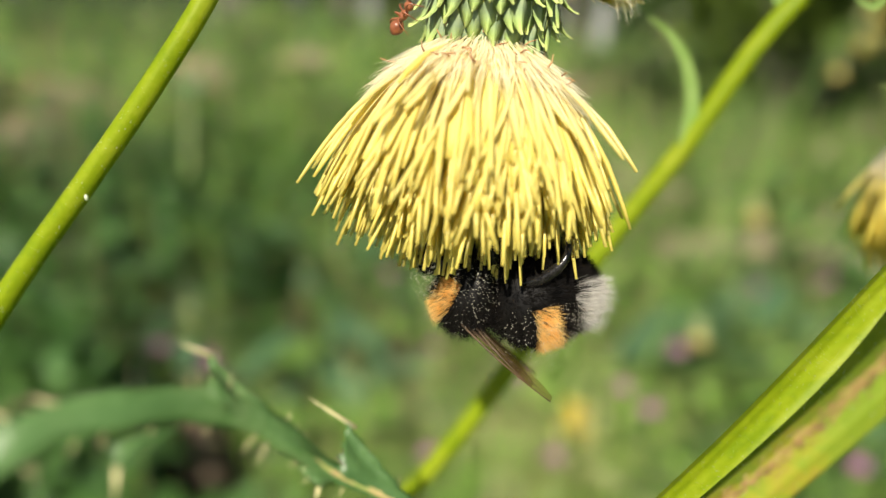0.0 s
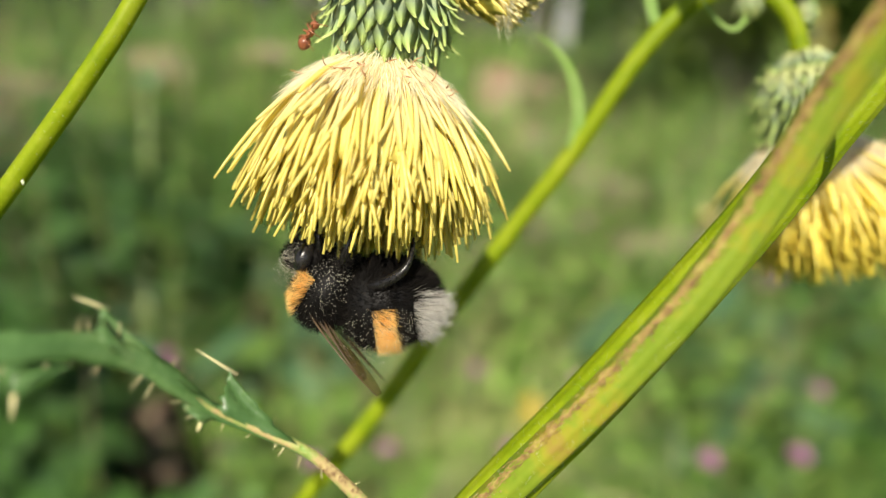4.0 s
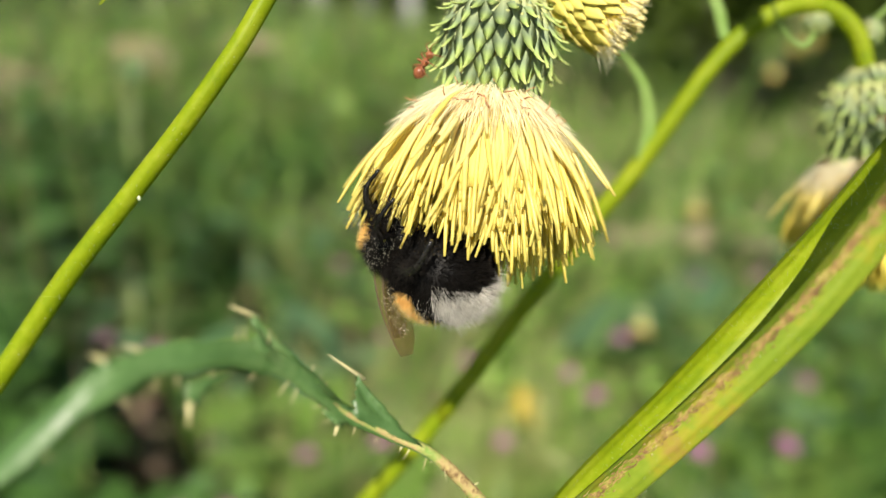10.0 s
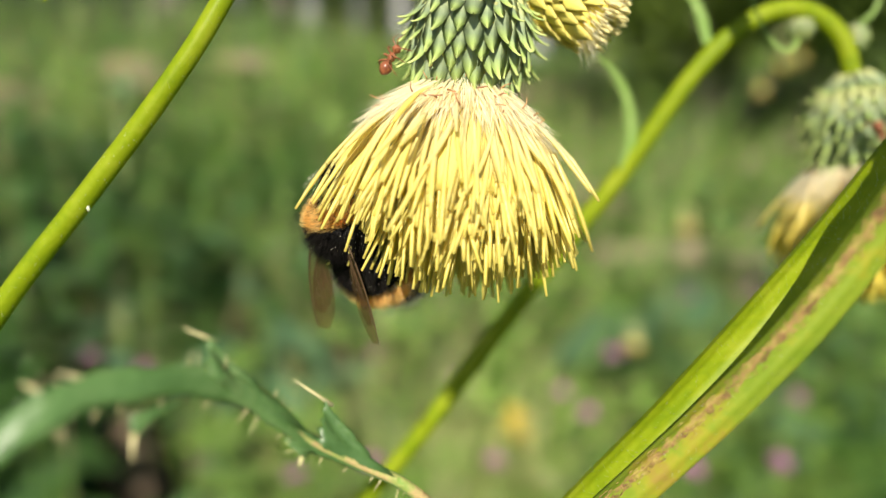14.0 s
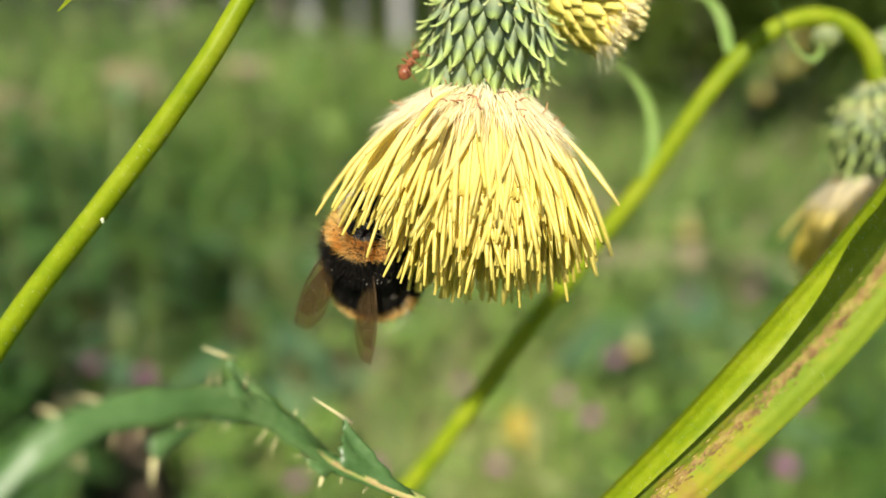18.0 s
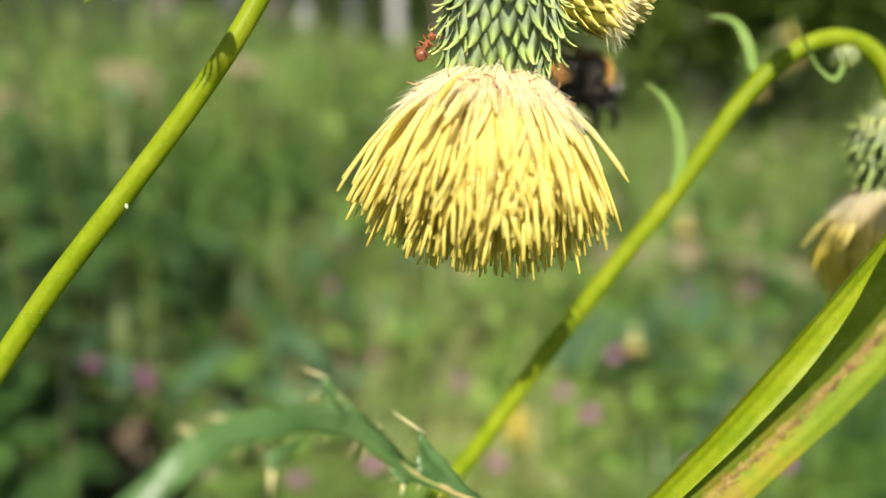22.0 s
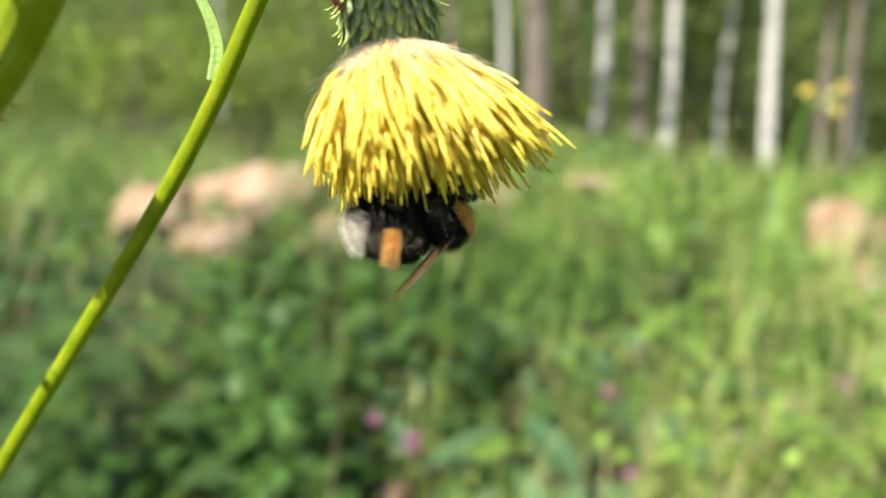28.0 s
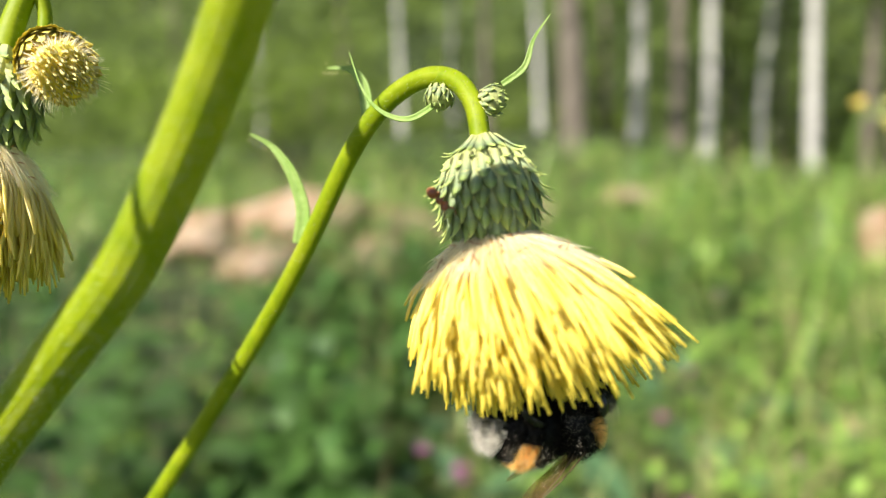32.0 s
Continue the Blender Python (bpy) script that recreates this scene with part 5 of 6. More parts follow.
pink = pink_flower()
spots = [(.38, 2.16), (.23, 1.47), (.60, 1.32), (.75, 1.37), (.34, 1.03), (.17, .87), (.27, .76), (.40, .69), (.41, .63), (-.16, .89), (.02, .61), (.11, .61), (.25, .57), (-.12, .55), (-.07, .54),
         (.47, .49), (.58, .47), (.79, .93), (.90, .91), (1.16, 1.06), (.71, .58), (.53, .77), (.95, .94), (.43, 3.4), (.70, 3.89), (.58, 3.6), (.36, 2.05), (1.86, 5.31), (1.02, 1.72), (-.25, .99), (-.17, .93), (-.74, 1.32),
         (.9, 1.5), (1.4, 1.2), (-.5, 1.9), (1.6, 2.0), (-.1, 2.6), (.15, 1.2)]
rng = random.Random(8)
for i, (a, b) in enumerate(spots):
    s = rng.uniform(.85, 1.15) if b > .6 else rng.uniform(.85, 1.0)
    h = max(.28, rise(a, b) + .24) if b < 3 else .3 + .0 * rise(a, b)
    if i in (6, 14):
        s *= 1.15
    m = Matrix.Translation((a, b, h)) @ pose(0, 0, 0, rng.uniform(-28, 8), rng.uniform(-18, 18), rng.uniform(0, 360))
    if i == 0:
        pink.matrix_basis = m
    else:
        copy_thing(pink, m)


def yellow_spray(at):
    ob = thing("yellow_flowers", at, "loose spray of small bright yellow flowers", "flower")
    rng = random.Random(6)
    st = [tube(spline([(0, 0, -.2), (.01, 0, -.1), (0, .004, 0)], 5), .0013, 6)]
    for i in range(22):
        c = Vector((rng.gauss(0, .011), rng.gauss(0, .011), rng.uniform(-.03, .035)))
        st.append(tube([Vector((0, 0, c.z - .02)), c], .0005, 4))
        sh = []
        ax = Vector((rng.gauss(0, .6), -.7 + rng.gauss(0, .4), .7)).normalized()
        e = ax.orthogonal().normalized()
        g = ax.cross(e)
        for k in range(5):
            d = e * math.cos(k * 1.2566) + g * math.sin(k * 1.2566)
            t = ax.cross(d)
            sh.append(([c, c + d * .004 + t * .002, c + d * .0065 + ax * .001, c + d * .004 - t * .002, c + d * .004 + ax * .0006], [(0, 1, 4), (1, 2, 4), (2, 3, 4), (3, 0, 4)]))
        part("blossom", mesh_of(*join(*sh), PETAL, False), ob)
    part("stalk", mesh_of(*join(*st), HERB_LIGHT), ob)


yellow_spray((0.333, 0.691, 0.24))


def far_thistle(root, bends, heads, label):
    """A thin tall thistle with small nodding heads."""
    ob = thing("far_thistle", root, label, "plant", "distant thistles")
    p = spline([root] + bends, 6)
    part("stem", mesh_of(*local(tube(p, lambda k: .0035 - .002 * k, 8), root), HERB_LIGHT), ob)
    for i, (c, way, sc) in enumerate(heads):
        c = Vector(c)
        w = Vector(way).normalized()
        q = p[-1]
        part("stalk", mesh_of(*local(tube(spline([q, q.lerp(c - w * .004, .6) + Vector((0, 0, .008)), c - w * .006 * sc], 4), .0011, 6), root), HERB_LIGHT), ob)
        v, f = tube([Vector((0, 0, z * sc)) for z in (-.008, -.005, 0, .006, .010)], lambda k: sc * (.002, .0065, .0075, .006, .005)[round(k * 4)], 12)
        hd = part("involucre", mesh_of(v, f, RECEPT), ob, axis_pose(c - Vector(root), w), "green scaly flower base")
        sh = []
        rg = random.Random(i)
        for k in range(60):
            u = math.sqrt((k + .5) / 60)
            a = k * 2.39996
            o = Vector((math.cos(a), math.sin(a), 0))
            d = (o * .55 * u + Vector((0, 0, 1))).normalized()
            b = o * .005 * u * sc + Vector((0, 0, .009 * sc))
            sh.append(tube([b, b + d * sc * rg.uniform(.012, .018)], .0007 * sc, 3))
        tagged(part("brush", mesh_of(*join(*sh), FLORET), hd, None, "pale yellow florets"), kind="stuff")
    return ob


far_thistle((0.403, 0.74, 0.02), [(0.453, 0.74, 0.26), (0.609, 0.846, 0.359), (0.82, 0.974, 0.552), (0.962, 1.044, 0.69), (1.001, 1.072, 0.732)], [((1.04, 1.068, 0.751), (.8, -.4, .3), 1.25), ((1.035, 1.045, 0.715), (.8, -.5, -.1), 1.2), ((1.024, 1.066, 0.705), (.2, -.6, -.2), 1.1), ((0.973, 1.033, 0.67), (-.2, -.3, -1), 1.1)], "tall thin thistle stalk carrying four small fading heads")
far_thistle((0.219, 0.92, 0.02), [(0.269, 0.92, 0.343), (0.353, 1.06, 0.473), (0.433, 1.213, 0.653), (0.48, 1.301, 0.788), (0.493, 1.309, 0.817)], [((0.496, 1.313, 0.832), (-.3, -.3, .5), .9), ((0.536, 1.325, 0.838), (.8, -.4, .5), 1.1), ((0.525, 1.298, 0.816), (.7, -.5, -.6), 1.0)], "tall thin thistle stalk carrying three small yellow heads")
far_thistle((0.62, 1.1, rise(.62, 1.1)), [(.68, 1.05, .25), (.74, 1.0, .44), (.765, .97, .482)], [((.775, .95, .445), (0, -.1, -1), 1.4)], "slender thistle stalk with one nodding pale yellow head")
far_thistle((0.48, 0.85, rise(.48, .85)), [(.50, .82, .2), (.53, .78, .33), (.545, .76, .36)], [((.55, .75, .33), (0, -.1, -1), 1.2)], "slender thistle stalk with one nodding pale yellow head")


# big leaves that stand out
def leafy_plant(name, at, n, kind, size, high, material, label, seed, category="plant", group=""):
    ob = thing(name, (at[0], at[1], rise(at[0], at[1])), label, category, group)
    rng = random.Random(seed)
    stalks = []
    v, f = palmate() if kind == 3 else leaf_shape(kind, 10)
    me = mesh_of(v, f, material, name="leaf")
    for i in range(n):
        a = i * 2.4 + rng.uniform(-.4, .4)
        h = high * (0.45 + 0.55 * (i + 1) / n)
        o = Vector((math.cos(a), math.sin(a), 0))
        q = o * size * rng.uniform(.15, .5) + Vector((0, 0, h))
        stalks.append(tube(spline([(0, 0, 0), (q.x * .3, q.y * .3, h * .6), q], 4), .0016, 5))
        s = size * rng.uniform(.75, 1.15)
        part("leaf", me, ob, Matrix.Translation(q) @ Matrix.Rotation(a - math.pi / 2, 4, "Z") @ Matrix.Rotation(rng.uniform(-.35, .3), 4, "X") @ Matrix.Rotation(rng.uniform(-.3, .3), 4, "Y") @ Matrix.Diagonal((s, s, s, 1)))
    for sv, sf in stalks:
        part("stalk", mesh_of(sv, sf, HERB_LIGHT), ob)
    return ob


leafy_plant("broad_leaved_plant", (0.76, 0.86), 5, 0, 0.19, 0.22, HERB_BLUE, "clump of large bluish green dock-like leaves", 1)
leafy_plant("broad_leaved_plant", (0.92, 1.02), 4, 0, 0.16, 0.2, HERB_BLUE, "clump of large bluish green dock-like leaves", 2)
leafy_plant("maple_seedling", (0.0, 0.80), 7, 3, 0.10, 0.29, HERB_LIGHT, "young plant with bright green lobed leaves", 3)
leafy_plant("maple_seedling", (0.03, 0.70), 6, 3, 0.095, 0.25, HERB_LIGHT, "young plant with bright green lobed leaves", 4)
leafy_plant("maple_seedling", (-0.02, 0.60), 6, 3, 0.085, 0.26, HERB_LIGHT, "young plant with bright green lobed leaves", 14)
leafy_plant("maple_seedling", (0.09, 0.63), 6, 3, 0.085, 0.24, HERB_LIGHT, "young plant with bright green lobed leaves", 15)
leafy_plant("lance_leaved_plant", (0.0, 0.93), 6, 1, 0.13, 0.32, HERB_BLUE, "upright plant with long pointed green leaves", 5)
for i, (a, b) in enumerate([(-.30, .80), (-.42, .95), (-.55, 1.1), (-.25, .68), (-.38, 1.25), (-.7, 1.5), (.1, 1.15), (.45, 1.05), (.62, .75), (.95, .75), (1.15, 1.25), (.3, 1.6), (-.1, 1.5), (-1.0, 1.8), (.8, 1.8), (1.4, 1.7), (-.6, .85), (-.48, .72), (-.35, 1.45), (-.5, 1.6), (-.62, 1.3), (-.75, 1.8), (-.9, 2.1), (-.45, 1.9), (-.3, 1.75), (-.65, 2.2), (-.2, 1.3), (-.85, 1.45), (-1.05, 2.0), (-.75, .85), (-.9, 1.0), (-.7, 1.05), (-1.0, 1.2), (-1.1, .9), (-.85, .72), (-.6, .66), (-1.2, 1.45)]):
    leafy_plant("bramble" if a < 0 else "herb_plant", (a, b), 9 if i < 18 else 13, 2 if a < 0 else 0, .07 + .015 * b, .30 if i < 18 else .44, HERB if a < .2 or b < .8 else HERB_LIGHT, "bramble with dark green toothed leaves" if a < 0 else "leafy green meadow herb", 30 + i, "plant", "brambles" if a < 0 else "meadow herbs")


# grass seed heads
def seed_grass(root, path_pts, spikes, size, material, label, name="grass_seed_head"):
    ob = thing(name, root, label, "grass", "flowering grasses")
    p = spline([root] + path_pts, 6)
    part("stalk", mesh_of(*local(tube(p, lambda k: .0011 * (1 - .5 * k), 6), root), GRASS_DRY), ob)
    v, f = lathe(round_profile(0, 1, .27, 8, .8), 8, .7)
    me = mesh_of(v, f, material, name="spikelet")
    for c, way in spikes:
        q = Vector(way).normalized()
        s = size
        part("spikelet", me, ob, Matrix.Translation(Vector(c) - Vector(root)) @ q.to_track_quat("X", "Z").to_matrix().to_4x4() @ Matrix.Diagonal((s, s, s, 1)))
    return ob


SPIKE = surface("grass spikelet", [(0.3, (0.32, 0.40, 0.14)), (0.7, (0.46, 0.50, 0.23))], 300, 0.6, 0.3, thin=0.25)
near = [(0.2130, 0.043, 0.7180), (0.2079, 0.0416, 0.7114), (0.2010, 0.0400, 0.7040), (0.1961, 0.0393, 0.6969), (0.1900, 0.0380, 0.6900), (0.1862, 0.0366, 0.6830)]
seed_grass((0.23, 0.03, 0.0), [(0.235, 0.035, 0.4), (0.228, 0.042, 0.66), (0.213, 0.043, 0.716), (0.196, 0.0393, 0.697), (0.186, 0.036, 0.682)], [(c, (rng.uniform(-.6, .1), rng.uniform(-.2, .2), -.8)) for c in near for _ in (0, 1)], 0.0125, SPIKE, "drooping pale green grass ear close to the camera")
near = [(0.1644, 0.0368, 0.6682), (0.170, 0.035, 0.6680), (0.1755, 0.034, 0.6672), (0.1803, 0.0319, 0.6665), (0.1860, 0.0300, 0.6650), (0.1905, 0.028, 0.6640), (0.1886, 0.0322, 0.6725)]
seed_grass((0.22, 0.01, 0.0), [(0.225, 0.015, 0.4), (0.215, 0.022, 0.62), (0.200, 0.025, 0.6620), (0.182, 0.031, 0.6660), (0.165, 0.037, 0.6682)], [(c, (rng.uniform(-1, -.2), rng.uniform(-.2, .2), rng.uniform(-.2, .6))) for c in near for _ in (0, 1)], 0.0125, SPIKE, "drooping pale green grass ear close to the camera")
for i, (a, b, h) in enumerate([(-.42, 1.15, .78), (-.36, 1.1, .70), (-.3, 1.3, .74), (.33, .95, .42), (.22, .85, .40), (.48, .9, .42), (.1, 1.0, .45), (.75, 1.25, .5), (.55, 1.5, .55), (-.6, 1.6, .8), (.9, 2.2, .6), (1.3, 2.6, .6), (.36, .62, .34), (.28, .7, .36), (.62, .62, .34)]):
    z0 = rise(a, b)
    dx = rng.uniform(-.08, .12)
    tip = Vector((a + dx, b - .03, h))
    sp = []
    for k in range(26):
        u = k / 26
        c = tip.lerp(Vector((a + dx * .6, b, h - .14)), u) + Vector((rng.gauss(0, .006), rng.gauss(0, .006), 0))
        sp.append((c, (rng.uniform(-.5, .6), rng.uniform(-.4, .4), .8)))
    seed_grass((a, b, z0), [(a + dx * .15, b, z0 + (h - z0) * .5), (a + dx * .6, b, h - .12), tip], sp, .008, SPIKE if i % 2 else GRASS_DRY, "tall flowering meadow grass with a loose ear")


for ear, foot in (([(0.197, 0.213, 0.49), (0.174, 0.225, 0.511), (0.158, 0.233, 0.522), (0.143, 0.24, 0.533)], (0.25, 0.18)), ([(0.053, 0.235, 0.467), (0.061, 0.243, 0.493), (0.070, 0.247, 0.508), (0.080, 0.25, 0.523)], (0.02, 0.20))):
    sp = []
    for a, b in zip(ear, ear[1:]):
        for k in range(5):
            c = Vector(a).lerp(Vector(b), k / 5) + Vector((rng.gauss(0, .002), rng.gauss(0, .002), rng.gauss(0, .002)))
            sp.append((c, Vector(b) - Vector(a) + Vector((rng.gauss(0, .008), rng.gauss(0, .008), rng.gauss(0, .008)))))
    seed_grass((foot[0], foot[1], 0.0), [((foot[0] + ear[0][0]) / 2, foot[1], .28)] + ear, sp, .0085, SPIKE, "slender pale green grass ear below the thistles")


# trees
def tree(x, y, r, height, material, seed, label, lean=0.0):
    z0 = rise(x, y) - 0.1
    root = Vector((x, y, z0))
    ob = thing("tree", root, label, "tree", "trees at the wood's edge")
    rng = random.Random(seed)
    pts = [(x + lean * k * height + rng.gauss(0, .03), y + rng.gauss(0, .03), z0 + height * k) for k in (0, .12, .3, .5, .75, 1)]
    p = spline(pts, 5)
    part("trunk", mesh_of(*local(tube(p, lambda k: r * (1.25 - .25 * min(1, k * 12)) * (1 - .75 * k), 14), root), material), ob)
    limbs = []
    tips = []
    for i in range(9):
        k = rng.uniform(.42, .95)
        q = p[int(k * (len(p) - 1))]
        a = rng.random() * 6.283
        d = Vector((math.cos(a), math.sin(a), rng.uniform(.2, .7)))
        ln = height * .2 * rng.uniform(.6, 1.2)
        e = q + d * ln
        limbs.append(tube(spline([q, q + d * ln * .5 + Vector((0, 0, -.08 * ln)), e], 3), lambda t: r * .28 * (1 - .85 * t), 6))
        tips += [e, q + d * ln * .7, q + d * ln * .5]
    for lv, lf in limbs:
        part("limb", mesh_of(*local((lv, lf), root), material), ob)
    n = 900
    g = np.random.default_rng(seed)
    cen = np.array([list(t - root) for t in tips])[g.integers(0, len(tips), n)]
    pos = cen + g.normal(0, .55, (n, 3))
    s = g.uniform(.10, .2, n)
    crown = mass("crown", [leaf_shape(0, 3)], pos, turns(g.uniform(0, 6.28, n), g.normal(0, .6, n)), np.stack([s, s, s], 1), WOODLEAF, "", "")
    crown.parent = ob
    for k in ("label", "category", "kind"):
        if k in crown.keys():
            del crown[k]
    crown["kind"] = "stuff"
    return ob


for i, (px, d, r, pale) in enumerate([(710, 9.5, .17, 0), (815, 13.9, .105, 1), (875, 12.0, .10, 0), (925, 12.3, .085, 1), (1008, 15, .07, 1), (1033, 17, .08, 0), (1080, 12.5, .105, 1), (1155, 13.2, .09, 0), (1192, 12.4, .07, 0), (1275, 15, .06, 1), (1292, 11.6, .075, 0),
                                      (1340, 10.8, .10, 1), (650, 15, .08, 1), (560, 16, .10, 0), (400, 15, .07, 1), (300, 18, .1, 0), (120, 17, .09, 1), (1210, 18, .09, 1), (960, 19, .1, 0), (760, 19, .1, 0), (1420, 15, .1, 0), (1500, 17, .09, 1), (500, 20, .1, 1), (-60, 18, .1, 0)]):
    tree(0.08 + (px - 784) / 1207 * d, d - 0.1, r * 1.25, 9 + (i * 7) % 5, BARK_PALE if pale else BARK_GREY, 60 + i, "slender tree with pale smooth grey bark" if pale else "dark grey barked tree at the wood's edge", (0.012 if i % 3 else -0.01))


# the bush at the wood's edge
def bush(x, y, rx, rz, n, seed, label):
    z0 = rise(x, y)
    root = Vector((x, y, z0))
    ob = thing("bush", root, label, "bush", "bushes")
    rng = random.Random(seed)
    limbs, tips = [], []
    for i in range(16):
        a = rng.random() * 6.283
        e = Vector((math.cos(a) * rx * rng.uniform(.3, 1), math.sin(a) * rx * rng.uniform(.3, 1), rz * rng.uniform(.45, 1)))
        limbs.append(tube(spline([(0, 0, 0), e * .5 + Vector((0, 0, .12 * rz)), e], 4), lambda t: .014 * (1 - .85 * t), 6))
        tips += [e, e * .8, e * .6 + Vector((0, 0, .1))]
    for v, f in limbs:
        part("branch", mesh_of(v, f, BARK_GREY), ob)
    g = np.random.default_rng(seed)
    cen = np.array([list(t) for t in tips])[g.integers(0, len(tips), n)]
    pos = cen + g.normal(0, .14 * rx, (n, 3))
    pos[:, 2] = np.maximum(pos[:, 2], 0.03)
    s = g.uniform(.035, .075, n)
    lv = mass("leaves", [leaf_shape(0, 5), leaf_shape(2, 6)], pos, turns(g.uniform(0, 6.28, n), g.normal(-.2, .5, n)), np.stack([s, s, s], 1), WOODLEAF if seed % 2 else HERB, "", "")
    lv.parent = ob
    for k in ("label", "category"):
        if k in lv.keys():
            del lv[k]
    return ob


bush(2.55, 3.0, 1.1, 1.9, 15000, 1, "dense dark green hazel bush")
bush(3.9, 4.0, 1.1, 2.2, 8000, 3, "dense dark green hazel bush")
bush(3.3, 5.6, .9, 1.6, 2600, 4, "low broad leaved green bush by trees")
bush(-3.0, 6.0, 1.2, 1.5, 2600, 5, "low green bush behind the rocks")
bush(-5.0, 7.5, 1.5, 2.0, 2600, 7, "low green bush behind the rocks")

# leafy wood behind the trunks
n = 62000
g = np.random.default_rng(77)
yy = g.uniform(15.5, 27, n)
xx = g.uniform(-1.15, 1.35, n) * yy
zz = np.array([rise(max(-9, min(9, a)), b) for a, b in zip(xx, yy)]) + 9 * g.random(n) ** 1.4
cl = np.array([noise.noise(Vector((a * .35, b * .35, c * .45))) for a, b, c in zip(xx, yy, zz)])
keep = cl > -0.05
xx, yy, zz = xx[keep], yy[keep], zz[keep]
s = g.uniform(.13, .30, len(xx))
mass("far_wood", [leaf_shape(0, 3), leaf_shape(2, 4)], np.stack([xx, yy, zz], 1), turns(g.uniform(0, 6.28, len(xx)), g.normal(-.1, .6, len(xx))), np.stack([s, s, s], 1), WOODLEAF, "leafy green depth of the wood", "wood")
# added sheet behind the leaves; the wood's inner shade is in its colour
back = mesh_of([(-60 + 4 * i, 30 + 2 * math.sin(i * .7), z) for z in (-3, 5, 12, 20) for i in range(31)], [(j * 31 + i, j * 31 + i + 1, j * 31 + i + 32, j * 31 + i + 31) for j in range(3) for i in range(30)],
               surface("painted wood shade", [(0.3, (0.012, 0.022, 0.008)), (0.55, (0.05, 0.08, 0.022)), (0.75, (0.14, 0.20, 0.055))], 0.5, 0.9, 0.0))
tagged(new("backdrop", back), "dark sheet with the wood's inner shade painted on", "wood", "", "structure")

# ---- what moves ----
SWAY_MAIN = [
    (0, 0.0009, -0.0006, -0.0008), (0.5, 0.0005, 0.0000, -0.0008), (1, -0.0002, -0.0001, 0.0005), (1.5, -0.0013, -0.0002, 0.0011),
    (2, -0.0009, -0.0000, 0.0010), (2.5, -0.0008, -0.0002, 0.0011), (3, -0.0009, -0.0001, 0.0013), (3.5, -0.0003, -0.0000, 0.0005),
    (4, -0.0001, -0.0001, -0.0000), (4.5, -0.0002, -0.0001, 0.0001), (5, -0.0002, -0.0002, 0.0001), (5.5, 0.0001, 0.0006, -0.0007),
    (6, -0.0000, -0.0003, 0.0006), (6.5, 0.0003, 0.0008, -0.0004), (7, -0.0003, -0.0003, 0.0018), (7.5, -0.0010, -0.0004, 0.0008),
    (8, -0.0007, 0.0000, 0.0015), (8.5, -0.0005, -0.0000, 0.0003), (9, -0.0005, 0.0002, 0.0005), (9.5, -0.0004, -0.0004, -0.0002),
    (10, -0.0008, -0.0006, 0.0011), (10.5, -0.0010, -0.0005, -0.0000), (11, -0.0010, 0.0001, 0.0007), (11.5, -0.0005, -0.0001, -0.0007),
    (12, -0.0001, -0.0002, 0.0003), (12.5, -0.0001, -0.0006, -0.0001), (13, 0.0002, -0.0002, 0.0003), (13.5, 0.0009, -0.0000, -0.0005),
    (14, -0.0000, 0.0004, -0.0001), (14.5, -0.0001, 0.0003, -0.0000), (15, -0.0003, -0.0001, 0.0002), (15.5, -0.0002, -0.0001, 0.0000),
    (16, 0.0000, -0.0000, -0.0001), (16.5, 0.0000, 0.0003, -0.0003), (17, 0.0001, 0.0003, -0.0002), (17.5, 0.0000, 0.0002, -0.0003),
    (18, -0.0000, 0.0002, 0.0000), (18.5, -0.0002, 0.0002, 0.0000), (19, -0.0005, 0.0003, 0.0004), (19.5, -0.0001, 0.0003, 0.0003),
    (20, -0.0002, 0.0007, 0.0007), (20.5, 0.0000, -0.0001, 0.0004), (21, 0.0011, 0.0004, -0.0006), (21.5, 0.0013, -0.0001, -0.0012),
    (22, 0.0027, -0.0000, -0.0027), (22.5, 0.0027, -0.0001, -0.0028), (23, 0.0020, -0.0001, -0.0022), (23.5, 0.0002, 0.0000, -0.0002),
    (24, 0.0001, 0.0000, 0.0000), (24.2, -0.0003, 0.0001, 0.0002), (24.5, 0.0000, 0.0000, -0.0001), (25, 0.0000, 0.0000, -0.0000),
    (25.5, -0.0030, 0.0000, -0.0000), (26, -0.0130, 0.0000, 0.0000), (26.5, -0.0180, 0.0000, 0.0000), (27, -0.0160, 0.0000, -0.0000),
    (27.5, -0.0080, 0.0000, -0.0000), (28, -0.0030, 0.0000, 0.0000), (28.5, 0.0000, 0.0000, 0.0000), (29, 0.0000, 0.0000, -0.0000),
    (29.5, 0.0000, 0.0000, -0.0000), (30, 0.0000, 0.0000, 0.0000), (30.5, -0.0020, 0.0000, 0.0000), (31, -0.0028, 0.0000, 0.0000),
    (31.3, -0.0051, 0.0000, -0.0002), (31.5, -0.0043, -0.0001, -0.0000), (32, -0.0029, 0.0000, 0.0002),
]
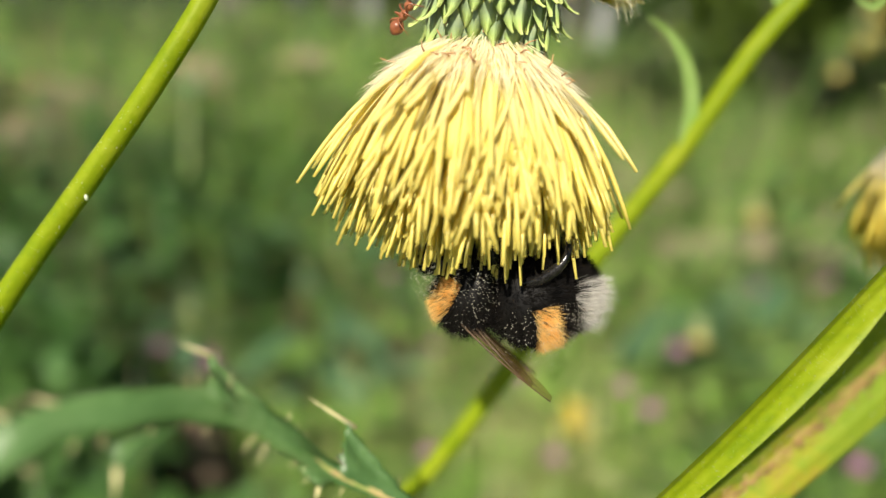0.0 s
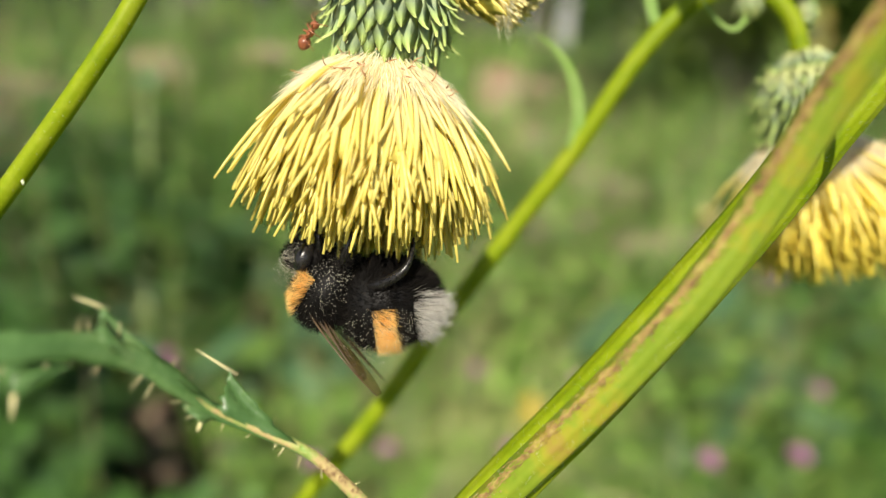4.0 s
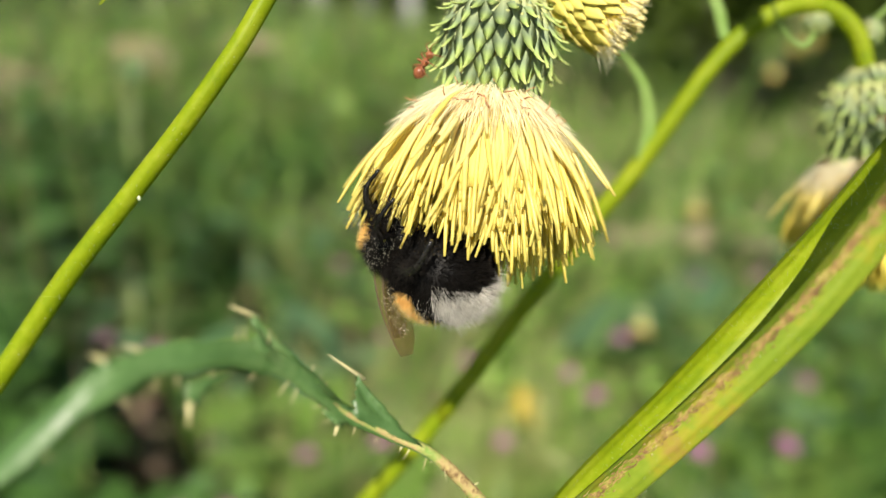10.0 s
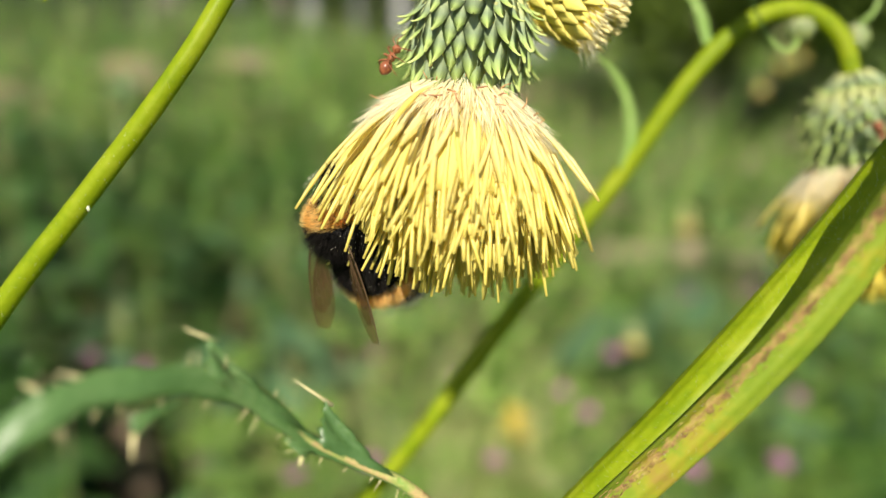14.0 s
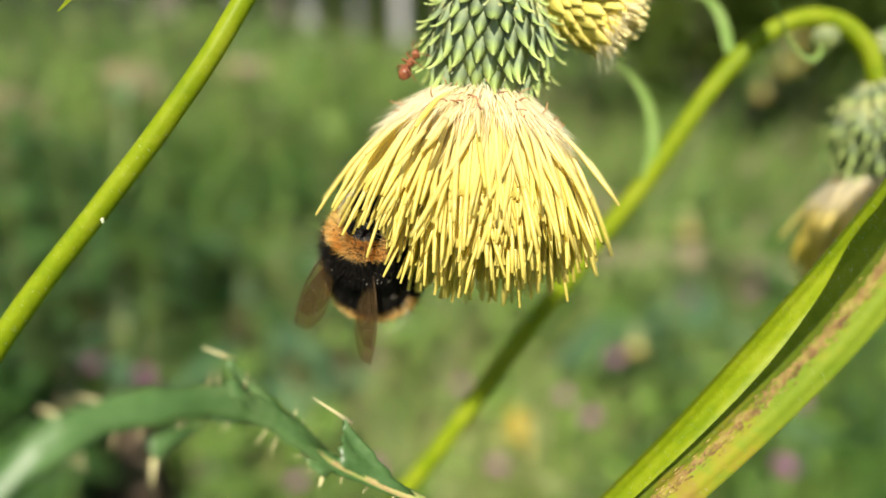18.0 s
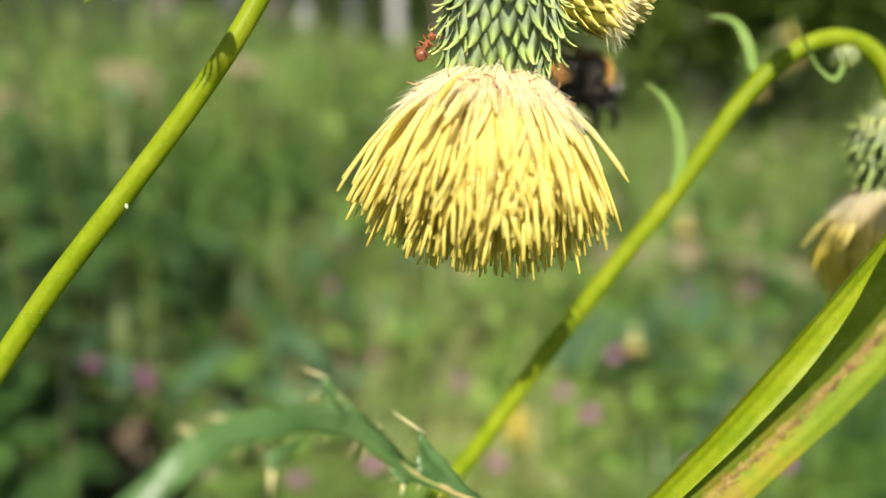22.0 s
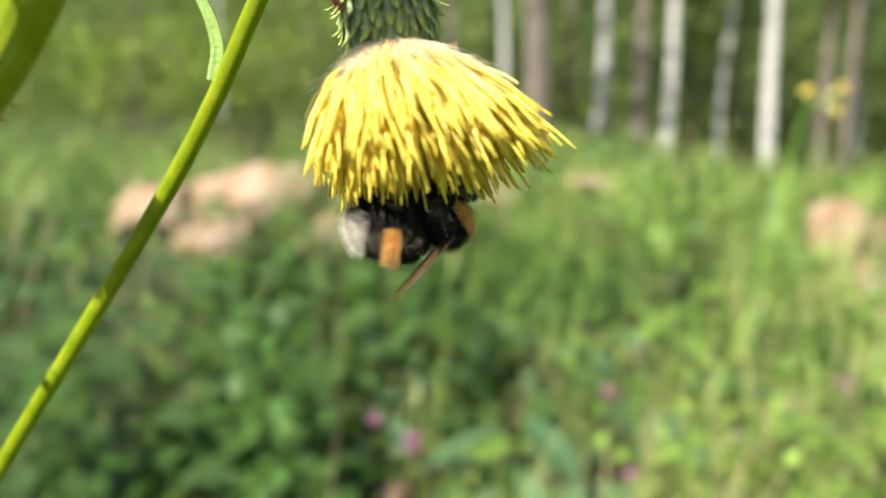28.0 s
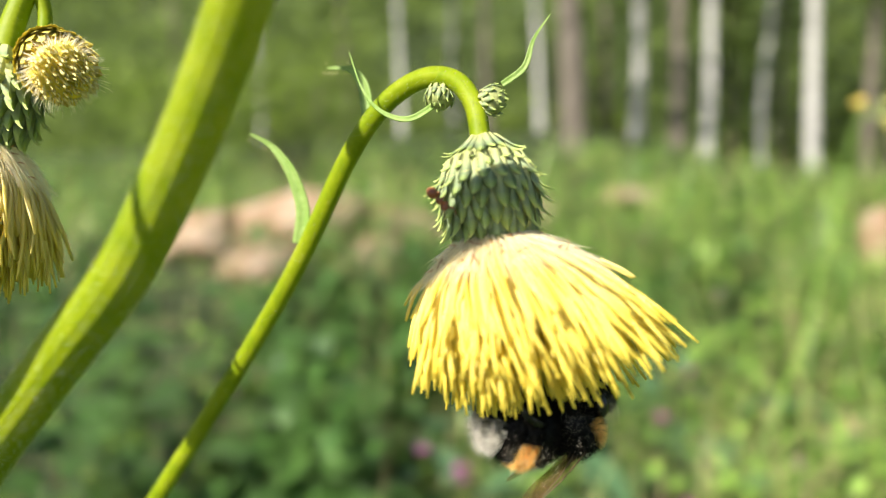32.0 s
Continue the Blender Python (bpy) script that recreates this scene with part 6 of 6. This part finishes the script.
SWAY_SIDE = [
    (0, -0.0007, -0.0001, -0.0001), (0.5, -0.0007, -0.0002, -0.0006), (1, 0.0001, 0.0002, -0.0006), (1.5, 0.0006, -0.0000, -0.0010),
    (2, 0.0002, 0.0000, -0.0009), (2.5, 0.0003, 0.0000, -0.0009), (3, 0.0000, 0.0001, -0.0008), (3.5, 0.0002, -0.0001, -0.0002),
    (4, -0.0002, 0.0001, 0.0003), (4.5, -0.0002, 0.0001, 0.0001), (5, -0.0001, 0.0001, -0.0002), (5.5, 0.0004, 0.0001, -0.0007),
    (6, 0.0005, 0.0001, -0.0004), (6.5, 0.0000, 0.0000, 0.0000), (7, 0.0011, 0.0001, -0.0000), (7.5, 0.0002, -0.0000, -0.0008),
    (8, 0.0012, 0.0000, -0.0003), (8.5, 0.0004, 0.0001, -0.0007), (9, 0.0000, 0.0001, -0.0003), (9.5, -0.0006, -0.0002, -0.0002),
    (10, -0.0004, -0.0001, 0.0002), (10.5, -0.0008, 0.0000, -0.0005), (11, -0.0016, -0.0001, 0.0003), (11.5, -0.0013, -0.0001, -0.0004),
    (12, -0.0007, -0.0001, 0.0001), (12.5, -0.0002, -0.0001, -0.0003), (13, 0.0001, 0.0000, -0.0000), (13.5, 0.0005, -0.0001, -0.0004),
    (14, -0.0002, 0.0001, -0.0002), (14.5, 0.0002, 0.0000, -0.0006), (15, 0.0002, -0.0000, -0.0005), (15.5, 0.0002, -0.0000, -0.0005),
    (16, 0.0002, -0.0001, -0.0005), (16.5, 0.0001, -0.0001, -0.0005), (17, -0.0003, -0.0002, -0.0003), (17.5, -0.0002, -0.0001, -0.0001),
    (18, 0.0000, 0.0000, 0.0000), (18.5, 0.0000, -0.0000, -0.0002), (19, -0.0003, 0.0000, 0.0000), (19.5, -0.0003, -0.0002, -0.0004),
    (20, -0.0005, 0.0001, -0.0002), (20.5, 0.0004, -0.0002, -0.0007), (21, 0.0005, 0.0002, -0.0004), (21.5, -0.0001, 0.0000, 0.0004),
    (22, -0.0018, 0.0000, 0.0016), (22.5, -0.0009, 0.0001, 0.0014), (23, -0.0011, 0.0001, 0.0021), (23.5, -0.0011, -0.0001, 0.0004),
    (24, -0.0001, 0.0000, 0.0000), (24.2, 0.0000, 0.0000, 0.0000), (24.5, 0.0000, 0.0000, 0.0000), (25, 0.0000, 0.0000, 0.0000),
    (25.5, 0.0000, 0.0000, 0.0000), (26, 0.0000, 0.0000, 0.0000), (26.5, 0.0000, 0.0000, 0.0000), (27, 0.0000, 0.0000, 0.0000),
    (27.5, 0.0000, 0.0000, 0.0000), (28, 0.0000, 0.0000, 0.0000), (28.5, 0.0000, 0.0000, 0.0000), (29, 0.0000, 0.0000, 0.0000),
    (29.5, 0.0000, 0.0000, 0.0000), (30, 0.0000, 0.0000, 0.0000), (30.5, 0.0000, 0.0000, 0.0000), (31, 0.0000, 0.0000, 0.0000),
    (31.3, 0.0000, 0.0000, 0.0000), (31.5, 0.0000, 0.0000, 0.0000), (32, 0.0000, 0.0000, 0.0000),
]
SWAY_A = [
    (0, -0.0010, 0.0005, 0.0009), (0.5, -0.0005, -0.0005, 0.0009), (1, 0.0001, -0.0009, -0.0000), (1.5, 0.0007, 0.0008, -0.0004),
    (2, -0.0001, -0.0001, -0.0004), (2.5, 0.0001, 0.0003, -0.0004), (3, 0.0001, 0.0002, -0.0005), (3.5, 0.0000, 0.0012, 0.0005),
    (4, -0.0003, 0.0004, 0.0006), (4.5, -0.0003, 0.0005, 0.0003), (5, -0.0003, 0.0006, 0.0000), (5.5, -0.0007, 0.0006, 0.0000),
    (6, 0.0002, -0.0001, -0.0003), (6.5, -0.0004, -0.0002, -0.0001), (7, 0.0006, 0.0001, 0.0001), (7.5, -0.0006, 0.0001, -0.0002),
    (8, 0.0013, -0.0001, -0.0006), (8.5, -0.0004, -0.0005, -0.0002), (9, -0.0004, -0.0006, -0.0002), (9.5, -0.0011, -0.0002, 0.0001),
    (10, 0.0000, 0.0006, -0.0003), (10.5, -0.0011, 0.0001, -0.0001), (11, -0.0016, -0.0008, 0.0005), (11.5, -0.0016, -0.0003, 0.0002),
    (12, -0.0004, -0.0000, 0.0002), (12.5, -0.0003, 0.0007, 0.0001), (13, 0.0002, 0.0003, 0.0001), (13.5, -0.0003, -0.0001, 0.0005),
    (14, -0.0004, -0.0004, 0.0000), (14.5, 0.0000, 0.0000, -0.0004), (15, 0.0000, 0.0002, -0.0003), (15.5, 0.0001, 0.0003, -0.0002),
    (16, 0.0001, 0.0004, -0.0001), (16.5, 0.0003, 0.0004, -0.0001), (17, 0.0001, 0.0002, 0.0001), (17.5, 0.0001, 0.0001, 0.0003),
    (18, 0.0001, 0.0004, 0.0004), (18.5, 0.0002, 0.0004, 0.0000), (19, -0.0001, 0.0001, 0.0003), (19.5, 0.0001, 0.0002, 0.0002),
    (20, -0.0000, -0.0006, 0.0002), (20.5, 0.0004, 0.0003, 0.0001), (21, -0.0005, -0.0003, 0.0008), (21.5, -0.0018, 0.0001, 0.0005),
    (22, -0.0013, 0.0008, 0.0027), (22.5, -0.0026, 0.0011, 0.0034), (23, -0.0041, 0.0022, 0.0037), (23.5, -0.0029, 0.0003, 0.0030),
    (24, -0.0020, 0.0014, 0.0029), (24.2, -0.0013, 0.0007, 0.0029), (24.5, -0.0007, 0.0001, 0.0034), (25, -0.0001, 0.0000, 0.0009),
    (25.5, 0.0000, 0.0000, 0.0000), (26, 0.0000, 0.0000, -0.0001), (26.5, 0.0000, 0.0000, 0.0000), (27, -0.0000, 0.0000, 0.0000),
    (27.5, -0.0000, 0.0000, 0.0000), (28, -0.0000, 0.0000, 0.0000), (28.5, -0.0000, 0.0000, 0.0000), (29, -0.0000, 0.0000, 0.0000),
    (29.5, 0.0000, 0.0000, 0.0000), (30, 0.0000, 0.0000, -0.0001), (30.5, -0.0060, -0.0015, 0.0003), (31, -0.0062, -0.0015, 0.0020),
    (31.3, -0.0066, -0.0018, 0.0028), (31.5, -0.0061, -0.0015, 0.0027), (32, -0.0048, -0.0012, 0.0016),
]
SWAY_B = [
    (0, 0.0002, 0.0016, -0.0004), (0.5, 0.0008, 0.0007, -0.0009), (1, -0.0010, 0.0011, 0.0011), (1.5, -0.0017, -0.0000, 0.0011),
    (2, -0.0028, 0.0004, 0.0016), (2.5, -0.0025, 0.0005, 0.0009), (3, -0.0021, 0.0004, 0.0004), (3.5, -0.0018, 0.0000, 0.0011),
    (4, -0.0011, 0.0002, -0.0007), (4.5, -0.0009, 0.0004, -0.0014), (5, -0.0010, 0.0005, -0.0016), (5.5, -0.0014, 0.0007, -0.0009),
    (6, -0.0003, 0.0003, -0.0008), (6.5, -0.0008, 0.0003, -0.0007), (7, -0.0010, -0.0002, 0.0006), (7.5, -0.0016, 0.0000, -0.0002),
    (8, -0.0005, 0.0009, -0.0002), (8.5, -0.0010, 0.0002, -0.0009), (9, -0.0015, 0.0001, -0.0005), (9.5, -0.0017, -0.0008, -0.0007),
    (10, -0.0007, -0.0002, -0.0006), (10.5, -0.0025, -0.0005, -0.0005), (11, -0.0016, 0.0000, -0.0007), (11.5, -0.0022, -0.0004, -0.0012),
    (12, -0.0002, -0.0000, -0.0010), (12.5, -0.0008, -0.0003, -0.0010), (13, 0.0002, 0.0004, -0.0011), (13.5, -0.0001, 0.0003, -0.0012),
    (14, -0.0006, 0.0007, -0.0011), (14.5, -0.0008, 0.0003, -0.0012), (15, 0.0001, 0.0001, -0.0022), (15.5, 0.0004, 0.0000, -0.0023),
    (16, 0.0005, -0.0000, -0.0021), (16.5, 0.0001, 0.0001, -0.0017), (17, 0.0004, 0.0000, -0.0016), (17.5, 0.0004, 0.0001, -0.0016),
    (18, 0.0003, -0.0001, -0.0013), (18.5, -0.0008, -0.0006, -0.0010), (19, -0.0005, -0.0001, -0.0010), (19.5, -0.0003, 0.0003, -0.0009),
    (20, -0.0001, 0.0004, -0.0005), (20.5, -0.0003, -0.0003, -0.0007), (21, 0.0007, -0.0001, -0.0017), (21.5, 0.0007, -0.0003, -0.0019),
    (22, 0.0027, -0.0007, -0.0034), (22.5, 0.0024, -0.0007, -0.0037), (23, 0.0048, -0.0016, -0.0065), (23.5, 0.0064, 0.0000, -0.0047),
    (24, 0.0034, -0.0014, -0.0035), (24.2, 0.0026, -0.0009, -0.0033), (24.5, 0.0013, -0.0002, -0.0033), (25, 0.0009, 0.0000, -0.0019),
    (25.5, 0.0004, -0.0001, -0.0006), (26, -0.0012, 0.0000, 0.0016), (26.5, -0.0018, -0.0000, 0.0012), (27, -0.0004, -0.0000, 0.0002),
    (27.5, 0.0000, -0.0000, 0.0000), (28, 0.0000, 0.0000, 0.0000), (28.5, -0.0001, 0.0001, -0.0001), (29, 0.0000, 0.0000, -0.0001),
    (29.5, 0.0000, 0.0000, 0.0000), (30, -0.0003, 0.0001, 0.0001), (30.5, -0.0004, -0.0000, -0.0004), (31, -0.0004, -0.0000, -0.0021),
    (31.3, 0.0007, 0.0004, -0.0026), (31.5, 0.0005, 0.0002, -0.0027), (32, -0.0014, -0.0003, -0.0020),
]
# t, place, heading, back
BEE = [
    (0, 0.0024, -0.0067, 0.7641, -0.840, 0.300, 0.450, -0.357, -0.185, -0.915),
    (1, 0.0036, -0.0084, 0.7634, -0.965, 0.207, 0.100, -0.010, -0.268, -0.964),
    (2, 0.0001, -0.0105, 0.7652, -0.860, 0.285, 0.420, -0.329, -0.248, -0.910),
    (3, -0.0009, -0.0102, 0.7651, -0.762, 0.401, 0.509, -0.609, -0.173, -0.775),
    (3.5, -0.0013, -0.0094, 0.7640, -0.758, 0.403, 0.514, -0.612, -0.164, -0.775),
    (5.5, -0.0035, -0.0082, 0.7617, -0.690, 0.360, 0.630, -0.546, -0.137, -0.827),
    (6, -0.0028, -0.0082, 0.7657, -0.690, 0.360, 0.630, -0.537, -0.144, -0.831),
    (6.5, -0.0042, -0.0035, 0.7636, -0.718, 0.594, 0.362, -0.498, -0.079, -0.862),
    (7, -0.0027, -0.0048, 0.7645, -0.321, 0.824, 0.467, -0.385, 0.338, -0.858),
    (7.5, -0.0028, -0.0037, 0.7627, -0.315, 0.705, 0.636, -0.172, 0.617, -0.769),
    (8, -0.0034, -0.0049, 0.7668, -0.259, 0.729, 0.632, -0.151, 0.617, -0.773),
    (8.5, -0.0029, -0.0039, 0.7654, -0.208, 0.768, 0.607, -0.045, 0.612, -0.790),
    (9, -0.0028, -0.0068, 0.7654, -0.078, 0.830, 0.552, 0.035, 0.555, -0.831),
    (9.5, -0.0064, -0.0057, 0.7670, -0.345, 0.649, 0.678, -0.265, 0.626, -0.734),
    (10, -0.0065, -0.0071, 0.7685, -0.405, 0.628, 0.665, -0.268, 0.615, -0.742),
    (10.5, -0.0069, -0.0050, 0.7671, -0.355, 0.861, 0.365, -0.278, 0.275, -0.921),
    (11, -0.0077, -0.0072, 0.7692, -0.522, 0.717, 0.461, -0.466, 0.212, -0.859),
    (11.5, -0.0088, -0.0045, 0.7676, -0.536, 0.687, 0.491, -0.549, 0.158, -0.822),
    (12, -0.0080, -0.0062, 0.7680, -0.650, 0.590, 0.480, -0.500, 0.230, -0.840),
    (12.5, -0.0084, -0.0044, 0.7679, -0.550, 0.575, 0.605, -0.556, 0.322, -0.762),
    (13, -0.0074, -0.0036, 0.7696, -0.480, 0.520, 0.706, -0.640, 0.420, -0.640),
    (13.5, -0.0080, -0.0019, 0.7664, -0.588, 0.286, 0.757, -0.808, -0.151, -0.570),
    (14, -0.0084, -0.0029, 0.7697, -0.327, -0.089, 0.941, -0.783, -0.532, -0.323),
    (14.5, -0.0084, -0.0031, 0.7683, -0.277, -0.170, 0.946, -0.781, -0.534, -0.325),
    (16.5, -0.0092, -0.0007, 0.7676, -0.041, -0.355, 0.934, -0.780, -0.573, -0.250),
    (17, -0.0096, -0.0005, 0.7689, 0.049, -0.322, 0.946, -0.776, -0.609, -0.167),
    (17.5, -0.0099, -0.0013, 0.7687, -0.066, -0.440, 0.896, -0.774, -0.544, -0.324),
    (18, -0.0096, -0.0018, 0.7691, -0.003, -0.456, 0.890, -0.688, -0.645, -0.332),
    (18.5, -0.0104, -0.0062, 0.7659, -0.626, -0.456, 0.633, -0.414, -0.493, -0.765),
    (19, -0.0089, -0.0066, 0.7661, -0.806, -0.479, 0.347, -0.111, -0.454, -0.883),
    (19.5, -0.0082, -0.0057, 0.7649, -0.425, -0.728, 0.538, -0.155, -0.527, -0.835),
    (20, -0.0066, -0.0061, 0.7653, -0.263, -0.793, 0.550, -0.160, -0.526, -0.835),
    (20.5, -0.0089, -0.0047, 0.7668, -0.270, -0.187, 0.945, -0.748, -0.577, -0.328),
    (21, -0.0115, -0.0055, 0.7681, -0.289, 0.336, 0.897, -0.953, -0.186, -0.238),
    (21.3, -0.0175, -0.0013, 0.7734, 0.007, 0.206, 0.978, -1.000, 0.030, 0.001),
    (21.5, -0.0183, 0.0156, 0.7758, 0.441, 0.109, 0.890, -0.896, -0.005, 0.444),
    (21.7, -0.0148, 0.0227, 0.7538, 0.901, 0.220, 0.374, -0.405, 0.114, 0.907),
    (22, 0.0277, 0.0345, 0.7852, 0.967, -0.105, -0.234, 0.243, 0.086, 0.966),
    (22.2, 0.0396, 0.0331, 0.7761, 0.977, -0.061, -0.207, 0.206, 0.002, 0.978),
    (22.5, 0.0575, 0.0342, 0.7610, 0.970, -0.161, -0.184, 0.186, -0.008, 0.983),
    (23, 0.0570, 0.0071, 0.7562, 0.727, 0.312, 0.612, -0.631, -0.045, 0.774),
    (23.5, 0.0618, 0.0073, 0.7488, -0.200, 0.150, 0.900, -0.850, -0.500, -0.100),
    (24, 0.0614, 0.0064, 0.7490, -0.280, 0.250, 0.890, -0.780, -0.600, -0.080),
    (24.2, 0.0617, 0.0084, 0.7486, -0.150, 0.050, 0.900, -0.720, -0.650, -0.150),
    (24.5, 0.0599, 0.0069, 0.7492, 0.280, -0.539, 0.794, -0.550, -0.768, -0.328),
    (25, 0.0609, 0.0024, 0.7516, 0.797, -0.183, 0.576, 0.473, -0.404, -0.783),
    (25.5, 0.0637, 0.0008, 0.7536, 0.930, -0.115, 0.348, 0.295, -0.330, -0.897),
    (26, 0.0610, 0.0002, 0.7543, 0.968, 0.163, 0.192, 0.238, -0.337, -0.911),
    (26.5, 0.0619, 0.0080, 0.7530, 0.937, 0.266, 0.227, 0.297, -0.263, -0.918),
    (28.5, 0.0688, 0.0018, 0.7527, 0.768, 0.299, 0.566, 0.578, 0.054, -0.814),
    (29, 0.0691, 0.0024, 0.7527, 0.762, 0.306, 0.572, 0.586, 0.053, -0.809),
    (29.5, 0.0691, 0.0036, 0.7524, 0.747, 0.319, 0.584, 0.599, 0.057, -0.799),
    (30, 0.0687, 0.0035, 0.7529, 0.753, 0.323, 0.573, 0.587, 0.061, -0.806),
    (30.5, 0.0683, 0.0039, 0.7542, 0.796, 0.327, 0.511, 0.526, 0.044, -0.849),
    (31, 0.0681, 0.0027, 0.7507, 0.871, 0.326, 0.369, 0.363, 0.080, -0.928),
    (31.3, 0.0692, 0.0022, 0.7494, 0.872, 0.324, 0.368, 0.357, 0.093, -0.929),
    (32, 0.0679, 0.0053, 0.7491, 0.869, 0.334, 0.368, 0.356, 0.098, -0.930),
]
HOVER = [
    (0, -0.0657, 0.0426, 0.8087, 0.942, -0.263, -0.207, 0.230, 0.060, 0.971),
    (28.6, 0.0062, -0.0127, 0.7991, 0.964, 0.155, -0.217, 0.220, 0.000, 0.976),
    (29.3, 0.0424, 0.0001, 0.7779, 0.981, 0.070, -0.183, 0.184, -0.011, 0.983),
    (29.5, 0.0532, 0.0009, 0.7730, 0.945, 0.317, 0.079, -0.068, -0.045, 0.997),
    (29.8, 0.0573, 0.0016, 0.7742, 0.904, 0.341, 0.257, -0.242, -0.086, 0.967),
    (30, 0.0599, 0.0000, 0.7734, 0.873, 0.429, 0.232, -0.187, -0.145, 0.972),
    (30.3, 0.0522, -0.0040, 0.7700, 0.953, 0.072, 0.294, -0.279, -0.166, 0.946),
    (30.5, 0.0563, -0.0032, 0.7653, 0.239, 0.314, 0.919, -0.789, -0.489, 0.372),
    (30.8, 0.0590, 0.0006, 0.7754, 0.623, 0.460, 0.633, -0.538, -0.336, 0.773),
    (31, 0.0644, -0.0006, 0.7749, 0.178, 0.865, 0.468, -0.039, -0.469, 0.882),
    (31.3, 0.1116, 0.0193, 0.8156, 0.708, 0.184, 0.682, -0.637, -0.250, 0.729),
    (31.6, 0.1335, 0.0357, 0.8341, 0.870, 0.280, 0.406, -0.365, -0.187, 0.912),
    (32, 0.1350, 0.0440, 0.8306, 0.867, 0.285, 0.408, -0.365, -0.192, 0.911),
]


def facing(x, y, z, hx, hy, hz, ux, uy, uz):
    h, u = Vector((hx, hy, hz)).normalized(), Vector((ux, uy, uz))
    s = u.cross(h).normalized()
    return Matrix.Translation((x, y, z)) @ Matrix((h, s, h.cross(s))).transposed().to_4x4()


SWAY_SMOOTH = [(0, 0, 0, 0), (29.5, 0, 0, 0), (30.5, -0.0025, -0.001, 0), (31, -0.0042, -0.0015, 0), (31.5, -0.0015, -0.0005, 0), (32, -0.004, -0.0015, 0)]


def motions():
    walk(s1stem, [(t, Matrix.Translation((x, y, z))) for t, x, y, z in SWAY_SMOOTH])
    walk(focus, focus_rows())
    for ob, rows in ((main_plant, SWAY_MAIN), (side_plant, SWAY_SIDE), (flower_a, SWAY_A), (flower_b, SWAY_B), (ant, SWAY_A), (beetle, SWAY_B)):
        m = ob.matrix_basis.copy()
        walk(ob, [(t, Matrix.Translation((x, y, z)) @ m) for t, x, y, z in rows])
    walk(bee, [(t, facing(*r)) for t, *r in BEE])
    walk(hoverfly, [(t, facing(*r)) for t, *r in HOVER])


motions()
